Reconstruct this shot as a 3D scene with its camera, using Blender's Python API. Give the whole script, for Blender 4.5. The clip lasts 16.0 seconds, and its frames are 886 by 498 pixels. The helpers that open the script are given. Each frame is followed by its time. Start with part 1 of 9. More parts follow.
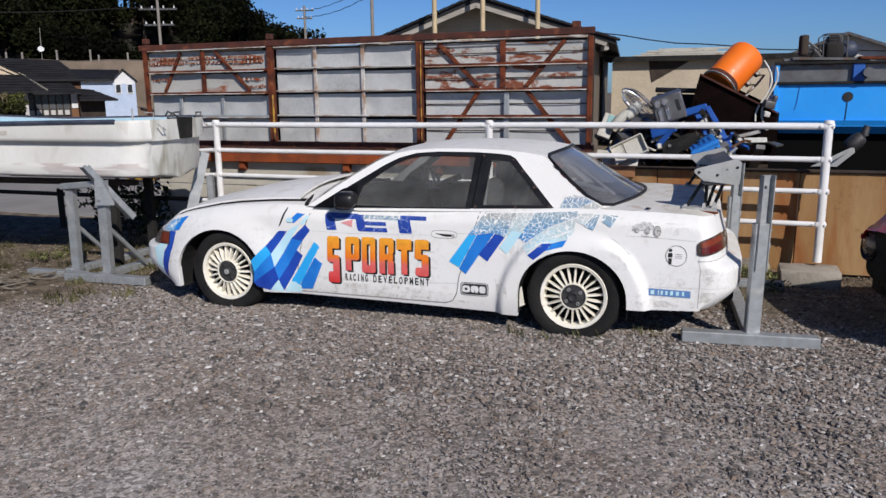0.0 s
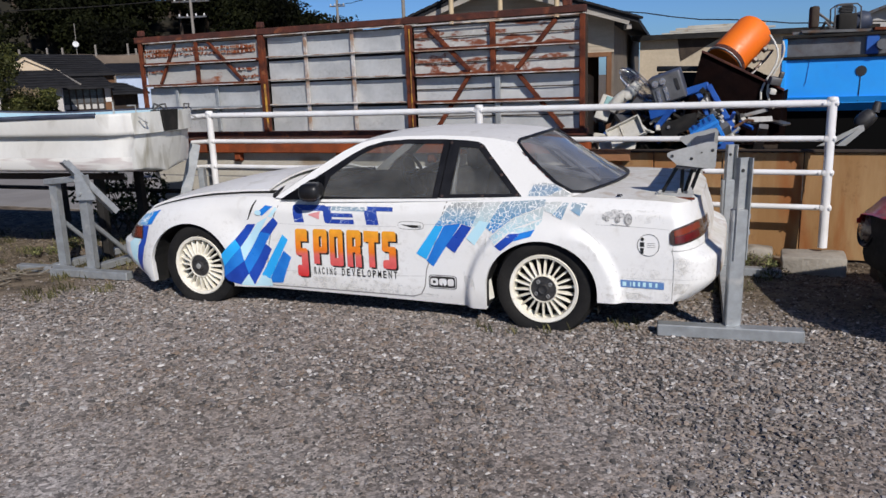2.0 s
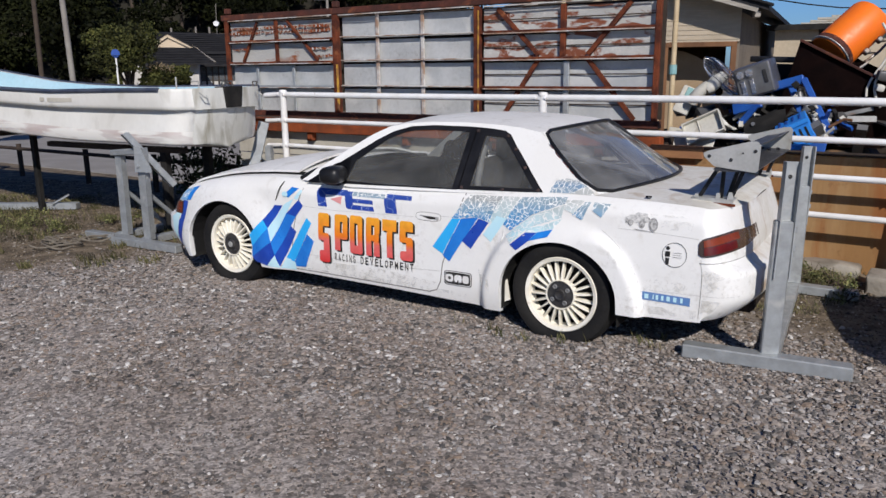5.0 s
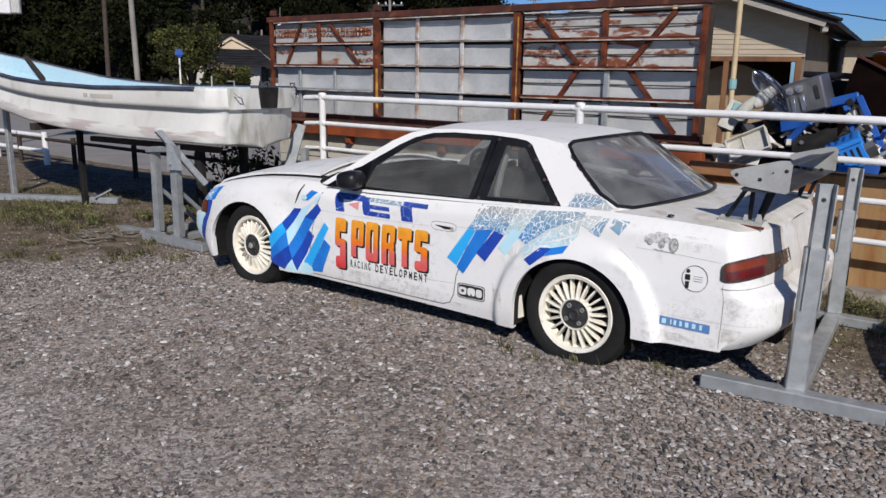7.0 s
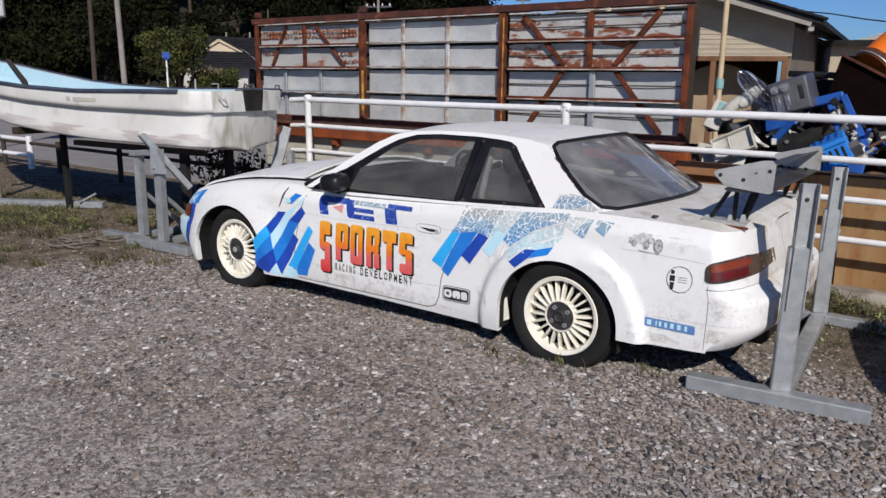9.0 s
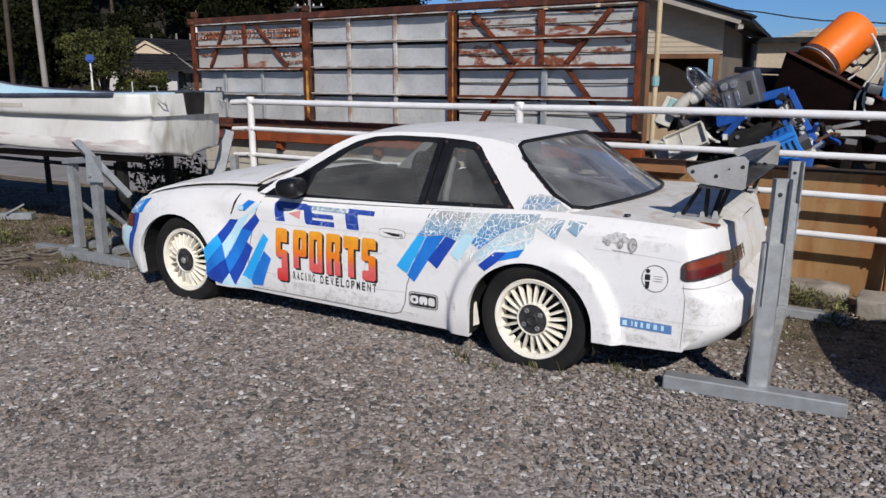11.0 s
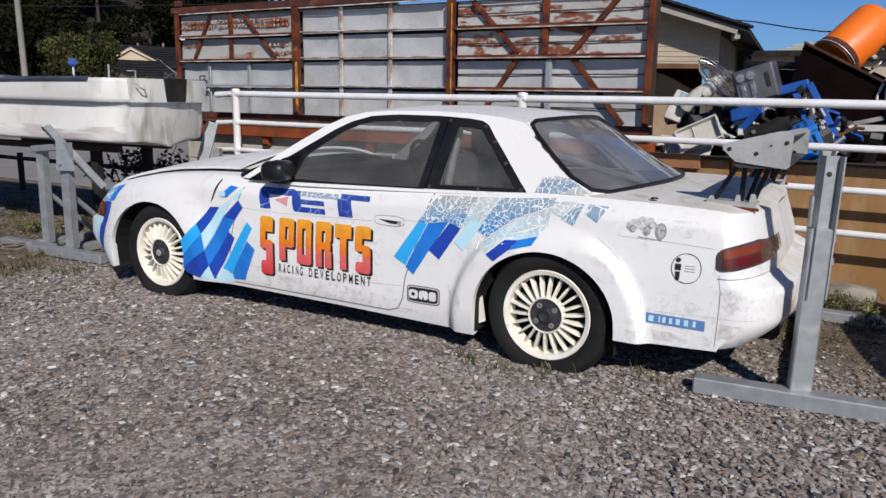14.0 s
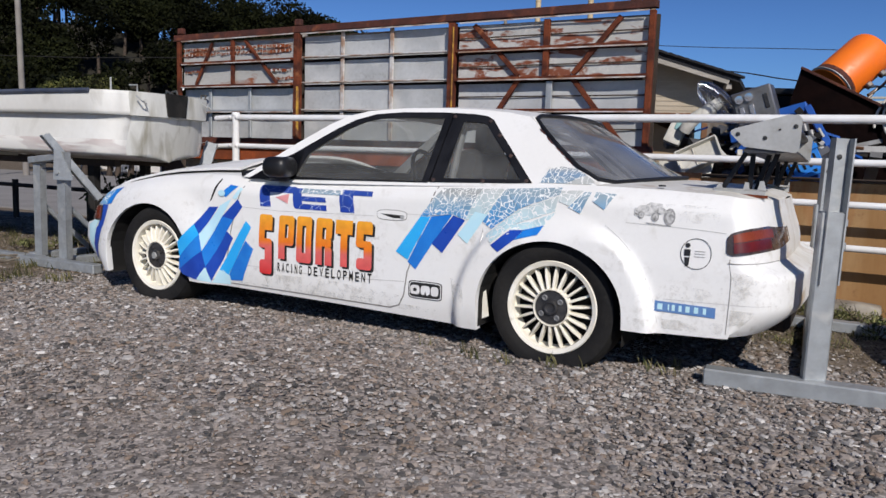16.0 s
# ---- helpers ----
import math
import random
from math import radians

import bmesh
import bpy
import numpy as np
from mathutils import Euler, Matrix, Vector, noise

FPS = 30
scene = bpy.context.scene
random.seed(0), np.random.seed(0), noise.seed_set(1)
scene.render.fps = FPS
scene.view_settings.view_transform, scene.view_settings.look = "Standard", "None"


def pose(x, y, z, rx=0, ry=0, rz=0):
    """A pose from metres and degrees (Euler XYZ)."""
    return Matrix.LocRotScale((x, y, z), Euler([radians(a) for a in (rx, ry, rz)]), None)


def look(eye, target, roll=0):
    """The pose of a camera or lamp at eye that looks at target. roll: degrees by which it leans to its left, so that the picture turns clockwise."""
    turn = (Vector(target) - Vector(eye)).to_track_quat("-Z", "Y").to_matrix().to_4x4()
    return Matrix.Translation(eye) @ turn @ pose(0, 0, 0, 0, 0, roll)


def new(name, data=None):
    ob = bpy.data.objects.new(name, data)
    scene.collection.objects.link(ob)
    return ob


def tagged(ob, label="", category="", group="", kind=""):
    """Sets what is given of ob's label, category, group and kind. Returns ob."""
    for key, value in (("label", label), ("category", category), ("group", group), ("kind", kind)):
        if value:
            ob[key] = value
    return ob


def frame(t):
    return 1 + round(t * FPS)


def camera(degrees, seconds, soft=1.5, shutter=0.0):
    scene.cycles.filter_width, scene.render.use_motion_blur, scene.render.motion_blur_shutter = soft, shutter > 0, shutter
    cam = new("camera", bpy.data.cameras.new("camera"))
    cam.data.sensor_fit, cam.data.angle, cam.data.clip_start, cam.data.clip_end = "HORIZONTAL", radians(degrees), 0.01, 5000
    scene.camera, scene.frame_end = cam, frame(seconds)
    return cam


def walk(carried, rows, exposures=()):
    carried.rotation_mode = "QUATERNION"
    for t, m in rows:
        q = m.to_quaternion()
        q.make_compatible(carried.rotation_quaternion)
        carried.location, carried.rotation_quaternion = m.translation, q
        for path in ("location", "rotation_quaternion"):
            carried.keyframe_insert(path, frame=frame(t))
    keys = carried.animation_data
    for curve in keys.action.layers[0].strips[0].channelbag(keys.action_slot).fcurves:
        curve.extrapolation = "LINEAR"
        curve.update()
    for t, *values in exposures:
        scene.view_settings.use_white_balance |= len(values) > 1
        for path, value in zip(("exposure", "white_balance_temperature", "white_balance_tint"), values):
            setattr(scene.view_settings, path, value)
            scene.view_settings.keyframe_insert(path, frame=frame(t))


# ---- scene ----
cam = camera(60.2, 16.0)
METRES, EYE, TILT, LEAN, TURN = 2.644, 1.492, 0.0, 0.7, 0.0
ROWS = [
    (0.0, 0.0, 0.0, 0.0, 0.01, -11.5, -0.05),
    (0.5, 0.0528, 0.0016, 0.0009, 1.55, -12.4, 0.87),
    (1.0, 0.099, 0.0185, -0.0047, 1.21, -12.3, 1.07),
    (1.5, 0.1329, 0.0489, -0.004, 1.52, -12.77, 0.03),
    (2.0, 0.1791, 0.0756, -0.0024, 3.0, -12.55, 1.39),
    (2.5, 0.221, 0.0949, -0.0037, 5.24, -11.94, 2.52),
    (3.0, 0.2741, 0.1101, -0.0083, 8.19, -12.03, 1.02),
    (3.5, 0.3287, 0.1334, -0.0071, 10.64, -13.19, -0.21),
    (4.0, 0.3594, 0.1589, -0.0095, 11.18, -13.7, 0.4),
    (6.5, 0.475, 0.2869, -0.015, 16.94, -12.95, -2.0),
    (7.0, 0.4843, 0.2957, -0.0168, 17.78, -12.93, -1.67),
    (7.5, 0.4887, 0.3029, -0.0167, 18.03, -13.19, -1.16),
    (8.0, 0.4942, 0.3062, -0.016, 17.68, -12.92, -0.72),
    (8.5, 0.4969, 0.3071, -0.016, 17.41, -12.85, -1.03),
    (11.0, 0.4227, 0.344, -0.0201, 12.02, -12.7, -0.78),
    (11.5, 0.3929, 0.357, -0.0236, 10.14, -13.02, -0.36),
    (12.0, 0.3736, 0.382, -0.0299, 11.18, -14.06, -0.95),
    (12.5, 0.3702, 0.4068, -0.0377, 12.39, -14.4, -1.18),
    (13.0, 0.372, 0.4303, -0.0495, 12.12, -13.69, -2.13),
    (13.5, 0.3709, 0.4557, -0.0682, 12.1, -13.61, -1.85),
    (14.0, 0.3654, 0.4689, -0.1032, 11.09, -11.42, -1.64),
    (14.5, 0.3585, 0.4768, -0.1424, 10.73, -9.27, -1.81),
    (15.0, 0.3523, 0.4767, -0.1871, 10.97, -8.36, -1.78),
    (15.5, 0.3494, 0.4735, -0.2134, 11.0, -7.18, -2.28),
    (16.0, 0.3484, 0.4699, -0.2234, 10.6, -6.99, -2.56),
]
walk(cam, [(t, pose(0, 0, EYE, TILT, LEAN, TURN) @ pose(METRES * x, METRES * y, METRES * z, 90 + pitch, roll, yaw)) for t, x, y, z, yaw, pitch, roll in ROWS])

# ---- world, sun ----
world = bpy.data.worlds.new("sky")
scene.world = world
world.use_nodes = True
wn = world.node_tree.nodes
sky = wn.new("ShaderNodeTexSky")
sky.sky_type = "NISHITA"
sky.sun_disc = False
SUN_AZ, SUN_EL = 156.0, 34.0      # degrees: clockwise from +y, and above the horizon
sky.sun_elevation, sky.sun_rotation = radians(SUN_EL), radians(SUN_AZ)
sky.air_density, sky.dust_density, sky.ozone_density = 1.0, 0.5, 1.5
tone = wn.new("ShaderNodeMix")
tone.data_type, tone.blend_type = "RGBA", "MULTIPLY"
tone.inputs["Factor"].default_value = 1.0
tone.inputs["B"].default_value = (0.56, 0.95, 1.74, 1)
world.node_tree.links.new(sky.outputs[0], tone.inputs["A"])
# thin bright haze that fades with height over the horizon
way, height, haze, air = wn.new("ShaderNodeTexCoord"), wn.new("ShaderNodeSeparateXYZ"), wn.new("ShaderNodeMapRange"), wn.new("ShaderNodeMix")
haze.inputs["From Min"].default_value, haze.inputs["From Max"].default_value = 0.0, 0.40
haze.inputs["To Min"].default_value, haze.inputs["To Max"].default_value = 1.75, 1.0
haze.interpolation_type = "SMOOTHSTEP"
air.data_type, air.blend_type = "RGBA", "MULTIPLY"
air.inputs["Factor"].default_value = 1.0
world.node_tree.links.new(way.outputs["Generated"], height.inputs[0])
world.node_tree.links.new(height.outputs[2], haze.inputs["Value"])
world.node_tree.links.new(tone.outputs["Result"], air.inputs["A"])
world.node_tree.links.new(haze.outputs[0], air.inputs["B"])
world.node_tree.links.new(air.outputs["Result"], wn["Background"].inputs[0])
wn["Background"].inputs[1].default_value = 0.032

sun = new("sun", bpy.data.lights.new("sun", "SUN"))
sun.data.energy, sun.data.angle, sun.data.color = 4.2, radians(0.53), (1.0, 0.945, 0.895)
sun_way = Vector((math.sin(radians(SUN_AZ)) * math.cos(radians(SUN_EL)), math.cos(radians(SUN_AZ)) * math.cos(radians(SUN_EL)), math.sin(radians(SUN_EL))))
sun.matrix_world = look(sun_way * 50, (0, 0, 0))


# ---- small tools ----
def part(name, bm, material, parent=None, label="", smooth=False):
    """Link a bmesh as one mesh object under a thing or part."""
    me = bpy.data.meshes.new(name)
    bmesh.ops.recalc_face_normals(bm, faces=bm.faces)
    bm.to_mesh(me)
    bm.free()
    if smooth:
        me.shade_smooth()
        if smooth != "all":
            me.set_sharp_from_angle(angle=radians(38))
    me.materials.append(material)
    ob = new(name, me)
    ob.parent = parent
    if label:
        ob["label"] = label
    return ob


def share(name, ob, m, parent):
    """Another object on the same mesh."""
    o = new(name, ob.data)
    o.parent = parent
    o.matrix_basis = m
    return o


def raw(name, verts, faces, material, parent=None, label="", smooth=False):
    me = bpy.data.meshes.new(name)
    me.from_pydata(verts, [], faces)
    me.update()
    if smooth:
        me.shade_smooth()
    me.materials.append(material)
    ob = new(name, me)
    ob.parent = parent
    if label:
        ob["label"] = label
    return ob


def thing(name, label, category, m=None, group="", kind=""):
    ob = new(name)
    ob.empty_display_size = 0.1
    if m is not None:
        ob.matrix_basis = m
    return tagged(ob, label, category, group, kind)


def box(bm, c, size, bevel=0.0, m=None, segs=1):
    """A box round c, bevelled."""
    r = bmesh.ops.create_cube(bm, size=1.0)
    vs = r["verts"]
    for v in vs:
        v.co = Vector((v.co.x * size[0], v.co.y * size[1], v.co.z * size[2]))
    if bevel > 0:
        es = list({e for v in vs for e in v.link_edges})
        r2 = bmesh.ops.bevel(bm, geom=es, offset=bevel, segments=segs, affect="EDGES", profile=0.5)
        vs = list({v for f in r2["faces"] for v in f.verts} | {v for v in vs if v.is_valid})
    t = Matrix.Translation(c)
    if m is not None:
        t = t @ m
    for v in vs:
        v.co = t @ v.co
    return bm


def beam(bm, p, q, w, h, bevel=0.0, up=(0, 0, 1)):
    """A bar with a w by h section from p to q; h lies along up."""
    p, q = Vector(p), Vector(q)
    d = (q - p)
    n = d.length
    d.normalize()
    up = Vector(up)
    side = d.cross(up)
    if side.length < 1e-4:
        side = d.cross(Vector((1, 0, 0)))
    side.normalize()
    up = side.cross(d)
    m = Matrix((d, side, up)).transposed()
    return box(bm, (p + q) / 2, (n, w, h), bevel, m.to_4x4())


def tube(bm, pts, r, n=10, caps=True):
    """A round bar along a line of points; r is one radius or one a point."""
    pts = [Vector(p) for p in pts]
    rs = r if isinstance(r, (list, tuple)) else [r] * len(pts)
    rings = []
    for i, p in enumerate(pts):
        d = (pts[min(i + 1, len(pts) - 1)] - pts[max(i - 1, 0)]).normalized()
        a = d.orthogonal().normalized() if i == 0 else (a - d * a.dot(d)).normalized()
        b = d.cross(a)
        rings.append([bm.verts.new(p + (a * math.cos(k * 2 * math.pi / n) + b * math.sin(k * 2 * math.pi / n)) * rs[i]) for k in range(n)])
    for r0, r1 in zip(rings, rings[1:]):
        for k in range(n):
            bm.faces.new((r0[k], r0[(k + 1) % n], r1[(k + 1) % n], r1[k]))
    if caps:
        bm.faces.new(rings[0][::-1])
        bm.faces.new(rings[-1])
    return bm


def lathe(bm, prof, n=32, m=None, closed=False):
    """Turn a profile of (radius, height) about z."""
    m = m or Matrix()
    rings = [[bm.verts.new(m @ Vector((r * math.cos(k * 2 * math.pi / n), r * math.sin(k * 2 * math.pi / n), z))) for k in range(n)] for r, z in prof]
    pairs = list(zip(rings, rings[1:])) + ([(rings[-1], rings[0])] if closed else [])
    for a, b in pairs:
        for k in range(n):
            bm.faces.new((a[k], a[(k + 1) % n], b[(k + 1) % n], b[k]))
    if not closed:
        if prof[0][0] > 1e-4:
            bm.faces.new(rings[0][::-1])
        if prof[-1][0] > 1e-4:
            bm.faces.new(rings[-1])
    bmesh.ops.remove_doubles(bm, verts=[v for r in rings for v in r], dist=1e-5)
    return bm


def sheet(bm, rows):
    """A skin over rows of points of equal length."""
    vs = [[bm.verts.new(p) for p in row] for row in rows]
    for a, b in zip(vs, vs[1:]):
        for i in range(len(a) - 1):
            bm.faces.new((a[i], a[i + 1], b[i + 1], b[i]))
    return vs


def prism(bm, poly, h0, h1, axis="y"):
    """Extrude a flat outline of pairs between two heights along an axis."""
    def at(a, b, h):
        return {"x": (h, a, b), "y": (a, h, b), "z": (a, b, h)}[axis]
    lo = [bm.verts.new(at(a, b, h0)) for a, b in poly]
    hi = [bm.verts.new(at(a, b, h1)) for a, b in poly]
    bm.faces.new(lo)
    bm.faces.new(hi[::-1])
    for i in range(len(poly)):
        j = (i + 1) % len(poly)
        bm.faces.new((lo[i], hi[i], hi[j], lo[j]))
    return bm


def lerp_table(table):
    xs, ys = [p[0] for p in table], [p[1] for p in table]
    if xs[0] > xs[-1]:
        xs, ys = xs[::-1], ys[::-1]
    return lambda x: float(np.interp(x, xs, ys))


def smooth01(a, b, x):
    t = min(1.0, max(0.0, (x - a) / (b - a)))
    return t * t * (3 - 2 * t)


# ---- materials ----
def material(name, base, second=None, scale=4.0, rough=0.6, metal=0.0, bump=0.0, fine=40.0, stain=None, stain_at=0.62, stain_scale=2.0, coat=0.0, spread=0.12, contrast=0.12, bump_scale=None, speck=0.25, stretch=(1, 1, 1), stain_soft=0.08):
    """A weathered surface: two colours mixed at a wide and a fine scale, stains with edges of their own, relief and uneven gloss."""
    mt = bpy.data.materials.new(name)
    mt.use_nodes = True
    nt = mt.node_tree
    n, link = nt.nodes, nt.links.new
    bsdf = n["Principled BSDF"]
    second = second or tuple(c * 0.8 for c in base)
    co = n.new("ShaderNodeTexCoord")
    info = n.new("ShaderNodeObjectInfo")
    mul = n.new("ShaderNodeMath")
    mul.operation = "MULTIPLY"
    mul.inputs[1].default_value = 37.0
    link(info.outputs["Random"], mul.inputs[0])
    off = n.new("ShaderNodeVectorMath")
    off.operation = "ADD"
    mp = n.new("ShaderNodeMapping")
    mp.inputs["Scale"].default_value = stretch
    link(co.outputs["Object"], mp.inputs[0])
    link(mp.outputs[0], off.inputs[0])
    link(mul.outputs[0], off.inputs[1])

    def noise_node(s, detail, dist=0.0):
        t = n.new("ShaderNodeTexNoise")
        t.inputs["Scale"].default_value, t.inputs["Detail"].default_value, t.inputs["Distortion"].default_value = s, detail, dist
        link(off.outputs[0], t.inputs["Vector"])
        return t.outputs["Fac"]

    def ramp(src, a, b):
        r = n.new("ShaderNodeMapRange")
        r.inputs["From Min"].default_value, r.inputs["From Max"].default_value = a, b
        link(src, r.inputs["Value"])
        return r.outputs["Result"]

    def mix(f, a, b):
        x = n.new("ShaderNodeMix")
        x.data_type = "RGBA"
        for sock, v in ((x.inputs["Factor"], f), (x.inputs["A"], a), (x.inputs["B"], b)):
            if isinstance(v, tuple):
                sock.default_value = (*v, 1)
            elif isinstance(v, float):
                sock.default_value = v
            else:
                link(v, sock)
        return x.outputs["Result"]

    wide, small = noise_node(scale, 6, 0.3), noise_node(fine, 4)
    col = mix(ramp(wide, 0.5 - contrast, 0.5 + contrast), base, second)
    sp = n.new("ShaderNodeMath")
    sp.operation = "MULTIPLY"
    link(ramp(small, 0.35, 0.75), sp.inputs[0])
    sp.inputs[1].default_value = speck
    col = mix(sp.outputs[0], col, tuple(c * 0.6 for c in second))
    if stain:
        st = ramp(noise_node(stain_scale, 8, 0.6), stain_at - stain_soft, stain_at + stain_soft)
        col = mix(st, col, stain)
    link(col, bsdf.inputs["Base Color"])
    link(ramp(small, 0.2, 0.8), (r := n.new("ShaderNodeMapRange")).inputs["Value"])
    r.inputs["To Min"].default_value, r.inputs["To Max"].default_value = max(0.03, rough - spread), min(1, rough + spread)
    link(r.outputs["Result"], bsdf.inputs["Roughness"])
    bsdf.inputs["Metallic"].default_value = metal
    bsdf.inputs["Coat Weight"].default_value = coat
    if bump:
        b = n.new("ShaderNodeBump")
        b.inputs["Strength"].default_value = min(1.0, bump)
        b.inputs["Distance"].default_value = 0.01
        link(noise_node(bump_scale or fine, 6), b.inputs["Height"])
        link(b.outputs[0], bsdf.inputs["Normal"])
    return mt


def plain(name, base, rough=0.5, metal=0.0, emit=0.0):
    mt = bpy.data.materials.new(name)
    mt.use_nodes = True
    b = mt.node_tree.nodes["Principled BSDF"]
    b.inputs["Base Color"].default_value = (*base, 1)
    b.inputs["Roughness"].default_value, b.inputs["Metallic"].default_value = rough, metal
    return mt


def glass(name, tint, haze=0.0, gloss=0.02, sheen=0.55, power=4.5):
    """A pane: tinted see-through with a mirror sheen that grows at grazing angles, and a film of dust."""
    mt = bpy.data.materials.new(name)
    mt.use_nodes = True
    nt = mt.node_tree
    n, link = nt.nodes, nt.links.new
    n.remove(n["Principled BSDF"])
    tr, gl, df = n.new("ShaderNodeBsdfTransparent"), n.new("ShaderNodeBsdfGlossy"), n.new("ShaderNodeBsdfDiffuse")
    tr.inputs[0].default_value = (*tint, 1)
    gl.inputs["Roughness"].default_value = gloss
    df.inputs[0].default_value = (0.55, 0.55, 0.53, 1)
    lw, pw, fr = n.new("ShaderNodeLayerWeight"), n.new("ShaderNodeMath"), n.new("ShaderNodeMapRange")
    lw.inputs[0].default_value = 0.5
    pw.operation = "POWER"
    pw.inputs[1].default_value = power
    link(lw.outputs["Facing"], pw.inputs[0])
    link(pw.outputs[0], fr.inputs["Value"])
    fr.inputs["To Min"].default_value, fr.inputs["To Max"].default_value = 0.03, sheen
    m1, m2 = n.new("ShaderNodeMixShader"), n.new("ShaderNodeMixShader")
    tx, co, mr = n.new("ShaderNodeTexNoise"), n.new("ShaderNodeTexCoord"), n.new("ShaderNodeMapRange")
    tx.inputs["Scale"].default_value, tx.inputs["Detail"].default_value = 5.0, 8.0
    link(co.outputs["Object"], tx.inputs["Vector"])
    link(tx.outputs["Fac"], mr.inputs["Value"])
    mr.inputs["From Min"].default_value, mr.inputs["From Max"].default_value = 0.3, 0.8
    mr.inputs["To Min"].default_value, mr.inputs["To Max"].default_value = haze * 0.5, haze * 1.5
    link(mr.outputs[0], m1.inputs[0])
    link(tr.outputs[0], m1.inputs[1])
    link(df.outputs[0], m1.inputs[2])
    link(fr.outputs[0], m2.inputs[0])
    link(m1.outputs[0], m2.inputs[1])
    link(gl.outputs[0], m2.inputs[2])
    link(m2.outputs[0], n["Material Output"].inputs[0])
    return mt


def fade(name, stops, lo, hi, rough=0.4, axis=2, crackle=None):
    """Vinyl whose colour runs along an axis from lo to hi; crackle: the colour of the cracks' edges and their width."""
    mt = bpy.data.materials.new(name)
    mt.use_nodes = True
    nt = mt.node_tree
    n, link = nt.nodes, nt.links.new
    b = n["Principled BSDF"]
    co, sep, mr, cr = n.new("ShaderNodeTexCoord"), n.new("ShaderNodeSeparateXYZ"), n.new("ShaderNodeMapRange"), n.new("ShaderNodeValToRGB")
    link(co.outputs["Object"], sep.inputs[0])
    link(sep.outputs[axis], mr.inputs["Value"])
    mr.inputs["From Min"].default_value, mr.inputs["From Max"].default_value = lo, hi
    link(mr.outputs[0], cr.inputs[0])
    while len(cr.color_ramp.elements) < len(stops):
        cr.color_ramp.elements.new(0.5)
    for e, (p, c) in zip(cr.color_ramp.elements, stops):
        e.position, e.color = p, (*c, 1)
    out = cr.outputs[0]
    nz = n.new("ShaderNodeTexNoise")
    nz.inputs["Scale"].default_value, nz.inputs["Detail"].default_value = 18.0, 6.0
    link(co.outputs["Object"], nz.inputs["Vector"])
    mxn = n.new("ShaderNodeMix")
    mxn.data_type, mxn.blend_type = "RGBA", "MULTIPLY"
    mrn = n.new("ShaderNodeMapRange")
    mrn.inputs["From Min"].default_value, mrn.inputs["From Max"].default_value, mrn.inputs["To Min"].default_value = 0.3, 0.7, 0.78
    link(nz.outputs["Fac"], mrn.inputs["Value"])
    mxn.inputs["Factor"].default_value = 1.0
    link(out, mxn.inputs["A"])
    link(mrn.outputs[0], mxn.inputs["B"])
    out = mxn.outputs["Result"]
    if crackle:
        vo, lt, mx, wob, nz2 = n.new("ShaderNodeTexVoronoi"), n.new("ShaderNodeMapRange"), n.new("ShaderNodeMix"), n.new("ShaderNodeMix"), n.new("ShaderNodeTexNoise")
        nz2.inputs["Scale"].default_value = 9.0
        link(co.outputs["Object"], nz2.inputs["Vector"])
        wob.data_type = "RGBA"
        wob.inputs["Factor"].default_value = 0.12
        link(co.outputs["Object"], wob.inputs["A"])
        link(nz2.outputs["Color"], wob.inputs["B"])
        vo.feature = "DISTANCE_TO_EDGE"
        vo.inputs["Scale"].default_value = crackle[1]
        link(wob.outputs["Result"], vo.inputs["Vector"])
        link(vo.outputs["Distance"], lt.inputs["Value"])
        lt.inputs["From Min"].default_value, lt.inputs["From Max"].default_value = crackle[2] * 0.6, crackle[2]
        mx.data_type = "RGBA"
        link(lt.outputs[0], mx.inputs["Factor"])
        mx.inputs["A"].default_value = (*crackle[0], 1)
        link(out, mx.inputs["B"])
        out = mx.outputs["Result"]
    link(out, b.inputs["Base Color"])
    b.inputs["Roughness"].default_value = rough
    return mt


M_PAINT = material("aged_white_paint", (0.805, 0.80, 0.78), (0.765, 0.755, 0.725), 2.5, 0.52, coat=0.06, fine=60, speck=0.05, stain=(0.62, 0.60, 0.55), stain_at=0.70, stain_scale=7, stain_soft=0.07)
M_DUSTY = material("dusty_white_paint", (0.81, 0.805, 0.79), (0.74, 0.73, 0.705), 2.0, 0.55, coat=0.1, fine=45, speck=0.10, stain=(0.54, 0.52, 0.47), stain_at=0.70, stain_scale=6, stain_soft=0.10)


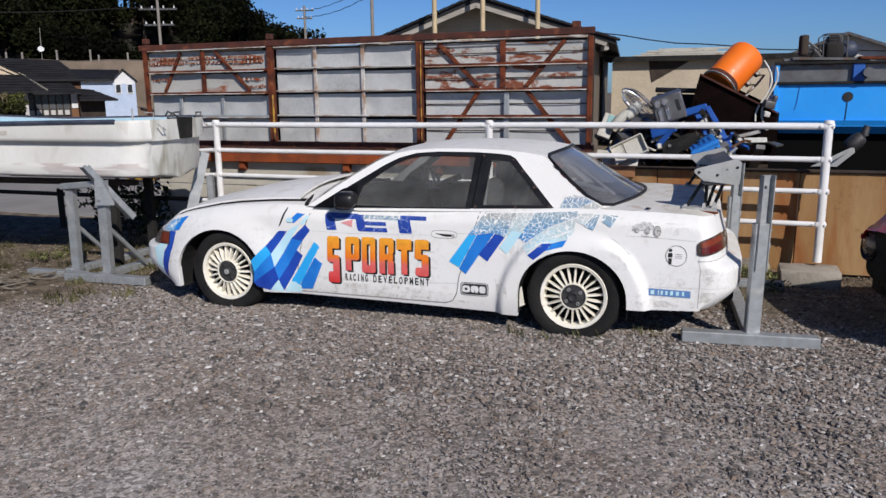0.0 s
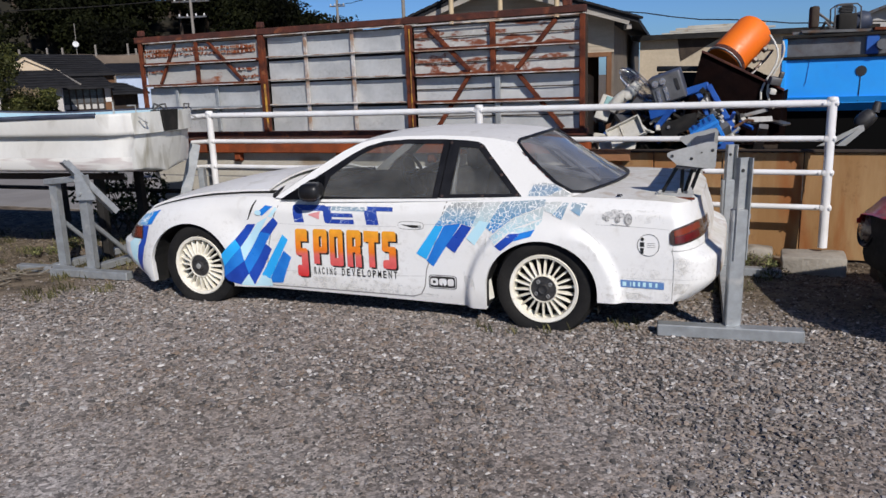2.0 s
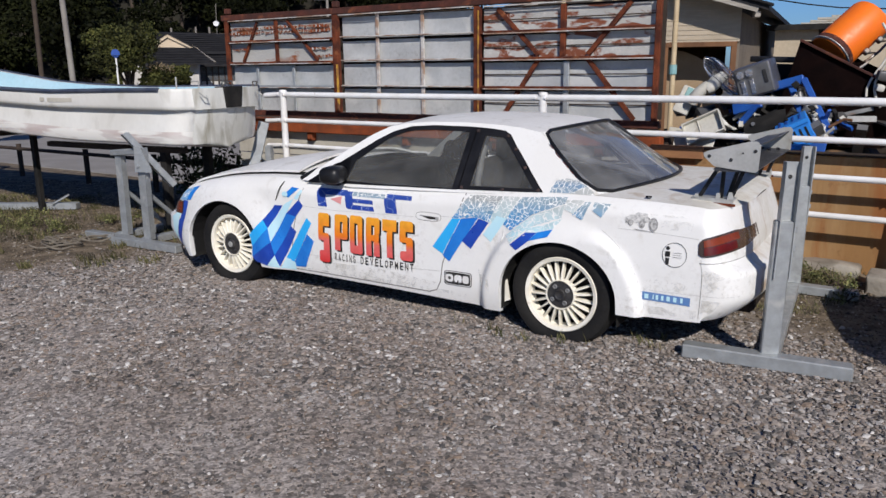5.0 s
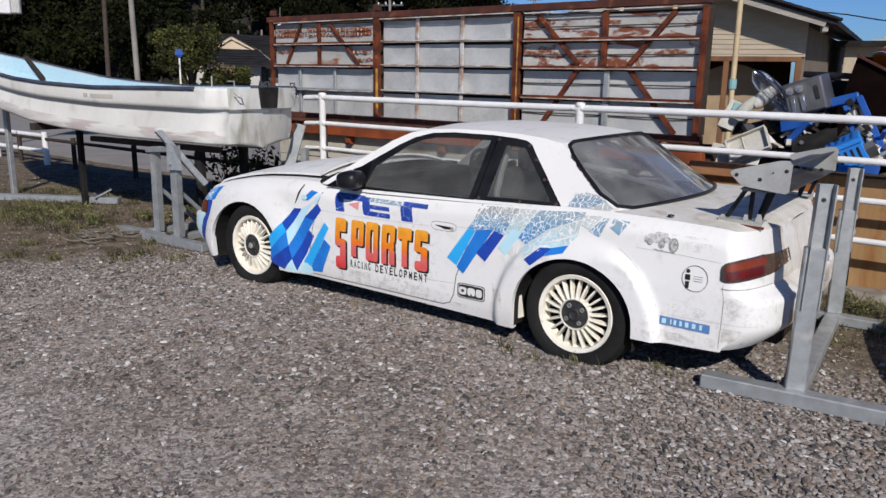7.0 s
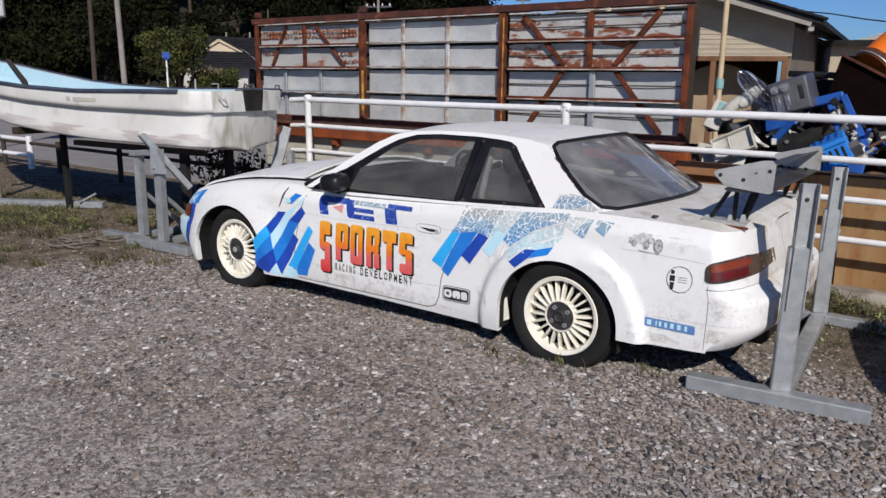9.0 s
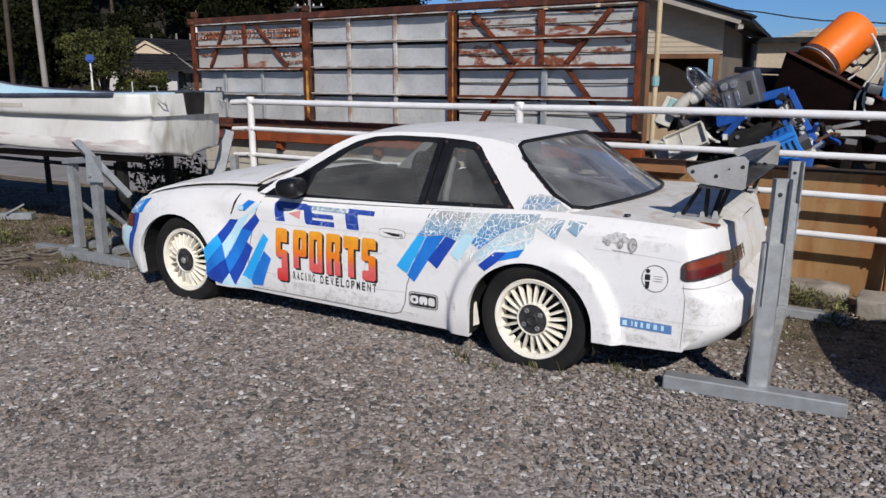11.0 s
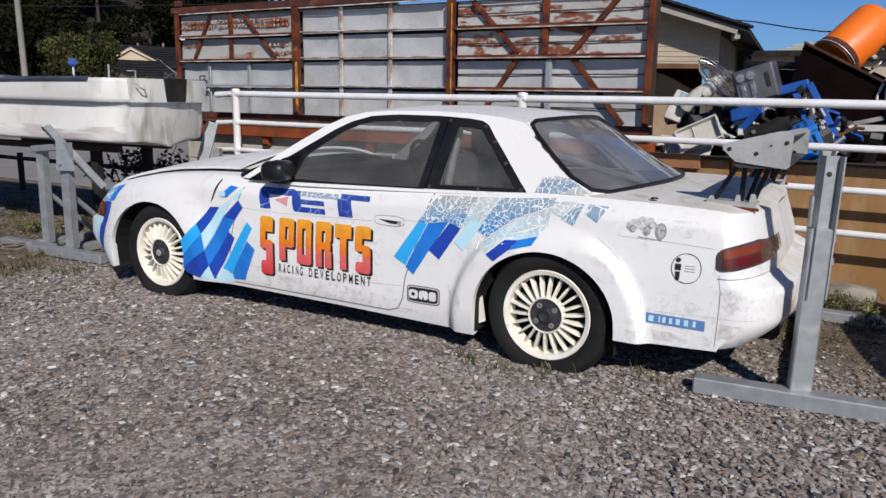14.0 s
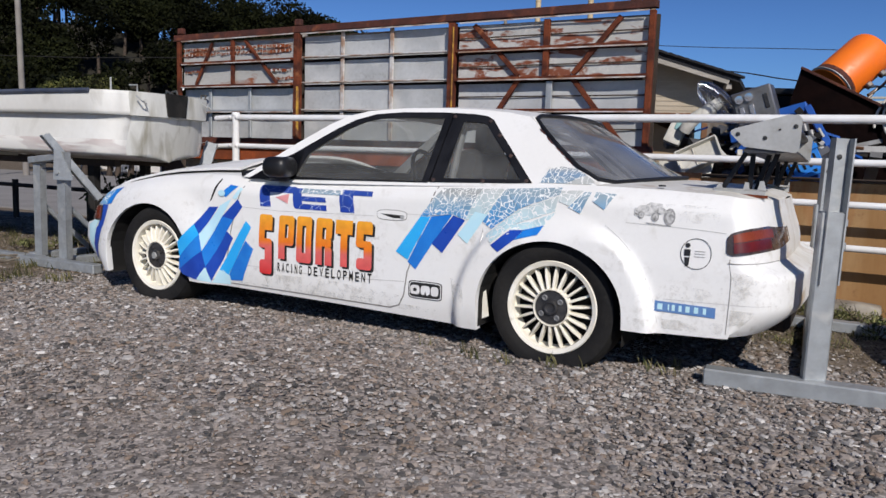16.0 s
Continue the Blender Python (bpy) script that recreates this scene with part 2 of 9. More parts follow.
def soil_paint(mt, grey, patch=2.2, fleck=30.0, lo=0.50, hi=0.62, amount=0.75):
    """Peppery dirt and chipped paint in patches, over a finished paint."""
    nt = mt.node_tree
    n, link = nt.nodes, nt.links.new
    b = n["Principled BSDF"]
    old = b.inputs["Base Color"].links[0].from_socket
    co = n.new("ShaderNodeTexCoord")

    def field(scale, a, z, detail):
        t, r = n.new("ShaderNodeTexNoise"), n.new("ShaderNodeMapRange")
        t.inputs["Scale"].default_value, t.inputs["Detail"].default_value, t.inputs["Roughness"].default_value = scale, detail, 0.7
        link(co.outputs["Object"], t.inputs["Vector"])
        link(t.outputs["Fac"], r.inputs["Value"])
        r.inputs["From Min"].default_value, r.inputs["From Max"].default_value = a, z
        return r.outputs["Result"]
    m1, m2, mx = n.new("ShaderNodeMath"), n.new("ShaderNodeMath"), n.new("ShaderNodeMix")
    m1.operation = m2.operation = "MULTIPLY"
    link(field(patch, lo, hi, 4), m1.inputs[0])
    link(field(fleck, 0.50, 0.66, 8), m1.inputs[1])
    link(m1.outputs[0], m2.inputs[0])
    m2.inputs[1].default_value = amount
    mx.data_type = "RGBA"
    link(m2.outputs[0], mx.inputs["Factor"])
    link(old, mx.inputs["A"])
    mx.inputs["B"].default_value = (*grey, 1)
    link(mx.outputs["Result"], b.inputs["Base Color"])


soil_paint(M_PAINT, (0.40, 0.37, 0.32), lo=0.48, amount=0.48)
soil_paint(M_DUSTY, (0.36, 0.34, 0.30), 3.0, 24.0, amount=0.3)
M_BOOT = material("rust_stained_white_paint", (0.78, 0.77, 0.74), (0.66, 0.63, 0.56), 4.0, 0.5, fine=45, speck=0.15, stain=(0.42, 0.31, 0.20), stain_at=0.66, stain_scale=7, stain_soft=0.12)
soil_paint(M_BOOT, (0.36, 0.30, 0.22), 3.0, 24.0, amount=0.4)
M_BLACK = material("black_trim", (0.008, 0.008, 0.009), (0.016, 0.016, 0.018), 8, 0.40, fine=60)
M_MATT = material("matt_black", (0.015, 0.015, 0.015), (0.03, 0.028, 0.026), 6, 0.85, fine=40)
M_RUBBER = material("tyre_rubber", (0.010, 0.010, 0.011), (0.020, 0.019, 0.018), 5, 0.85, fine=50, bump=0.2, stain=(0.05, 0.045, 0.038), stain_at=0.70, stain_scale=9)
M_RIM = material("cream_rim_paint", (0.86, 0.83, 0.73), (0.80, 0.75, 0.63), 14, 0.42, fine=60, speck=0.08, stain=(0.42, 0.32, 0.20), stain_at=0.73, stain_scale=12)
M_HUB = material("dark_hub", (0.05, 0.05, 0.055), (0.1, 0.095, 0.09), 20, 0.5, metal=0.6, fine=90)


def dull(mt, level):
    """A surface with little mirror sheen."""
    mt.node_tree.nodes["Principled BSDF"].inputs["Specular IOR Level"].default_value = level
    return mt




for mt, level in ((M_BLACK, 0.3), (M_MATT, 0.12), (M_RUBBER, 0.2)):
    dull(mt, level)
M_CHROME = plain("bright_metal", (0.75, 0.75, 0.76), 0.18, 1.0)
M_GLASS = glass("tinted_side_glass", (0.84, 0.86, 0.85), 0.12)
# rear pane: extra film also paints in the sky's hazy reflection
M_RGLASS = glass("dusty_skyhaze_rear_glass", (0.74, 0.76, 0.80), 0.30, 0.07, 0.95, 3.2)
M_UNDER = material("underbody", (0.02, 0.018, 0.016), (0.04, 0.03, 0.025), 6, 0.9)
dull(M_UNDER, 0.1)
M_SEAT = material("dark_cloth", (0.03, 0.03, 0.032), (0.055, 0.052, 0.05), 10, 0.9, fine=120, bump=0.2)
M_CAGE = material("roll_cage_paint", (0.22, 0.22, 0.22), (0.16, 0.16, 0.16), 10, 0.5)
M_AMBER = material("amber_lens", (0.24, 0.038, 0.008), (0.17, 0.024, 0.006), 12, 0.4, coat=0.2, fine=120, speck=0.4)
M_RED = material("red_lens", (0.15, 0.007, 0.006), (0.09, 0.005, 0.005), 12, 0.38, coat=0.2, fine=120, speck=0.4)
M_SMOKE = material("smoked_lens", (0.05, 0.035, 0.03), (0.08, 0.05, 0.04), 9, 0.3, coat=0.5)
M_GREY = material("bare_aluminium", (0.52, 0.52, 0.50), (0.42, 0.42, 0.40), 5, 0.5, metal=0.35, fine=60, speck=0.2, stain=(0.3, 0.28, 0.24), stain_at=0.68, stain_scale=9)
M_BLUE_D = material("dark_blue_vinyl", (0.010, 0.050, 0.36), (0.015, 0.068, 0.42), 9, 0.35, coat=0.2, speck=0.08)
M_BLUE_M = material("mid_blue_vinyl", (0.012, 0.165, 0.60), (0.018, 0.21, 0.66), 9, 0.35, coat=0.2, speck=0.08)
M_BLUE_L = material("azure_vinyl", (0.02, 0.38, 0.86), (0.03, 0.42, 0.84), 9, 0.35, coat=0.2, speck=0.08)
M_BLUE_P = material("pale_blue_vinyl", (0.48, 0.74, 0.84), (0.55, 0.78, 0.84), 9, 0.4, speck=0.05)
M_PINK = plain("faded_pink_vinyl", (0.72, 0.30, 0.30), 0.45)
M_INK = material("black_vinyl", (0.014, 0.013, 0.013), (0.03, 0.03, 0.03), 20, 0.4)
M_LINE = material("panel_gap", (0.20, 0.19, 0.18), (0.30, 0.285, 0.265), 30, 0.8)
M_FAINTLINE = material("faint_line", (0.50, 0.49, 0.47), (0.60, 0.59, 0.57), 30, 0.8)
M_CRACK_G = fade("cracked_grey_vinyl", [(0, (0.05, 0.30, 0.70)), (0.4, (0.20, 0.38, 0.54)), (0.85, (0.39, 0.41, 0.40))], 0.60, 0.75, crackle=((0.82, 0.82, 0.79), 40.0, 0.055))
M_CRACK_G2 = fade("cracked_slate_vinyl", [(0, (0.30, 0.40, 0.48)), (0.6, (0.20, 0.32, 0.46)), (1, (0.40, 0.42, 0.42))], 0.79, 0.86, crackle=((0.82, 0.82, 0.79), 40.0, 0.06))
M_CRACK_B = fade("cracked_blue_vinyl", [(0, (0.02, 0.22, 0.68)), (0.45, (0.10, 0.33, 0.60)), (0.85, (0.30, 0.40, 0.46))], 0.54, 0.78, crackle=((0.80, 0.81, 0.80), 38.0, 0.06))
M_CRACK_P = fade("cracked_pale_vinyl", [(0, (0.52, 0.74, 0.80)), (1, (0.55, 0.57, 0.55))], 0.6, 0.76, crackle=((0.82, 0.82, 0.80), 34.0, 0.055))
M_CRACK_D = fade("cracked_dark_blue_vinyl", [(0, (0.012, 0.05, 0.38)), (1, (0.04, 0.09, 0.36))], 0.58, 0.74, crackle=((0.45, 0.53, 0.72), 13.0, 0.011))
M_WORD = fade("sunset_vinyl", [(0, (0.72, 0.03, 0.03)), (0.22, (0.78, 0.10, 0.10)), (0.46, (0.80, 0.16, 0.14)), (0.56, (0.92, 0.22, 0.015)), (1, (0.95, 0.43, 0.03))], 0.23, 0.565)
M_ZINC = material("galvanised_steel", (0.40, 0.42, 0.43), (0.33, 0.345, 0.35), 14, 0.5, metal=0.45, fine=50, speck=0.2, stain=(0.48, 0.48, 0.46), stain_at=0.66, stain_scale=9)
M_FENCE = material("white_pipe_paint", (0.80, 0.80, 0.80), (0.72, 0.71, 0.69), 6, 0.45, fine=40, speck=0.1, stain=(0.34, 0.24, 0.16), stain_at=0.77, stain_scale=11)
M_RUST = material("rusty_steel", (0.165, 0.043, 0.018), (0.070, 0.021, 0.013), 9, 0.88, fine=70, bump=0.4, speck=0.4, contrast=0.09, stain=(0.27, 0.105, 0.045), stain_at=0.70, stain_scale=6)
M_RUST_R = material("red_oxide_steel", (0.30, 0.070, 0.022), (0.16, 0.045, 0.020), 5, 0.8, fine=50, bump=0.3, speck=0.3)
M_PANEL = material("zinc_panel", (0.53, 0.54, 0.535), (0.42, 0.43, 0.43), 3, 0.55, metal=0.2, fine=30, speck=0.15, stain=(0.56, 0.56, 0.54), stain_at=0.60, stain_scale=2.5)
soil_paint(M_PANEL, (0.15, 0.12, 0.095), 3.0, 26.0, lo=0.47, hi=0.66, amount=0.4)
M_PANEL_R = material("rusting_panel", (0.50, 0.495, 0.47), (0.42, 0.41, 0.385), 3, 0.65, metal=0.1, fine=40, speck=0.2, stain=(0.20, 0.060, 0.027), stain_at=0.545, stain_scale=11.0, stretch=(0.42, 0.42, 1.25), stain_soft=0.035)
soil_paint(M_PANEL_R, (0.60, 0.58, 0.54), 2.6, 24.0, lo=0.42, hi=0.56, amount=0.9)
M_PANEL_W = material("flaking_panel", (0.46, 0.45, 0.42), (0.39, 0.38, 0.355), 3, 0.65, metal=0.1, fine=40, speck=0.2, stain=(0.25, 0.08, 0.03), stain_at=0.61, stain_scale=5, stretch=(0.55, 0.55, 1.6), stain_soft=0.05)
M_YELLOW = material("worn_yellow_paint", (0.50, 0.28, 0.03), (0.36, 0.17, 0.03), 12, 0.7, fine=60, stain=(0.14, 0.05, 0.02), stain_at=0.52, stain_scale=12)
M_BOARD = material("rust_streaked_board", (0.395, 0.25, 0.122), (0.31, 0.172, 0.072), 2.4, 0.85, fine=25, speck=0.2, bump=0.15, stain=(0.27, 0.085, 0.024), stain_at=0.62, stain_scale=3.0, stretch=(1.8, 1.8, 0.28), stain_soft=0.12)
soil_paint(M_BOARD, (0.14, 0.06, 0.03), 3.5, 22.0, amount=0.6)
M_CONC = material("weathered_concrete", (0.36, 0.33, 0.28), (0.28, 0.25, 0.21), 4, 0.9, fine=40, bump=0.5, stain=(0.17, 0.15, 0.12), stain_at=0.62, stain_scale=4)
M_CREAM = material("cream_sheet", (0.50, 0.47, 0.40), (0.42, 0.39, 0.33), 3, 0.75, fine=30, stain=(0.25, 0.18, 0.11), stain_at=0.68, stain_scale=3)
M_HULL = material("boat_gelcoat", (0.70, 0.69, 0.65), (0.61, 0.595, 0.55), 1.8, 0.55, fine=30, speck=0.12, stain=(0.40, 0.38, 0.33), stain_at=0.66, stain_scale=3.4, stretch=(1.0, 1.0, 0.6))
M_HULL_T = material("streaked_gelcoat", (0.66, 0.655, 0.61), (0.54, 0.53, 0.48), 1.8, 0.6, fine=30, speck=0.14, stain=(0.32, 0.30, 0.24), stain_at=0.60, stain_scale=4.5, stretch=(1.6, 1.6, 0.45), stain_soft=0.10)
M_HULL_LOW = material("scuffed_antifouling", (0.72, 0.70, 0.66), (0.58, 0.50, 0.47), 4, 0.7, fine=30, speck=0.15, stain=(0.80, 0.78, 0.73), stain_at=0.52, stain_scale=5, stretch=(0.45, 0.45, 2.4), stain_soft=0.04)
M_BOATBLUE = material("pale_blue_gelcoat", (0.40, 0.60, 0.69), (0.46, 0.63, 0.70), 2, 0.5, fine=30)
M_NAVY = material("navy_fender", (0.03, 0.04, 0.07), (0.06, 0.07, 0.10), 6, 0.6)
M_WOOD = material("brown_timber", (0.20, 0.10, 0.05), (0.13, 0.065, 0.035), 3, 0.75, stretch=(1, 1, 0.2), fine=30)
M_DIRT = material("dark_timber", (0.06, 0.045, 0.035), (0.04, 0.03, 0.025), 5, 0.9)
for mt in (M_RUST, M_RUST_R, M_BOARD, M_DIRT, M_WOOD):
    dull(mt, 0.2)


# ---- ground ----
def ground_material():
    mt = material("gravel_ground", (0.215, 0.193, 0.178), (0.265, 0.243, 0.225), 0.8, 0.92, fine=55, speck=0.6, bump=0.20, bump_scale=70, contrast=0.2)
    nt = mt.node_tree
    n, link = nt.nodes, nt.links.new
    bsdf = n["Principled BSDF"]
    old = bsdf.inputs["Base Color"].links[0].from_socket
    co = n.new("ShaderNodeTexCoord")
    # crushed stone chips
    vo = n.new("ShaderNodeTexVoronoi")
    vo.inputs["Scale"].default_value = 48.0
    link(co.outputs["Object"], vo.inputs["Vector"])
    hs = n.new("ShaderNodeSeparateColor")
    link(vo.outputs["Color"], hs.inputs[0])
    mr = n.new("ShaderNodeMapRange")
    mr.inputs["To Min"].default_value, mr.inputs["To Max"].default_value = 0.44, 1.66
    link(hs.outputs[0], mr.inputs["Value"])
    mx = n.new("ShaderNodeMix")
    mx.data_type, mx.blend_type = "RGBA", "MULTIPLY"
    mx.inputs["Factor"].default_value = 1.0
    link(old, mx.inputs["A"])
    link(mr.outputs[0], mx.inputs["B"])
    # finer grit between them, and wide patches of browner, dustier stone
    vo2 = n.new("ShaderNodeTexVoronoi")
    vo2.inputs["Scale"].default_value = 110.0
    link(co.outputs["Object"], vo2.inputs["Vector"])
    hs2, mr3 = n.new("ShaderNodeSeparateColor"), n.new("ShaderNodeMapRange")
    link(vo2.outputs["Color"], hs2.inputs[0])
    mr3.inputs["To Min"].default_value, mr3.inputs["To Max"].default_value = 0.62, 1.36
    link(hs2.outputs[0], mr3.inputs["Value"])
    mg = n.new("ShaderNodeMix")
    mg.data_type, mg.blend_type = "RGBA", "MULTIPLY"
    mg.inputs["Factor"].default_value = 1.0
    link(mx.outputs["Result"], mg.inputs["A"])
    link(mr3.outputs[0], mg.inputs["B"])
    npatch, rpatch = n.new("ShaderNodeTexNoise"), n.new("ShaderNodeValToRGB")
    npatch.inputs["Scale"].default_value, npatch.inputs["Detail"].default_value, npatch.inputs["Roughness"].default_value = 1.3, 9.0, 0.62
    link(co.outputs["Object"], npatch.inputs["Vector"])
    link(npatch.outputs["Fac"], rpatch.inputs[0])
    rpatch.color_ramp.elements[0].position, rpatch.color_ramp.elements[0].color = 0.36, (0.98, 0.90, 0.83, 1)
    rpatch.color_ramp.elements[1].position, rpatch.color_ramp.elements[1].color = 0.64, (1.36, 1.35, 1.34, 1)
    mp2 = n.new("ShaderNodeMix")
    mp2.data_type, mp2.blend_type = "RGBA", "MULTIPLY"
    mp2.inputs["Factor"].default_value = 1.0
    link(mg.outputs["Result"], mp2.inputs["A"])
    link(rpatch.outputs[0], mp2.inputs["B"])
    mx = mp2
    # soil towards the boat and along the wall
    sep = n.new("ShaderNodeSeparateXYZ")
    link(co.outputs["Object"], sep.inputs[0])
    nz = n.new("ShaderNodeTexNoise")
    nz.inputs["Scale"].default_value, nz.inputs["Detail"].default_value = 0.9, 8.0
    link(co.outputs["Object"], nz.inputs["Vector"])

    def math_node(op, a, b):
        m = n.new("ShaderNodeMath")
        m.operation = op
        for s, v in zip(m.inputs, (a, b)):
            if isinstance(v, (int, float)):
                s.default_value = v
            else:
                link(v, s)
        return m.outputs[0]
    # within a stride of the fence, or past the nose of the car
    a = math_node("SUBTRACT", math_node("ADD", math_node("MULTIPLY", sep.outputs[0], 0.335), math_node("MULTIPLY", sep.outputs[1], 0.942)), 5.62)
    a = math_node("ADD", a, math_node("MULTIPLY", math_node("MINIMUM", math_node("MAXIMUM", math_node("SUBTRACT", sep.outputs[0], 1.3), 0.0), 1.2), 0.45))
    b = math_node("SUBTRACT", math_node("ADD", math_node("MULTIPLY", sep.outputs[0], -0.73), math_node("MULTIPLY", sep.outputs[1], 0.69)), 5.9)
    d = math_node("ADD", math_node("MAXIMUM", a, b), math_node("MULTIPLY", math_node("SUBTRACT", nz.outputs["Fac"], 0.5), 1.6))
    mr2 = n.new("ShaderNodeMapRange")
    mr2.inputs["From Min"].default_value, mr2.inputs["From Max"].default_value = -0.25, 0.45
    link(d, mr2.inputs["Value"])
    soil = n.new("ShaderNodeValToRGB")
    nz2 = n.new("ShaderNodeTexNoise")
    nz2.inputs["Scale"].default_value, nz2.inputs["Detail"].default_value = 7.0, 10.0
    link(co.outputs["Object"], nz2.inputs["Vector"])
    link(nz2.outputs["Fac"], soil.inputs[0])
    soil.color_ramp.elements[0].position, soil.color_ramp.elements[0].color = 0.34, (0.062, 0.046, 0.029, 1)
    soil.color_ramp.elements[1].position, soil.color_ramp.elements[1].color = 0.70, (0.225, 0.175, 0.120, 1)
    mx2 = n.new("ShaderNodeMix")
    mx2.data_type = "RGBA"
    link(mr2.outputs[0], mx2.inputs["Factor"])
    link(mx.outputs["Result"], mx2.inputs["A"])
    link(soil.outputs[0], mx2.inputs["B"])
    link(mx2.outputs["Result"], bsdf.inputs["Base Color"])
    return mt


M_GROUND = ground_material()


def dip(x, y):
    """The soil sinks a little round the fence's last footing."""
    d, e = 0.335 * x + 0.942 * y - 6.849, 0.942 * x - 0.335 * y + 1.989
    ramp = np.clip((d + 0.75) / 0.40, 0, 1) * np.clip((e - 2.30) / 0.35, 0, 1)
    return -0.075 * ramp


gx = np.concatenate([[-900, -300, -100, -40, -20], np.arange(-12, 8.01, 0.2), [14, 30, 90, 300, 900]])
gy = np.concatenate([[-900, -300, -90, -30, -10, -4], np.arange(-1, 13.01, 0.2), [20, 40, 90, 300, 900]])
verts, faces = [], []
for y in gy:
    for x in gx:
        near = 1.0 if (-12 < x < 8 and -1 < y < 13) else 0.0
        h = 0.010 * noise.noise(Vector((x * 1.1, y * 1.1, 0.3))) + 0.006 * noise.noise(Vector((x * 3.1, y * 3.1, 1.3)))
        verts.append((float(x), float(y), near * (h + dip(x, y)) - 0.004))
W = len(gx)
for j in range(len(gy) - 1):
    for i in range(W - 1):
        faces.append((j * W + i, j * W + i + 1, (j + 1) * W + i + 1, (j + 1) * W + i))
tagged(raw("ground", verts, faces, M_GROUND, smooth=True), "grey crushed-stone yard with bare soil near the fence", "ground", kind="structure")

# the yard's frame: s along the fence, d behind it
FEN = Matrix.Translation((0.421, 7.121, 0)) @ Matrix.Rotation(math.atan2(-1.931, 5.437), 4, "Z")


def fen(s, d, z=0.0):
    return FEN @ Vector((s, d, z))


# lane behind the boat
bm = bmesh.new()
vs = [bm.verts.new(p) for p in (fen(-80, .75, .006), fen(-4.6, .75, .006), fen(-4.2, 3.2, .006), fen(30, 3.2, .006), fen(30, 9.5, .006), fen(-80, 9.5, .006))]
bm.faces.new(vs)
side = bmesh.ops.extrude_face_region(bm, geom=list(bm.faces))["geom"]
for v in side:
    if isinstance(v, bmesh.types.BMVert):
        v.co.z -= 0.08
bmesh.ops.recalc_face_normals(bm, faces=list(bm.faces))
tagged(part("road", bm, material("pale_asphalt", (0.235, 0.22, 0.208), (0.28, 0.265, 0.25), 1.5, 0.9, fine=60, bump=0.3)), "pale worn asphalt lane", "road", kind="structure")

# stone chips lying loose on the yard
def chips(count, seed, x0, x1, y0, y1, lo, hi, soil=False):
    rng = np.random.default_rng(seed)
    ring = np.arange(5) * 2 * math.pi / 5
    top = np.stack([0.72 * np.cos(ring + 0.3), 0.72 * np.sin(ring + 0.3), np.full(5, 0.75)], 1)
    low = np.stack([np.cos(ring), np.sin(ring), np.full(5, -0.35)], 1)
    tv = np.concatenate([top, low])
    tf = np.array([(0, 1, 2), (0, 2, 3), (0, 3, 4)] + [t for k in range(5) for t in ((k, 5 + k, 5 + (k + 1) % 5), (k, 5 + (k + 1) % 5, (k + 1) % 5))])
    px, py = rng.uniform(x0, x1, count), rng.uniform(y0, y1, count)
    keep = np.maximum(px * 0.335 + py * 0.942 - 5.70 + 0.45 * np.clip(px - 1.3, 0, 1.2), -0.73 * px + 0.69 * py - 5.9) < rng.normal(-0.05, 0.3, count)
    keep = keep != soil
    px, py = px[keep], py[keep]
    c = len(px)
    r = lo + (hi - lo) * rng.beta(0.9, 5.0, c)
    a = rng.uniform(0, 6.28, c)
    sq = rng.uniform(0.55, 1.0, (c, 3))
    v = tv[None] * np.concatenate([rng.uniform(0.62, 1.38, (c, len(tv), 2)), rng.uniform(0.8, 1.2, (c, len(tv), 1))], 2)
    v[..., 2] += v[..., 0] * rng.normal(0, 0.28, (c, 1)) + v[..., 1] * rng.normal(0, 0.28, (c, 1))
    v = v * (sq * np.array([1.2, 0.85, 0.50]) * r[:, None])[:, None, :]
    x = v[..., 0] * np.cos(a)[:, None] - v[..., 1] * np.sin(a)[:, None] + px[:, None]
    y = v[..., 0] * np.sin(a)[:, None] + v[..., 1] * np.cos(a)[:, None] + py[:, None]
    z = v[..., 2] + (r * 0.13 + dip(px, py))[:, None]
    out = np.stack([x, y, z], -1).reshape(-1, 3)
    f = (tf[None] + (np.arange(c) * len(tv))[:, None, None]).reshape(-1, 3)
    me = bpy.data.meshes.new("gravel")
    me.vertices.add(len(out))
    me.vertices.foreach_set("co", out.ravel())
    me.loops.add(f.size)
    me.loops.foreach_set("vertex_index", f.ravel().astype(np.int32))
    me.polygons.add(len(f))
    me.polygons.foreach_set("loop_start", np.arange(0, f.size, 3, dtype=np.int32))
    me.polygons.foreach_set("use_smooth", np.zeros(len(f), dtype=bool))
    me.update(calc_edges=True)
    me.validate()
    return me


CHIP_STOPS = [(0, (0.045, 0.042, 0.040)), (0.18, (0.135, 0.125, 0.118)), (0.36, (0.215, 0.160, 0.120)), (0.52, (0.245, 0.222, 0.208)), (0.70, (0.30, 0.245, 0.205)), (0.88, (0.325, 0.308, 0.295)), (0.96, (0.44, 0.415, 0.39)), (1.0, (0.62, 0.59, 0.56))]


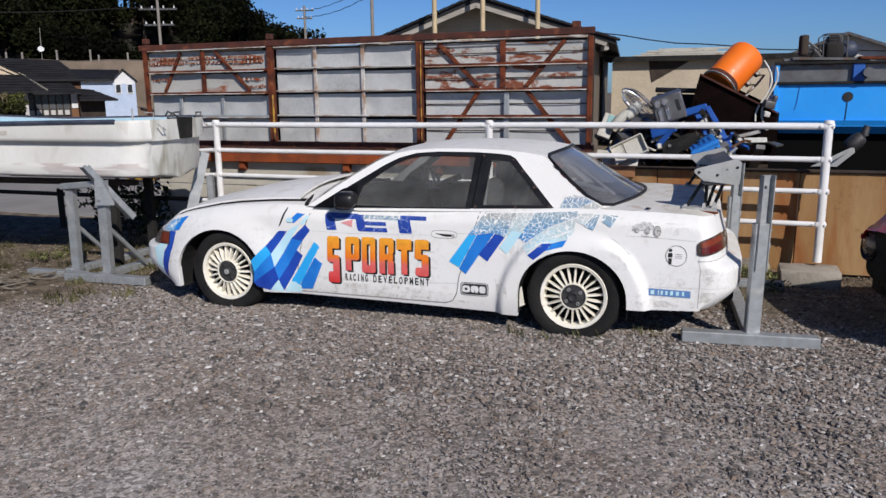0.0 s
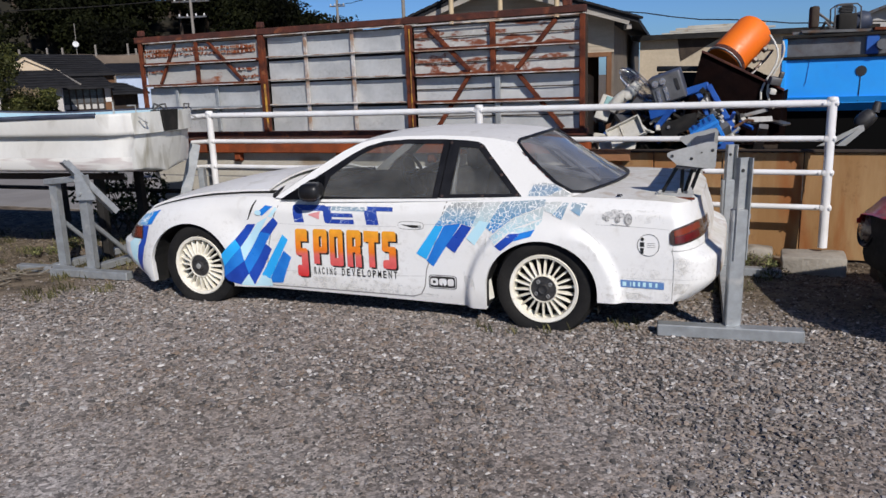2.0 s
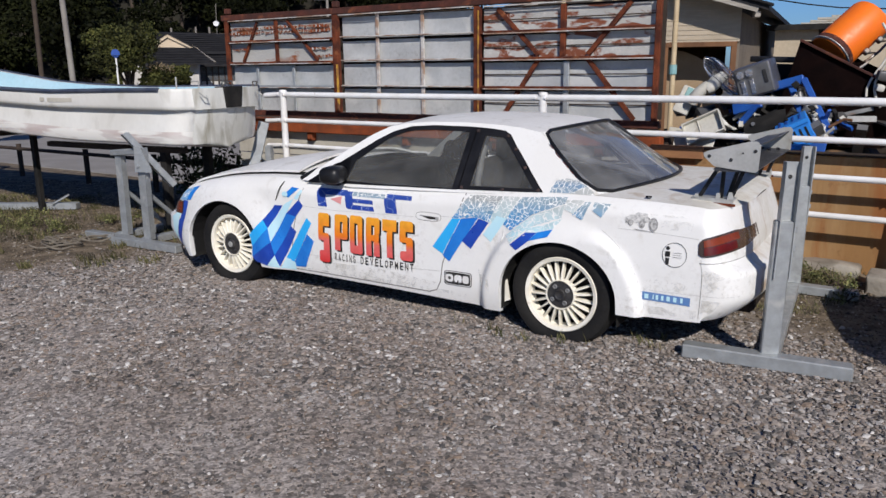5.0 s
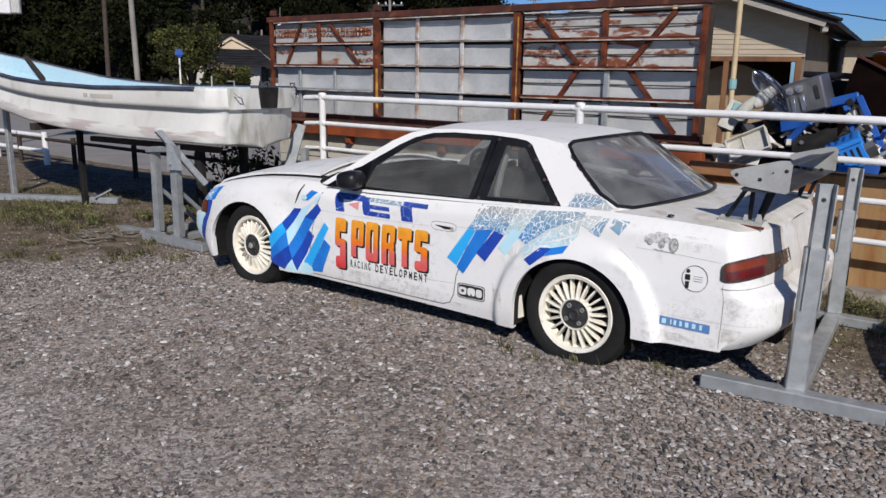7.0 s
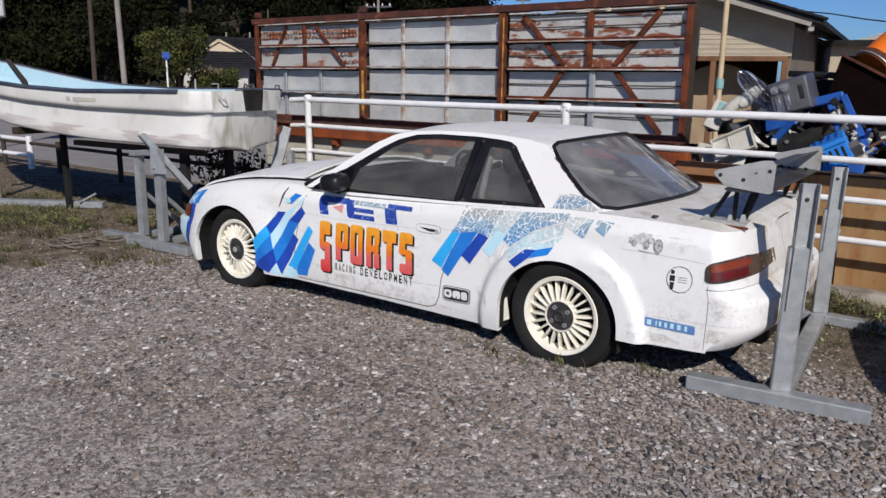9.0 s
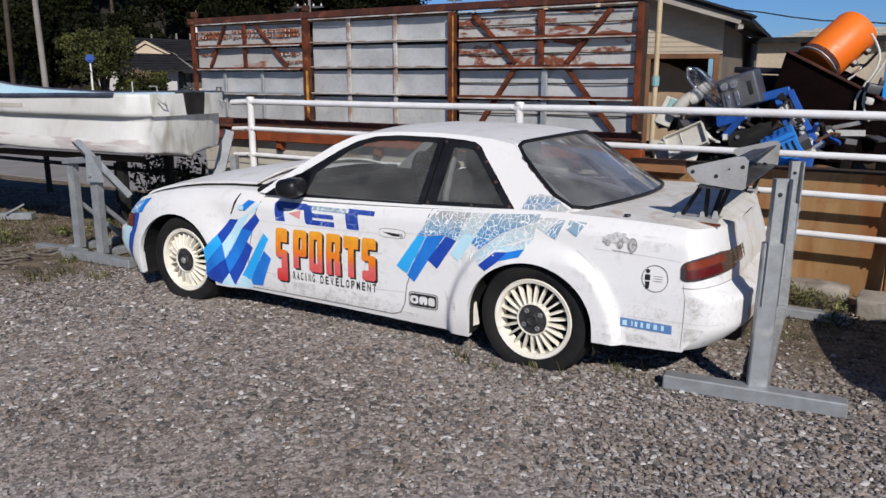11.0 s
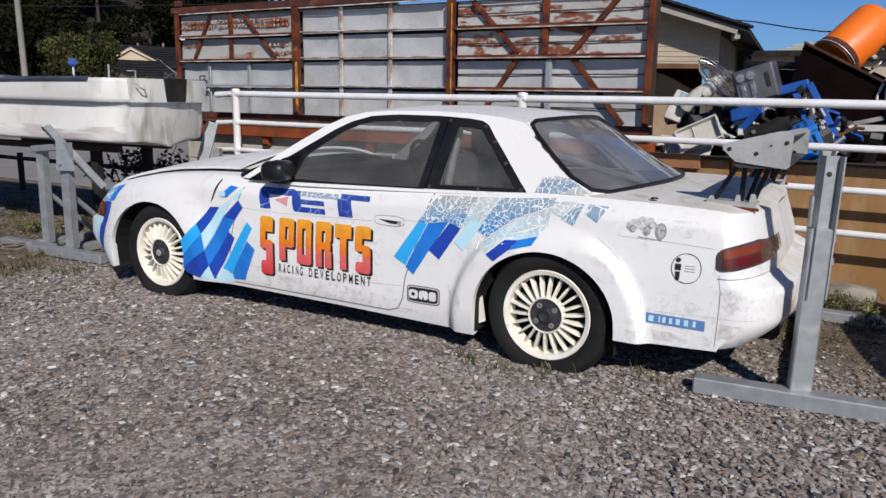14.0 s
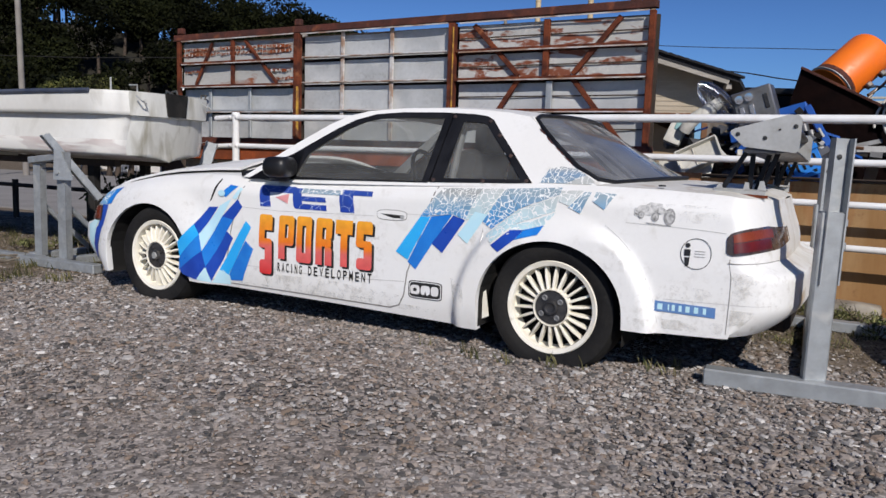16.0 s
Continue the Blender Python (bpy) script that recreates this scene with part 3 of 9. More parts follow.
def chip_material(stops, name="stone_chip"):
    mt = bpy.data.materials.new(name)
    mt.use_nodes = True
    n, link = mt.node_tree.nodes, mt.node_tree.links.new
    g, cr = n.new("ShaderNodeNewGeometry"), n.new("ShaderNodeValToRGB")
    link(g.outputs["Random Per Island"], cr.inputs[0])
    while len(cr.color_ramp.elements) < len(stops):
        cr.color_ramp.elements.new(0.5)
    for e, (p, c) in zip(cr.color_ramp.elements, stops):
        e.position, e.color = p, (*c, 1)
    link(cr.outputs[0], n["Principled BSDF"].inputs["Base Color"])
    n["Principled BSDF"].inputs["Roughness"].default_value = 0.9
    return mt


for args in ((105000, 5, -4.6, 4.2, 1.9, 6.6, 0.004, 0.022), (7500, 6, 0.2, 4.0, 2.2, 4.9, 0.010, 0.032), (13000, 8, -4.6, 2.2, 3.5, 6.2, 0.012, 0.034)):
    me = chips(*args)
    me.materials.append(chip_material(CHIP_STOPS))
    tagged(new("gravel", me), "loose grey and brown crushed stone chips", "gravel", kind="stuff")
# clods and small stones on the bare soil
M_CLOD = chip_material([(0, (0.035, 0.026, 0.017)), (0.45, (0.105, 0.078, 0.050)), (0.75, (0.20, 0.155, 0.105)), (0.92, (0.26, 0.225, 0.18)), (1.0, (0.42, 0.39, 0.35))], "soil_clod")
for args in ((42000, 9, -9.0, -1.6, 5.0, 9.6, 0.004, 0.026, True), (15000, 12, 1.2, 4.0, 3.9, 6.3, 0.004, 0.024, True)):
    me = chips(*args)
    me.materials.append(M_CLOD)
    tagged(new("soil_clods", me), "brown soil clods and small stones under the weeds", "soil", kind="stuff")


# ---- the white coupe ----
CAR = pose(-0.131, 5.752, 0.0, 0, 0, 162.07)
SILL = lerp_table([(2.19, .20), (2.0, .155), (1.83, .125), (1.6, .13), (.93, .14), (.67, .135), (-.05, .125), (-.83, .105), (-.93, .105), (-1.54, .20), (-1.69, .20), (-1.99, .212), (-2.30, .225)])
TOP = lerp_table([(2.19, .495), (2.05, .515), (1.93, .555), (1.75, .625), (1.55, .672), (1.35, .71), (1.17, .732), (.9, .748), (.68, .752), (.5, .738), (.42, .732), (-.3, .75), (-1.09, .782), (-1.4, .79), (-1.65, .786), (-1.95, .774), (-2.1, .768), (-2.22, .762), (-2.30, .750)])
CROWN = lerp_table([(2.19, .50), (2.05, .55), (1.9, .61), (1.6, .70), (1.3, .765), (1.0, .805), (.72, .83), (.5, .83), (-1.3, .822), (-1.65, .812), (-1.95, .798), (-2.12, .790), (-2.22, .782), (-2.30, .756)])
ARCHES = ((1.275, 0.25, 0.345, 0.315), (-1.228, 0.245, 0.335, 0.298))   # middle x, z, half length, height
HALF = 0.832


def plan(x):
    """Half the width of the lower body, seen from above."""
    if x > 1.62:
        return HALF * max(0.0, 1 - ((x - 1.62) / 0.56) ** 3.0) ** (1 / 2.4)
    if x < -1.98:
        return HALF * max(0.0, 1 - ((-1.98 - x) / 0.31) ** 3.6) ** (1 / 3.6)
    return HALF


def tuck(x, z):
    """How far the side leans in at a height."""
    q = TOP(x) - z
    return 0.058 * max(0.0, 1 - q / 0.09) ** 2 + 0.022 * max(0.0, 1 - q / 0.3) + 0.024 * max(0.0, (0.24 - z) / 0.14) ** 1.8


def flare(x, z):
    r = math.hypot((x + 1.228) / 0.485, (z - 0.15) / 0.550)
    f = math.hypot((x - 1.25) / 0.56, (z - 0.16) / 0.56)
    # the rear flare ends in a step behind the wheel and fades out above it
    soft = 0.66 + 0.24 * smooth01(0.05, 0.24, abs(x + 1.228)) * smooth01(0.70, 0.52, z)
    return 0.042 * smooth01(1.0, soft, r) + 0.042 * smooth01(1.05, 0.66, f)


def half(x, z):
    """Half the width of the body at a place on its side."""
    if z <= TOP(x):
        return plan(x) - tuck(x, z) + flare(x, z)
    return 0.775 - 0.60 * (z - 0.75)


def lower(x):
    z = SILL(x)
    for xc, zc, a, h in ARCHES:
        if abs(x - xc) < a:
            z = max(z, zc + h * math.sqrt(max(0.0, 1 - ((x - xc) / a) ** 2)))
    return z


def ends(x, z, y):
    """Shift of nose and tail in x with height: bumpers stand proud."""
    if x > 1.5:
        w = smooth01(1.6, 2.0, x)
        return -w * (0.055 * smooth01(0.398, 0.414, z) + 0.35 * max(0, z - 0.414) + 0.17 * max(0, (0.31 - z) / 0.17) ** 1.25)
    if x < -1.7:
        w, v = smooth01(1.97, 2.16, -x), smooth01(1.86, 2.26, -x)
        return v * (0.058 + 0.087 * smooth01(0.456, 0.512, z) + 0.052 * smooth01(0.53, 0.76, z)) + w * 0.11 * max(0, (0.34 - z) / 0.12) ** 1.5
    return 0.0


def stations():
    xs = [2.18 - 0.56 * (1 - math.cos(k / 20 * math.pi / 2)) for k in range(20)]
    xs += list(np.arange(1.62, -0.6, -0.03)) + list(np.arange(-0.6, -1.95, -0.018))
    xs += list(np.linspace(-1.95, -2.14, 9)) + [-1.98 - 0.31 * math.sin(k / 24 * math.pi / 2) ** (2 / 3.6) for k in range(4, 25)]
    for xc, zc, a, h in ARCHES:
        for k in range(25):
            xs.append(xc + a * math.cos(k / 24 * math.pi))
        xs += [xc - a - 0.001, xc + a + 0.001]
    xs = sorted(set(round(float(x), 4) for x in xs), reverse=True)
    return xs


car = thing("coupe", "abandoned white two-door coupe with blue and orange stickers, flat tyres", "car", CAR)
XS = stations()
ROWS_N = 40

for side in (1, -1):
    bm = bmesh.new()
    rows = []
    for x in XS:
        zb, zt = lower(x), TOP(x)
        row = []
        for k in range(ROWS_N):
            v = k / (ROWS_N - 1)
            v = 1 - (1 - v) ** 1.25
            z = zb + (zt - zb) * v
            y = max(0.0, plan(x) - tuck(x, z) * min(1.0, plan(x) / 0.4) + flare(x, z))
            row.append((x + ends(x, z, y), side * y, z))
        # turned-in lip
        x0, y0, z0 = row[0]
        row.insert(0, (x0, side * max(0.0, abs(y0) - 0.035), z0 + 0.004))
        rows.append(row)
    cut = next(i for i, x in enumerate(XS) if x < -2.262)
    sheet(bm, rows[:cut + 1])
    bmesh.ops.remove_doubles(bm, verts=bm.verts, dist=1e-5)
    part("body_side", bm, M_PAINT, car, "white painted body side with flared arches", smooth=True)
    bm = bmesh.new()
    sheet(bm, rows[cut:])
    bmesh.ops.remove_doubles(bm, verts=bm.verts, dist=1e-5)
    part("tail_panel", bm, M_BOOT, car, "grimy tail panel stained brown", smooth=True)


def top_rows(x_from, x_to, n, lift=0.0, inset=0.0, cols=16):
    rows = []
    for i in range(n + 1):
        x = x_from + (x_to - x_from) * i / n
        zt = TOP(x)
        ye = max(0.0, plan(x) - tuck(x, zt) * min(1.0, plan(x) / 0.4) + flare(x, zt)) - inset
        ye = max(0.0, ye)
        zc = CROWN(x)
        row = []
        for k in range(cols + 1):
            s = -1 + 2 * k / cols
            z = zt + (zc - zt) * (1 - abs(s) ** 2.6)
            row.append((x + ends(x, zt, ye), s * ye, z + lift))
        rows.append(row)
    return rows


# fender tops and the bonnet, which stands a little open
bm = bmesh.new()
sheet(bm, top_rows(2.1795, 0.60, 40))
part("front_deck", bm, M_DUSTY, car, "white nose panel and fender tops", smooth="all")
# black strips on the deck paint the shade under the raised bonnet
for side in (1, -1):
    bm = bmesh.new()
    edge = []
    for x in np.linspace(2.0, 0.66, 24):
        ye = max(0.0, plan(x) - tuck(x, TOP(x)) * min(1.0, plan(x) / 0.4) + flare(x, TOP(x)))
        row = []
        for d in (0.052, 0.075, 0.105):
            s = (ye - d) / ye
            row.append((x + ends(x, TOP(x), ye), side * (ye - d), TOP(x) + (CROWN(x) - TOP(x)) * (1 - s ** 2.6) + 0.003))
        edge.append(row)
    sheet(bm, edge)
    part("bonnet_gap", bm, M_MATT, car, "black strip laid as the shade in the gap under the bonnet")
bm = bmesh.new()
hood = top_rows(2.06, 0.70, 26, 0.0, 0.066)
for i, row in enumerate(hood):
    for j, p in enumerate(row):
        row[j] = (p[0], p[1], p[2] + 0.024 + 0.018 * (i / 26))
sheet(bm, hood)
g = bmesh.ops.extrude_face_region(bm, geom=list(bm.faces))
for v in g["geom"]:
    if isinstance(v, bmesh.types.BMVert):
        v.co.z -= 0.014
part("bonnet", bm, M_DUSTY, car, "white bonnet, slightly raised at the back", smooth=True)
bm = bmesh.new()
rows = []
for i in range(31):
    row = []
    for k in range(21):
        s = -1 + 2 * k / 20
        x0 = -1.375 - 0.22 * (1 - s * s)
        x = x0 + (-2.2895 - x0) * (1 - (1 - i / 30) ** 1.6)
        zt = TOP(x)
        ye = max(0.0, plan(x) - tuck(x, zt) * min(1.0, plan(x) / 0.4) + flare(x, zt))
        row.append((x + ends(x, zt, ye), s * ye, zt + (CROWN(x) - zt) * (1 - abs(s) ** 2.6)))
    rows.append(row)
sheet(bm, rows)
part("boot_lid", bm, M_BOOT, car, "grimy white boot lid", smooth="all")
bm = bmesh.new()
for side in (1, -1):
    sheet(bm, [[(x, side * (half(x, TOP(x)) - d), TOP(x) - e) for d, e in ((0, 0), (0.05, 0.0), (0.06, 0.3), (0.06, 0.5))] for x in np.linspace(0.62, -1.30, 24)])
part("door_lining", bm, M_MATT, car, "black inner door panel")

# greenhouse: outer edge and window opening, in pairs of (x, z)
OUTER = [(.60, .748), (.47, .838), (.31, .945), (.15, 1.043), (.04, 1.093), (-.08, 1.119), (-.26, 1.132), (-.52, 1.134), (-.72, 1.127), (-.88, 1.113), (-1.0, 1.092), (-1.08, 1.03), (-1.18, .945), (-1.29, .86), (-1.39, .79)]
OPEN = [(.50, .742), (.39, .835), (.24, .928), (.09, 1.02), (-.01, 1.07), (-.13, 1.102), (-.29, 1.113), (-.54, 1.112), (-.70, 1.104), (-.775, 1.095), (-.815, 1.075), (-.865, 1.02), (-.945, .94), (-1.03, .85), (-1.095, .787)]
BELT_O = [(-1.0, .77), (-.6, .752), (-.2, .74), (.2, .73)]
BELT_I = [(-1.0, .782), (-.6, .770), (-.2, .758), (.2, .748)]


def side_pt(x, z, side, out=0.0):
    return (x, side * (0.775 - 0.60 * (z - 0.75) + out), z)


def ring(outer, inner, side, out, depth=0.022):
    bm = bmesh.new()
    n = len(outer)
    loops = []
    for loop, o in ((outer, out), (inner, out), (inner, out - depth), (outer, out - depth)):
        loops.append([bm.verts.new(side_pt(x, z, side, o)) for x, z in loop])
    for a, b in zip(loops, loops[1:] + loops[:1]):
        for i in range(n):
            j = (i + 1) % n
            bm.faces.new((a[i], a[j], b[j], b[i]))
    return bm


FRONT_GLASS = [(.245, .764), (.215, .885), (.12, .955), (.02, 1.022), (-.07, 1.06), (-.16, 1.078), (-.30, 1.085), (-.545, 1.083), (-.528, .772), (.0, .762)]
REAR_GLASS = [(-.655, 1.066), (-.735, 1.064), (-.785, 1.056), (-.84, 1.0), (-.93, .91), (-1.035, .80), (-.85, .796), (-.638, .79)]
for side in (1, -1):
    part("pillar_frame", ring(OUTER + BELT_O, OPEN + BELT_I, side, 0.0, 0.03), M_PAINT, car, "white windscreen pillar, roof rail and rear pillar", smooth=True)
    # black frame between the opening and the two panes
    bm = bmesh.new()
    outer = OPEN + BELT_I
    def quadstrip(a, b, out=0.003):
        va = [bm.verts.new(side_pt(x, z, side, out)) for x, z in a]
        vb = [bm.verts.new(side_pt(x, z, side, out)) for x, z in b]
        vc = [bm.verts.new(side_pt(x, z, side, out - 0.025)) for x, z in b]
        for p, q in ((va, vb), (vb, vc)):
            for i in range(len(a) - 1):
                bm.faces.new((p[i], p[i + 1], q[i + 1], q[i]))
    quadstrip(OPEN[0:8] + [(-.585, 1.110), (-.565, .766), (-.2, .758), (.2, .748), OPEN[0]], [FRONT_GLASS[0], FRONT_GLASS[1], FRONT_GLASS[2], FRONT_GLASS[3], FRONT_GLASS[4], FRONT_GLASS[5], FRONT_GLASS[6], FRONT_GLASS[7], FRONT_GLASS[7], FRONT_GLASS[8], (-.2, .765), FRONT_GLASS[9], FRONT_GLASS[0]])
    quadstrip([(-.593, 1.110), OPEN[8], OPEN[9], OPEN[10], OPEN[11], OPEN[12], OPEN[14], (-1.0, .782), (-.573, .768), (-.593, 1.110)], [REAR_GLASS[0], REAR_GLASS[1], REAR_GLASS[2], REAR_GLASS[2], REAR_GLASS[3], REAR_GLASS[4], REAR_GLASS[5], REAR_GLASS[6], REAR_GLASS[7], REAR_GLASS[0]])
    part("window_frame", bm, M_BLACK, car, "black rubber window frame")
    bm = bmesh.new()
    bm.faces.new([bm.verts.new(side_pt(x, z, side, -0.001)) for x, z in ((-.552, 1.108), (-.648, 1.108), (-.634, .768), (-.532, .768))])
    bmesh.ops.solidify(bm, geom=list(bm.faces), thickness=0.02)
    part("door_pillar", bm, M_BLACK, car, "black door pillar")
    for poly, nm in ((FRONT_GLASS, "door_glass"), (REAR_GLASS, "quarter_glass")):
        bm = bmesh.new()
        bm.faces.new([bm.verts.new(side_pt(x, z, side, -0.004)) for x, z in poly])
        part(nm, bm, M_GLASS, car, "dusty tinted window glass")
    if side == 1:
        for x, z in ((-.80, 1.068), (-.87, 1.0), (-.955, .905), (-1.065, .795), (-.60, 1.09), (-.59, .78), (-.85, .785)):
            bm = bmesh.new()
            lathe(bm, [(0.011, 0.0), (0.009, 0.005), (0.0, 0.006)], 8, Matrix.Translation(side_pt(x, z, side, 0.004)) @ Matrix.Rotation(radians(-90 + 31), 4, "X"))
            part("screw_head", bm, M_SMOKE, car, "worn fixing screw")


def arc_row(p, bow, crown, n=14):
    """A row across the car between a side point and its mirror image."""
    x, y, z = p
    return [(x + bow * (1 - s * s), y * s, z + crown * (1 - abs(s) ** 2.2)) for s in (1 - 2 * k / n for k in range(n + 1))]


bm = bmesh.new()
roof_edge = OUTER[4:11]
rows = []
for i, (x, z) in enumerate(roof_edge):
    f = i / (len(roof_edge) - 1)
    rows.append(arc_row(side_pt(x, z, 1), 0.07 * (1 - f) - 0.06 * f, 0.016 + 0.012 * math.sin(f * math.pi)))
sheet(bm, rows)
bmesh.ops.subdivide_edges(bm, edges=bm.edges, cuts=1, use_grid_fill=True, smooth=0.3)
part("roof", bm, M_DUSTY, car, "white steel roof", smooth="all")
wind = [side_pt(*OUTER[i], 1, -0.012) for i in (0, 1, 2, 3, 4)]
bm = bmesh.new()
sheet(bm, [arc_row(p, 0.12 - 0.05 * i / 4, 0.045 - 0.029 * i / 4) for i, p in enumerate(wind)])
part("windscreen", bm, M_GLASS, car, "dusty windscreen", smooth="all")
back = [side_pt(*OUTER[i], 1, -0.004) for i in (10, 11, 12, 13, 14)]
rear_rows = [arc_row(p, -0.06 - 0.15 * i / 4, 0.016 + 0.014 * i / 4) for i, p in enumerate(back)]
# the glass has rounded corners; the body fills what they leave
for i, di in ((0, 1), (-1, -1)):
    for j, dj in ((0, 1), (-1, -1)):
        c, p, q = (Vector(v) for v in (rear_rows[i][j], rear_rows[i + di][j], rear_rows[i][j + dj]))
        p, q = c.lerp(p, 0.75), c.lerp(q, 0.95)
        n = c.lerp((p + q) / 2, 0.62)
        bm = bmesh.new()
        vc, vp, vn, vq = (bm.verts.new(v + Vector((0, 0, 0.002))) for v in (c, p, n, q))
        bm.faces.new((vp, vc, vn))
        bm.faces.new((vn, vc, vq))
        part("window_corner", bm, M_PAINT, car, "white body corner beside the rear window")
        rear_rows[i][j] = tuple(n)
bm = bmesh.new()
sheet(bm, rear_rows)
part("rear_window", bm, M_RGLASS, car, "dusty rear window with extra haze for the sky's reflection", smooth="all")
# black seal round the rear window
bm = bmesh.new()
loop = [Vector(r[0]) for r in rear_rows] + [Vector(p) for p in rear_rows[-1][1:]] + [Vector(r[-1]) for r in rear_rows[::-1][1:]] + [Vector(p) for p in rear_rows[0][::-1][1:]]
tube(bm, [p + Vector((0, 0, 0.004)) for p in loop], 0.011, 6)
part("rear_window_seal", bm, M_BLACK, car, "black rubber seal", smooth=True)
for k in range(6):
    a = 0.5 + k * 0.55
    i = min(3, int(a))
    pts = [Vector(rear_rows[i][0]).lerp(Vector(rear_rows[i + 1][0]), f) + Vector((0.016 + 0.003 * math.sin(f * 9 + k), 0.004, 0.006)) for f in np.linspace(max(0, a - i - 0.2), min(1, a - i + 0.25), 6)]
    bm = bmesh.new()
    tube(bm, pts, [0.0008, 0.002, 0.0032, 0.0018, 0.0026, 0.0008], 5)
    part("rust_blister", bm, M_RUST, car, "rust blister along the window seal", smooth=True)
bm = bmesh.new()
tube(bm, [Vector(p) + Vector((0.01, 0, 0.012)) for p in arc_row(wind[0], 0.12, 0.045)], 0.014, 6)
part("wiper_cowl", bm, M_BLACK, car, "black cowl strip")
bm = bmesh.new()
lathe(bm, [(0.017, 0), (0.014, 0.006), (0.0, 0.008)], 14, Matrix.Translation((-1.66, 0.71, TOP(-1.66) + 0.012)))
part("aerial_hole_plug", bm, M_BLACK, car, "black rubber plug")

# floor, wheel wells, cabin
bm = bmesh.new()
box(bm, (0, 0, 0.20), (3.3, 1.36, 0.06), 0.01)
box(bm, (-2.0, 0, 0.28), (0.36, 1.1, 0.14), 0.02)
box(bm, (1.85, 0, 0.22), (0.30, 1.1, 0.10), 0.02)
for x in (0.70, -1.55):
    box(bm, (x, 0, 0.48), (0.02, 1.40, 0.52))
part("underbody", bm, M_UNDER, car, "dark underbody")
for xc, zc, a, h in ARCHES:
    for side in (1, -1):
        bm = bmesh.new()
        pts = [(xc + a * math.cos(k / 16 * math.pi), zc + h * math.sin(k / 16 * math.pi)) for k in range(17)]
        pts = [(xc + a, 0.12)] + pts + [(xc - a, 0.12)]
        sheet(bm, [[(x, side * y, z) for x, z in pts] for y in (0.845, 0.62, 0.50)])
        bm.faces.new([bm.verts.new((x, side * 0.5, z)) for x, z in pts])
        part("wheel_well", bm, M_MATT, car, "black wheel well")
bm = bmesh.new()
box(bm, (0.42, 0, 0.67), (0.42, 1.34, 0.20), 0.06, segs=2)
part("dashboard", bm, M_MATT, car, "black dashboard", smooth=True)
bm = bmesh.new()
box(bm, (-1.20, 0, 0.70), (0.60, 1.30, 0.03), 0.01)
part("parcel_shelf", bm, M_MATT, car, "black parcel shelf")
for y in (0.34, -0.34):
    bm = bmesh.new()
    box(bm, (-0.30, y, 0.36), (0.50, 0.46, 0.16), 0.05, segs=2)
    box(bm, (-0.60, y, 0.66), (0.13, 0.44, 0.56), 0.05, Matrix.Rotation(radians(-14), 4, "Y"), segs=2)
    box(bm, (-0.69, y, 0.985), (0.09, 0.25, 0.15), 0.035, segs=2)
    part("seat", bm, M_SEAT, car, "dark cloth seat", smooth=True)
bm = bmesh.new()
ring_m = Matrix.Translation((0.06, -0.34, 0.76)) @ Matrix.Rotation(radians(-68), 4, "Y")
tube(bm, [ring_m @ Vector((0.175 * math.cos(k * math.pi / 12), 0.175 * math.sin(k * math.pi / 12), 0)) for k in range(25)], 0.014, 8, False)
for k in range(3):
    a = k * 2 * math.pi / 3 + math.pi / 2
    tube(bm, [ring_m @ Vector((0, 0, 0.02)), ring_m @ Vector((0.175 * math.cos(a), 0.175 * math.sin(a), 0))], 0.012, 6)
tube(bm, [ring_m @ Vector((0, 0, 0.02)), ring_m @ Vector((0, 0, 0.25))], 0.025, 8)
part("steering_wheel", bm, M_BLACK, car, "black three-spoke steering wheel", smooth=True)
bm = bmesh.new()
for y in (0.52, -0.52):
    tube(bm, [(-0.60, y * 1.15, 0.25), (-0.60, y * 1.12, 0.80), (-0.61, y * 0.93, 1.06), (-0.63, y * 0.70, 1.105)], 0.019, 8)
    tube(bm, [(-0.62, y * 0.80, 1.09), (-1.05, y * 0.86, 0.95), (-1.35, y * 0.9, 0.72)], 0.019, 8)
tube(bm, [(-0.63, 0.37, 1.105), (-0.63, -0.37, 1.105)], 0.019, 8)
tube(bm, [(-0.62, 0.46, 1.06), (-1.30, -0.48, 0.74)], 0.019, 8)
part("roll_cage", bm, M_CAGE, car, "grey tubular roll cage", smooth=True)

# lamps
M_FRONTLENS = material("dark_orange_lens", (0.22, 0.035, 0.010), (0.13, 0.02, 0.008), 14, 0.25, coat=0.6, fine=120, speck=0.4)
bm = bmesh.new()
def skin(poly_x, zs, out, n=8):
    """A patch that follows the corner of the body between heights."""
    rows = []
    for z in zs:
        rows.append([(x + ends(x, z, 0), (plan(x) - tuck(x, z) * min(1, plan(x) / .4) + flare(x, z)) + out, z) for x in poly_x])
    return rows
LAMP_LO = lerp_table([(-1.985, .558), (-1.995, .549), (-2.03, .544), (-2.13, .548), (-2.27, .562), (-2.289, .580)])
LAMP_HI = lerp_table([(-1.985, .602), (-1.995, .618), (-2.03, .631), (-2.09, .640), (-2.18, .650), (-2.25, .656), (-2.289, .640)])


def lamp(xs, a, b, out, rows=4):
    """A band of the tail lamp between two fractions of its height."""
    out_rows = []
    for k in range(rows):
        f = a + (b - a) * k / (rows - 1)
        row = []
        for x in xs:
            z = LAMP_LO(x) + (LAMP_HI(x) - LAMP_LO(x)) * f
            row.append((x + ends(x, z, 0), plan(x) - tuck(x, z) * min(1, plan(x) / .4) + flare(x, z) + out, z))
        out_rows.append(row)
    return out_rows


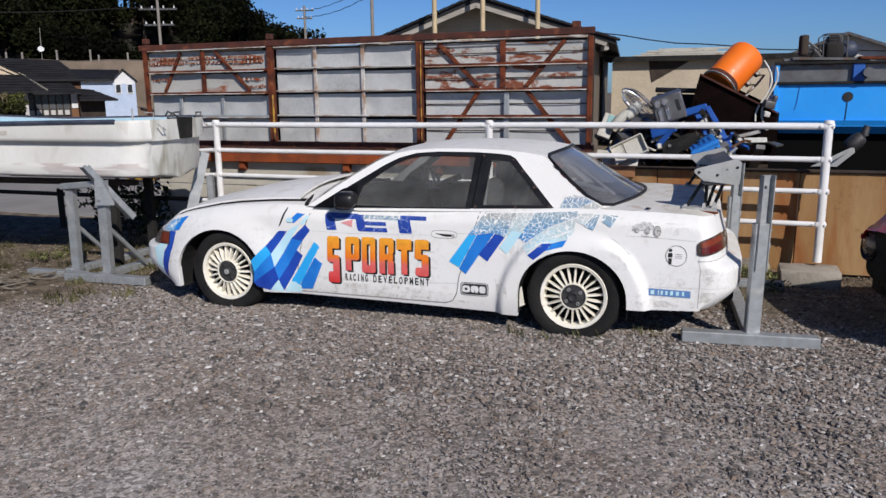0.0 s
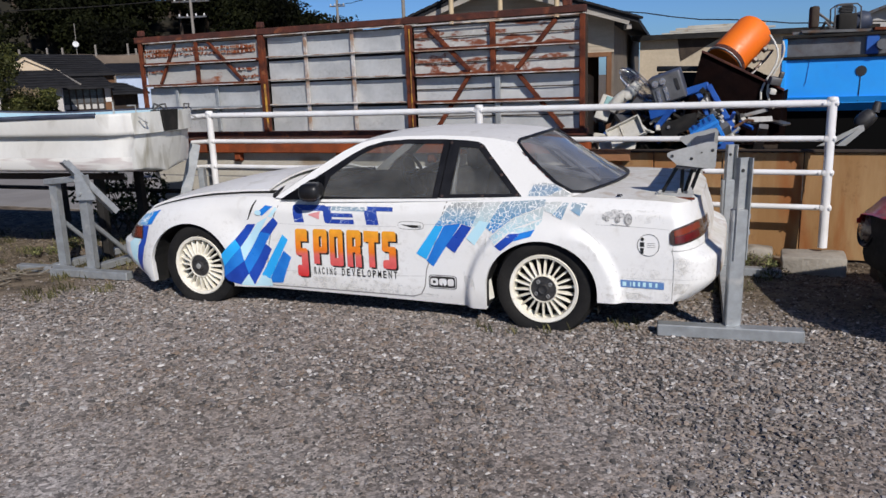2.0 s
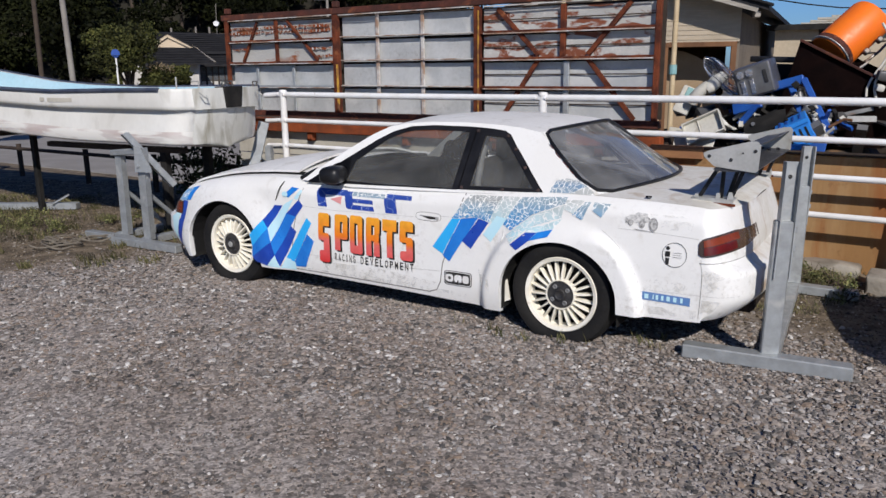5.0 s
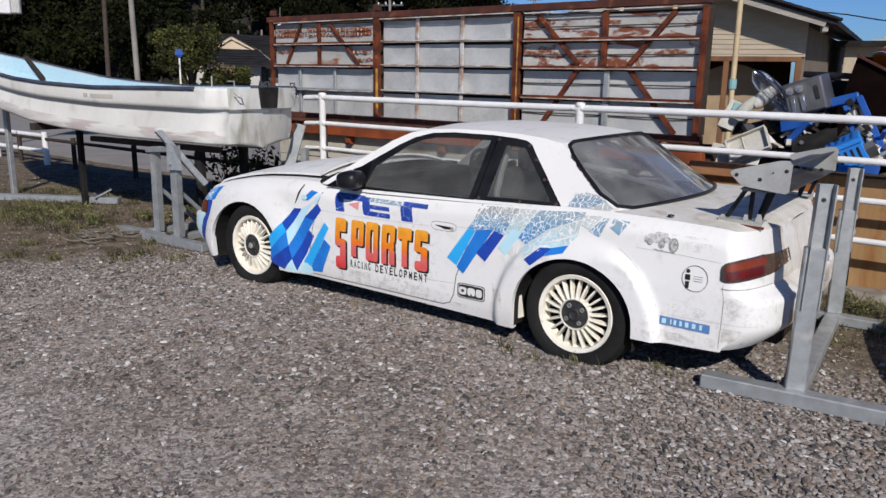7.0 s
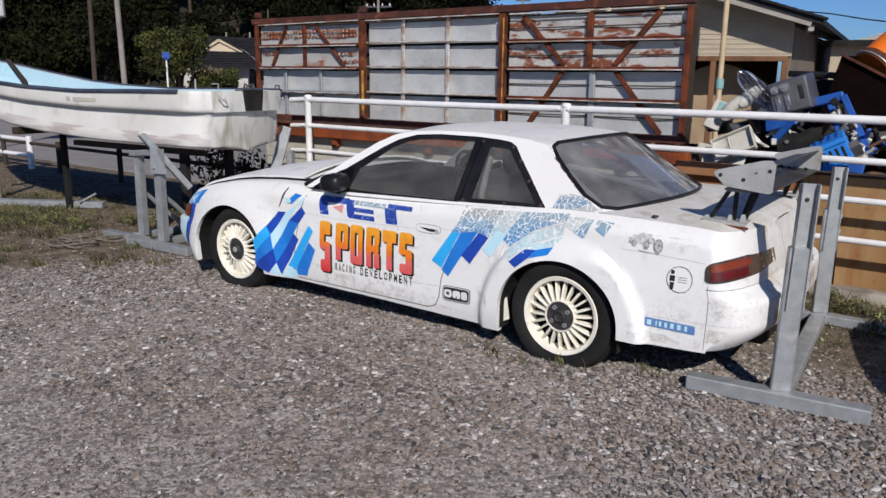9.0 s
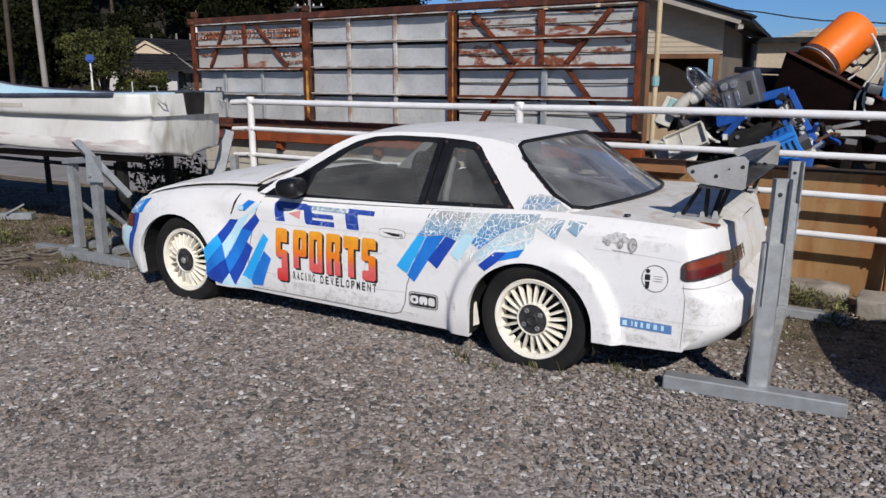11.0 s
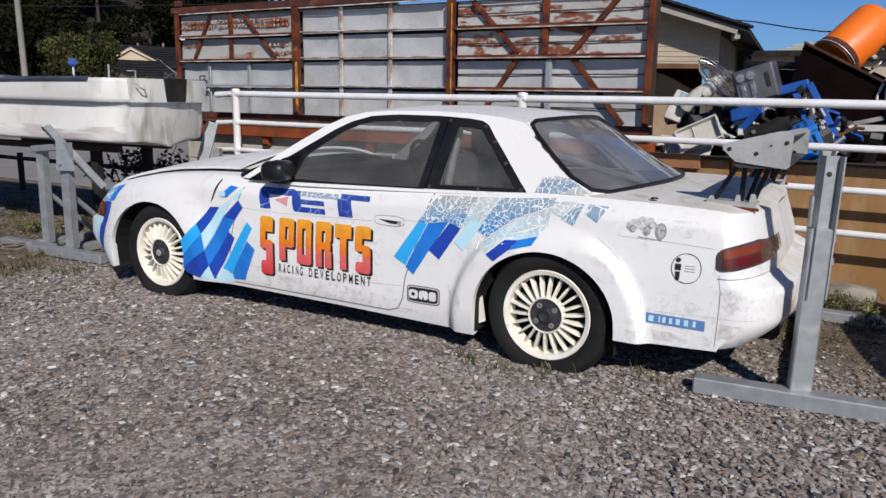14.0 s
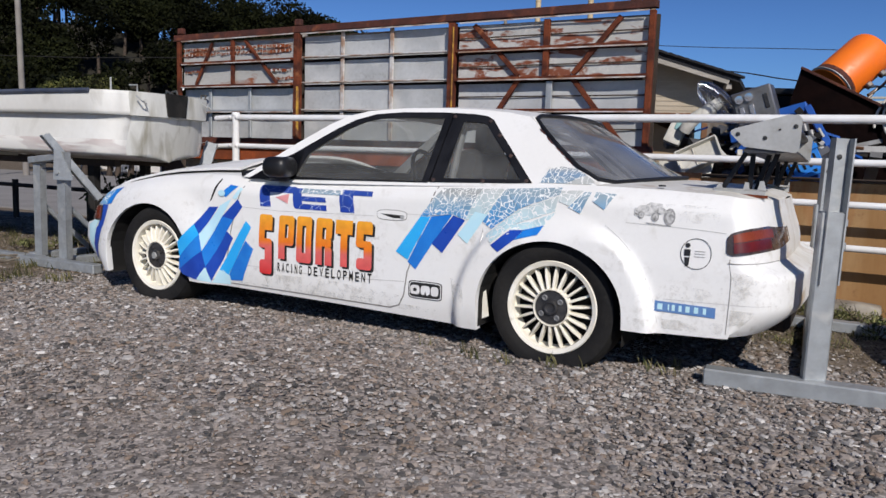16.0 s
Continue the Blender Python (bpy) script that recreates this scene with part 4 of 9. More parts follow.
sheet(bm, lamp([-1.985, -1.992, -2.002, -2.015] + list(np.linspace(-2.03, -2.20, 7)) + [-2.22, -2.235, -2.25, -2.262, -2.272, -2.28, -2.285, -2.288], 0, 1, 0.006))
part("tail_lamp_frame", bm, M_SMOKE, car, "smoked tail lamp surround", smooth="all")
bm = bmesh.new()
sheet(bm, lamp(np.linspace(-2.042, -2.258, 14), 0.55, 0.90, 0.010))
part("indicator_lens", bm, M_AMBER, car, "amber tail lamp lens", smooth="all")
bm = bmesh.new()
sheet(bm, lamp(np.linspace(-2.042, -2.248, 14), 0.11, 0.51, 0.010))
part("brake_lens", bm, M_RED, car, "red tail lamp lens", smooth="all")
bm = bmesh.new()
sheet(bm, skin(np.linspace(-2.0, -2.28, 20), (0.512, 0.515), 0.004))
part("tail_lamp_gap", bm, M_LINE, car)
for z0, z1, x0, x1, mt, nm, lb in ((0.432, 0.528, 1.728, 2.14, M_SMOKE, "front_lamp", "smoked front corner lamp"), (0.442, 0.520, 1.738, 1.862, M_FRONTLENS, "front_indicator", "dark orange front indicator")):
    bm = bmesh.new()
    sheet(bm, skin(np.linspace(x0, x1, 12), np.linspace(z0, z1, 4), 0.005 if nm == "front_lamp" else 0.010))
    part(nm, bm, mt, car, lb, smooth="all")

# door mirror
bm = bmesh.new()
box(bm, (0.265, 0.865, 0.812), (0.14, 0.18, 0.104), 0.040, Matrix.Rotation(radians(14), 4, "Z"), segs=3)
box(bm, (0.32, 0.78, 0.765), (0.12, 0.10, 0.06), 0.015)
part("door_mirror", bm, M_BLACK, car, "black plastic door mirror", smooth=True)
bm = bmesh.new()
bm.faces.new([bm.verts.new(side_pt(x, z, 1, 0.010)) for x, z in ((.555, .738), (.445, .808), (.36, .862), (.245, .90), (.235, .748))])
bmesh.ops.solidify(bm, geom=list(bm.faces), thickness=0.014)
part("mirror_sail", bm, M_BLACK, car, "black mirror sail panel")
bm = bmesh.new()
box(bm, (0.36, -0.86, 0.795), (0.10, 0.20, 0.115), 0.035, segs=2)
box(bm, (0.385, -0.775, 0.775), (0.07, 0.08, 0.05), 0.012)
part("door_mirror", bm, M_BLACK, car, "black plastic door mirror", smooth=True)

# flush door handle
def on_side(x, z, out):
    return (x + ends(x, z, 0), half(x, z) + out, z)


def decal(poly, mt, name, out=0.0025, label="", cell=0.035, parent=None):
    """A thin sticker on the left side: an outline (convex) of x and z laid over the body."""
    bm = bmesh.new()
    x0, x1 = min(p[0] for p in poly), max(p[0] for p in poly)
    z0, z1 = min(p[1] for p in poly), max(p[1] for p in poly)
    nx, nz = max(1, int((x1 - x0) / cell) + 1), max(1, int((z1 - z0) / cell) + 1)
    sheet(bm, [[(x0 + (x1 - x0) * i / nx, 0, z0 + (z1 - z0) * j / nz) for i in range(nx + 1)] for j in range(nz + 1)])
    area = sum(a[0] * b[1] - b[0] * a[1] for a, b in zip(poly, poly[1:] + poly[:1]))
    for a, b in zip(poly, poly[1:] + poly[:1]):
        d = Vector((b[0] - a[0], 0, b[1] - a[1]))
        if d.length < 1e-6:
            continue
        nrm = Vector((d.z, 0, -d.x)) * (1 if area > 0 else -1)
        bmesh.ops.bisect_plane(bm, geom=list(bm.verts) + list(bm.edges) + list(bm.faces), dist=1e-6, plane_co=Vector((a[0], 0, a[1])), plane_no=nrm, clear_outer=True)
    for v in bm.verts:
        v.co = Vector(on_side(v.co.x, v.co.z, out))
    return part(name, bm, mt, parent or car, label, smooth="all")


def line(pts, width=0.006, mt=None, name="panel_gap", out=0.0015, parent=None):
    bm = bmesh.new()
    fine = []
    for a, b in zip(pts, pts[1:]):
        n = max(1, int(math.hypot(b[0] - a[0], b[1] - a[1]) / 0.03))
        fine += [(a[0] + (b[0] - a[0]) * k / n, a[1] + (b[1] - a[1]) * k / n) for k in range(n)]
    fine.append(pts[-1])
    rows = []
    for i, p in enumerate(fine):
        a, b = fine[max(0, i - 1)], fine[min(len(fine) - 1, i + 1)]
        d = math.hypot(b[0] - a[0], b[1] - a[1])
        nx, nz = -(b[1] - a[1]) / d * width / 2, (b[0] - a[0]) / d * width / 2
        rows.append([on_side(p[0] + nx, p[1] + nz, out), on_side(p[0] - nx, p[1] - nz, out)])
    sheet(bm, rows)
    return part(name, bm, mt or M_LINE, parent or car)


def outline(cx, cz, a, b, n=24, power=2.0):
    out = []
    for k in range(n):
        t = k * 2 * math.pi / n
        c, s = math.cos(t), math.sin(t)
        out.append((cx + a * math.copysign(abs(c) ** (2 / power), c), cz + b * math.copysign(abs(s) ** (2 / power), s)))
    return out


line([(.555, .728), (.60, .62), (.645, .42), (.672, .25), (.668, .142)])
line([(-.628, .750), (-.60, .62), (-.545, .45), (-.50, .33), (-.485, .22), (-.455, .165), (-.40, .146), (-.2, .148), (.3, .153), (.668, .155)], 0.007)
line([(-1.545, .645), (-1.75, .640), (-1.98, .628)], 0.0025, M_FAINTLINE)
line([(-2.013, .53), (-2.010, .505), (-1.99, .46), (-1.99, .40), (-1.985, .23)], 0.0035)
line([(-1.988, .350), (-2.10, .352), (-2.20, .356)], 0.002, M_FAINTLINE)
line([(-1.72, .345), (-1.985, .350)], 0.002, M_FAINTLINE)
# grey line drawn along the rear flare's step as its edge shading
line([(-1.228 - .480 * math.sin(a), .15 + .544 * math.cos(a)) for a in np.linspace(.50, 1.46, 14)], 0.0025, M_FAINTLINE)
bm = bmesh.new()
prism(bm, [(-.905, .285), (-.850, .225), (-.862, .135), (-.925, .165)], 0.79, 0.80)
part("arch_tab", bm, M_RIM, car, "bent cream arch tab")
line([(-.46, .612), (-.80, .618)], 0.002, M_FAINTLINE)
line([(.60, .585), (.30, .578), (-.30, .592)], 0.002, M_FAINTLINE)
line([(.93, .30), (.60, .268), (.0, .262), (-.485, .285)], 0.003, M_FAINTLINE)
line([(.93, .168), (.67, .163)], 0.004)
decal(outline(-.40, .602, .088, .026, power=3.2), M_LINE, "handle_recess_edge", 0.0018)
decal(outline(-.40, .602, .085, .023, power=3.2), M_PAINT, "handle_plate", 0.0032, "white handle plate")
decal([(-.335, .607), (-.455, .604), (-.455, .590), (-.41, .588)], M_MATT, "handle_slot", 0.0045, "dark handle slot")
decal(outline(-.462, .596, .012, .011, 14), M_GREY, "door_lock", 0.006, "grey lock barrel")
decal([(.755, .735), (.772, .69), (.798, .63), (.806, .60), (.796, .605), (.768, .66), (.745, .725)], M_MATT, "fender_tear", 0.002, "dark tear in the fender edge")
decal(outline(.715, .652, .026, .017, 16), M_BLUE_P, "side_marker", 0.008, "pale side marker lamp")

# stickers of the front: blocks in four blues
FRONT_BLOCKS = (
    (M_BLUE_L, [(1.007, .362), (.895, .469), (.855, .415), (.988, .281)]),
    (M_BLUE_M, [(.988, .281), (.855, .415), (.83, .322), (.995, .205)]),
    (M_BLUE_D, [(.995, .205), (.83, .322), (.802, .234), (.871, .155), (.969, .177)]),
    (M_BLUE_P, [(.871, .155), (.802, .234), (.77, .146)]),
    (M_BLUE_D, [(.895, .469), (.808, .571), (.739, .575), (.855, .415)]),
    (M_BLUE_P, [(.855, .415), (.726, .582), (.641, .627), (.707, .523), (.83, .322)]),
    (M_BLUE_D, [(.599, .624), (.563, .585), (.623, .51), (.707, .523)]),
    (M_BLUE_M, [(.83, .322), (.707, .523), (.623, .51), (.802, .234)]),
    (M_BLUE_D, [(.667, .444), (.613, .404), (.706, .259), (.77, .146), (.802, .234)]),
    (M_BLUE_P, [(.77, .146), (.707, .233), (.644, .195), (.645, .146)]),
    (M_BLUE_L, [(.532, .51), (.481, .468), (.622, .252), (.652, .20), (.716, .226)]),
    (M_BLUE_M, [(.531, .402), (.475, .36), (.556, .178), (.64, .172), (.652, .20), (.622, .252)]),
    (M_BLUE_M, [(.724, .648), (.664, .701), (.606, .694), (.687, .631)]),
    (M_BLUE_P, [(.640, .628), (.588, .690), (.570, .680), (.612, .622)]),
)
for mt, poly in FRONT_BLOCKS:
    decal(poly, mt, "sticker_block", 0.0028)
# corner stripes on the nose
M_CRACK_N = fade("cracked_sky_vinyl", [(0, (0.10, 0.34, 0.66)), (1, (0.42, 0.62, 0.74))], 1.62, 1.84, axis=0, crackle=((0.76, 0.80, 0.82), 30.0, 0.06))
decal([(1.735, .532), (1.655, .532), (1.708, .32), (1.775, .32)], M_BLUE_D, "nose_stripe", 0.004)
decal([(1.775, .32), (1.708, .32), (1.745, .23), (1.80, .16), (1.82, .21)], M_BLUE_D, "nose_stripe", 0.004)
decal([(1.870, .405), (1.860, .432), (1.758, .432), (1.777, .33), (1.822, .23), (1.85, .28)], M_BLUE_P, "nose_stripe", 0.0035)
decal([(1.605, .633), (1.555, .646), (1.620, .545), (1.680, .535)], M_BLUE_M, "nose_stripe", 0.0042)
decal([(1.86, .562), (1.75, .602), (1.605, .636), (1.680, .536), (1.85, .533)], M_CRACK_N, "nose_stripe", 0.004)
# stickers of the rear, cracked by the sun
REAR_BLOCKS = (
    (M_BLUE_L, [(-.435, .429), (-.562, .606), (-.618, .609), (-.503, .393)]),
    (M_BLUE_M, [(-.503, .385), (-.548, .351), (-.732, .625), (-.622, .610)]),
    (M_BLUE_D, [(-.632, .484), (-.691, .443), (-.80, .603), (-.738, .622)]),
    (M_BLUE_P, [(-.767, .535), (-.818, .497), (-.911, .637), (-.848, .646)]),
    (M_CRACK_G, [(-.562, .608), (-.661, .745), (-.76, .749), (-.734, .627)]),
    (M_CRACK_G, [(-.735, .627), (-.761, .749), (-.866, .752), (-.80, .605)]),
    (M_CRACK_P, [(-.802, .606), (-.868, .752), (-.978, .757), (-.911, .640)]),
    (M_CRACK_B, [(-.89, .602), (-.936, .574), (-1.063, .672), (-.985, .757)]),
    (M_CRACK_B, [(-1.064, .673), (-1.244, .744), (-1.246, .775), (-.986, .757)]),
    (M_CRACK_P, [(-.914, .547), (-.955, .515), (-1.05, .602), (-1.062, .667)]),
    (M_CRACK_P, [(-1.064, .667), (-1.051, .604), (-1.234, .672), (-1.244, .739)]),
    (M_BLUE_D, [(-.955, .505), (-.994, .478), (-1.063, .535), (-1.105, .583), (-1.040, .578)]),
    (M_CRACK_P, [(-1.040, .579), (-1.105, .584), (-1.14, .623), (-1.047, .603)]),
    (M_BLUE_M, [(-1.066, .538), (-1.172, .568), (-1.195, .608), (-1.107, .584)]),
    (M_CRACK_P, [(-1.107, .585), (-1.195, .609), (-1.24, .668), (-1.143, .626)]),
    (M_CRACK_G2, [(-1.128, .790), (-1.160, .852), (-1.215, .866), (-1.290, .856), (-1.335, .832), (-1.25, .793)]),
    (M_CRACK_P, [(-1.25, .792), (-1.337, .831), (-1.380, .806), (-1.366, .793)]),
    (M_CRACK_P, [(-1.246, .762), (-1.345, .767), (-1.297, .699), (-1.246, .715)]),
    (M_CRACK_B, [(-1.292, .692), (-1.352, .760), (-1.385, .762), (-1.348, .668)]),
    (M_CRACK_B, [(-1.396, .724), (-1.451, .692), (-1.492, .759), (-1.403, .763)]),
)
for k, (mt, poly) in enumerate(REAR_BLOCKS):
    decal(poly, mt, "sticker_block", 0.0030 + 0.0002 * (k % 5))


def rects(cells, x_left, z_low, w, h, mt, name, out, slant=0.0):
    """Bars of a letter: cells of (left, low, right, high) in a unit field that reads from the nose to the tail."""
    for a, b, c, d, *cut in cells:
        rad = 0.017
        rx, ry = min(rad / w, (c - a) * 0.8), min(rad / h, (d - b) * 0.8)
        pts = []
        for tag, u, v, su, sv in (("a", a, b, 1, 1), ("b", c, b, -1, 1), ("c", c, d, -1, -1), ("d", a, d, 1, -1)):
            if cut and tag in cut[0]:
                arc = [(u + su * rx * (1 - math.sin(q)), v + sv * ry * (1 - math.cos(q))) for q in np.linspace(0, math.pi / 2, 5)]
                pts += arc if tag in "bd" else arc[::-1]
            else:
                pts.append((u, v))
        decal([(x_left - w * (u + slant * v), z_low + h * v) for u, v in pts], mt, name, out)


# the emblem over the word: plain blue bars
EMBLEM = [(0, .0, .16, .70), (0, .70, .53, 1.0, "d"), (.50, 0, .97, .25, "a"), (.50, .25, .63, .95), (.63, .38, .97, .60), (1.16, 0, 1.35, .78), (1.20, .78, 1.60, 1.0)]
rects(EMBLEM, .435, .597, .456, .112, M_CRACK_D, "emblem_bar", 0.003, -0.05)
rects([(.63, .74, 1.20, .96)], .435, .597, .445, .112, M_CRACK_G, "emblem_bar", 0.003, -0.05)
decal([(.335, .650), (.245, .672), (.250, .620)], M_PINK, "emblem_wedge", 0.003)
LETTERS = (
    ("S", .434, .235, .090, .320, [(0, .74, 1, 1, "cd"), (0, .44, .44, .74, "a"), (.44, .44, 1, .60, "c"), (.46, .24, 1, .44), (.06, 0, 1, .24, "abd")]),
    ("P", .299, .325, .103, .232, [(0, 0, .42, 1, "d"), (.42, .80, 1, 1, "c"), (.62, .50, 1, .80), (.42, .32, 1, .50, "b")]),
    ("O", .178, .318, .098, .242, [(0, 0, .38, 1, "ad"), (.62, 0, 1, 1, "bc"), (.38, .80, .62, 1), (.38, 0, .62, .22)]),
    ("R", .052, .318, .103, .242, [(0, 0, .40, 1, "d"), (.40, .80, 1, 1, "c"), (.62, .56, 1, .80, "b"), (.40, .40, .96, .56), (.58, 0, 1, .40, "c")]),
    ("T", -.072, .322, .104, .236, [(0, .70, 1, 1), (.32, 0, .72, .70)]),
    ("S", -.200, .318, .096, .242, [(0, .74, 1, 1, "cd"), (0, .46, .46, .74, "a"), (.46, .46, 1, .60, "c"), (.50, .24, 1, .46), (.04, 0, 1, .24, "abd")]),
)
for ch, xl, zl, w, h, cells in LETTERS:
    rects(cells, xl - 0.013, zl - 0.010, w, h, M_INK, "letter_shadow", 0.0022)
    rects(cells, xl, zl, w, h, M_WORD, "letter_" + ch.lower(), 0.0042)


def words(text, x_left, z_low, height, width, mt, name):
    """Lettering laid over the body side."""
    pitch = width / (len(text) - 0.4)
    for k, ch in enumerate(text):
        cu = bpy.data.curves.new(name, "FONT")
        cu.body = ch
        cu.fill_mode = "FRONT"
        cu.offset = 0.02
        tmp = new(name + "_curve", cu)
        dg = bpy.context.evaluated_depsgraph_get()
        me = bpy.data.meshes.new_from_object(tmp.evaluated_get(dg))
        bpy.data.objects.remove(tmp)
        xs, ys = [v.co.x for v in me.vertices], [v.co.y for v in me.vertices]
        wide = pitch * (0.22 if ch == "I" else 0.62)
        start = x_left - pitch * (k + (0.2 if ch == "I" else 0.0))
        for v in me.vertices:
            u, w = (v.co.x - min(xs)) / (max(xs) - min(xs)), (v.co.y - min(ys)) / (max(ys) - min(ys))
            v.co = Vector(on_side(start - wide * u, z_low + height * w, 0.004))
        me.materials.clear()
        me.materials.append(mt)
        ob = new(name, me)
        ob.parent = car


words("RACING", .303, .256, .048, .163, M_INK, "letter")
words("DEVELOPMENT", .098, .256, .048, .395, M_INK, "letter")

# maker's stickers as plain shapes
decal(outline(-.605, .254, .093, .044, power=7), M_INK, "sticker_plate", 0.003, "black sticker with a white border and pale blocks")
decal(outline(-.605, .254, .088, .040, power=7), M_FENCE, "sticker_border", 0.0036)
decal(outline(-.605, .254, .084, .036, power=7), M_INK, "sticker_field", 0.0042)
for x, a in ((-.550, .026), (-.607, .026), (-.658, .021)):
    decal(outline(x, .254, a, .023, 16, 3.4), M_FENCE, "sticker_mark", 0.0049)
decal(outline(-.550, .254, .010, .009, 12, 2.4), M_INK, "sticker_mark", 0.0054)
decal([(-.601, .231), (-.613, .231), (-.607, .250)], M_INK, "sticker_mark", 0.0054)
decal([(-1.688, .336), (-1.932, .332), (-1.932, .290), (-1.688, .294)], material("faded_blue_vinyl", (0.10, 0.22, 0.48), (0.14, 0.26, 0.5), 20, 0.5), "sticker_plate", 0.003, "faded blue sticker with a row of pale bars")
x = -1.700
for w, gap in ((.034, .008), (.007, .009), (.020, .007), (.020, .007), (.027, .006), (.027, .008), (.021, .005)):
    b = x - max(.006, w * .62)
    decal([(x, .326), (b, .326), (b, .301), (x, .301)], M_BLUE_P, "sticker_mark", 0.0045)
    x -= w + gap
for k in range(28):
    a, b = k * 2 * math.pi / 28, (k + 1) * 2 * math.pi / 28
    decal([(-1.838 + .062 * math.cos(a), .540 + .062 * math.sin(a)), (-1.838 + .062 * math.cos(b), .540 + .062 * math.sin(b)), (-1.838 + .0595 * math.cos(b), .540 + .0595 * math.sin(b)), (-1.838 + .0595 * math.cos(a), .540 + .0595 * math.sin(a))], M_INK, "badge_ring", 0.003)
decal(outline(-1.803, .572, .010, .010, 12), M_INK, "badge_mark", 0.003)
decal([(-1.791, .556), (-1.815, .556), (-1.815, .530), (-1.791, .530)], M_INK, "badge_mark", 0.003)
decal([(-1.793, .524), (-1.813, .524), (-1.811, .492), (-1.797, .487)], M_INK, "badge_mark", 0.003)
for z in (.552, .541, .530):
    decal([(-1.83, z), (-1.872, z), (-1.872, z - .002), (-1.83, z - .002)], M_LINE, "badge_mark", 0.003)
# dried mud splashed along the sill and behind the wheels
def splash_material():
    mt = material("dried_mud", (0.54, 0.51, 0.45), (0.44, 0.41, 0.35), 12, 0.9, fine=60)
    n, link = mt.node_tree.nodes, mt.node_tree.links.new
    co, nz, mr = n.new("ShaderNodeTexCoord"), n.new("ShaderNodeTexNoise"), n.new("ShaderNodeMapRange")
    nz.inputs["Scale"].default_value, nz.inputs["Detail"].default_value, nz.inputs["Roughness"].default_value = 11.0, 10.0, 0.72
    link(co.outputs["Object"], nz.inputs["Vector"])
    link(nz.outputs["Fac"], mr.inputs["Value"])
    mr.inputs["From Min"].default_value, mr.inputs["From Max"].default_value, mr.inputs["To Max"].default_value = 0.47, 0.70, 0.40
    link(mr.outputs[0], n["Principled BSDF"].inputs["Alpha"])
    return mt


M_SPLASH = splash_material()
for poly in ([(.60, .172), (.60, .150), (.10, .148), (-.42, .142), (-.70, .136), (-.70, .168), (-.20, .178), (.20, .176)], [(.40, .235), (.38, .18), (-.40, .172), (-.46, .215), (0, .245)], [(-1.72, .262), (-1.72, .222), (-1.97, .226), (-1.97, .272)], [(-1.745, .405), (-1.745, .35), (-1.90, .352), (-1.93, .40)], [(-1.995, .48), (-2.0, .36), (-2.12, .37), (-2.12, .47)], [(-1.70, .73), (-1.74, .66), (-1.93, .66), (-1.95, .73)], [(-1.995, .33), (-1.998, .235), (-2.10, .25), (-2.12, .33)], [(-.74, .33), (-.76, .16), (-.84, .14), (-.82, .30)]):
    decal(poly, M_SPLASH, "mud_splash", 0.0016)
# worn grey sketch
M_GREYINK = material("worn_grey_ink", (0.22, 0.22, 0.22), (0.42, 0.41, 0.40), 60, 0.6)
M_SKETCH = material("worn_grey_print", (0.45, 0.45, 0.44), (0.70, 0.69, 0.67), 60, 0.6, fine=160, speck=0.5, stain=(0.12, 0.12, 0.12), stain_at=0.6, stain_scale=50)
for poly in ([(-1.556, .692), (-1.575, .712), (-1.625, .716), (-1.672, .706), (-1.690, .690), (-1.640, .672), (-1.572, .676)], [(-1.600, .716), (-1.615, .726), (-1.665, .722), (-1.668, .708), (-1.62, .714)], [(-1.555, .700), (-1.566, .700), (-1.566, .668), (-1.555, .670)]):
    decal([(x - .024, z + .008) for x, z in poly], M_SKETCH, "worn_print", 0.0028)
for cx, cz, a, b in ((-1.606, .681, .014, .015), (-1.664, .676, .015, .019), (-1.722, .680, .023, .034)):
    decal(outline(cx, cz, a, b, 16), M_GREYINK, "worn_print", 0.0032)
    decal(outline(cx - .002, cz, a * .66, b * .72, 16), M_SKETCH, "worn_print", 0.0036)
    decal(outline(cx - .002, cz, a * .25, b * .3, 10), M_GREYINK, "worn_print", 0.0040)
decal([(-1.625, .652), (-1.73, .644), (-1.73, .641), (-1.64, .646)], M_GREYINK, "worn_print", 0.0028)

# rear wing with end plates
M_BLADE = material("smoked_wing_skin", (0.045, 0.045, 0.05), (0.075, 0.075, 0.078), 5, 0.45, fine=60, speck=0.2, stain=(0.20, 0.19, 0.17), stain_at=0.68, stain_scale=6)


def plane_of_wing(prof):
    bm = bmesh.new()
    sheet(bm, [[(x + 0.015 * (1 - y / 0.682), y, z - 0.013 * (1 - y / 0.682)) for x, z in prof] for y in np.linspace(0.682, -0.682, 9)])
    bmesh.ops.remove_doubles(bm, verts=bm.verts, dist=1e-5)
    bmesh.ops.holes_fill(bm, edges=[e for e in bm.edges if e.is_boundary])
    return bm


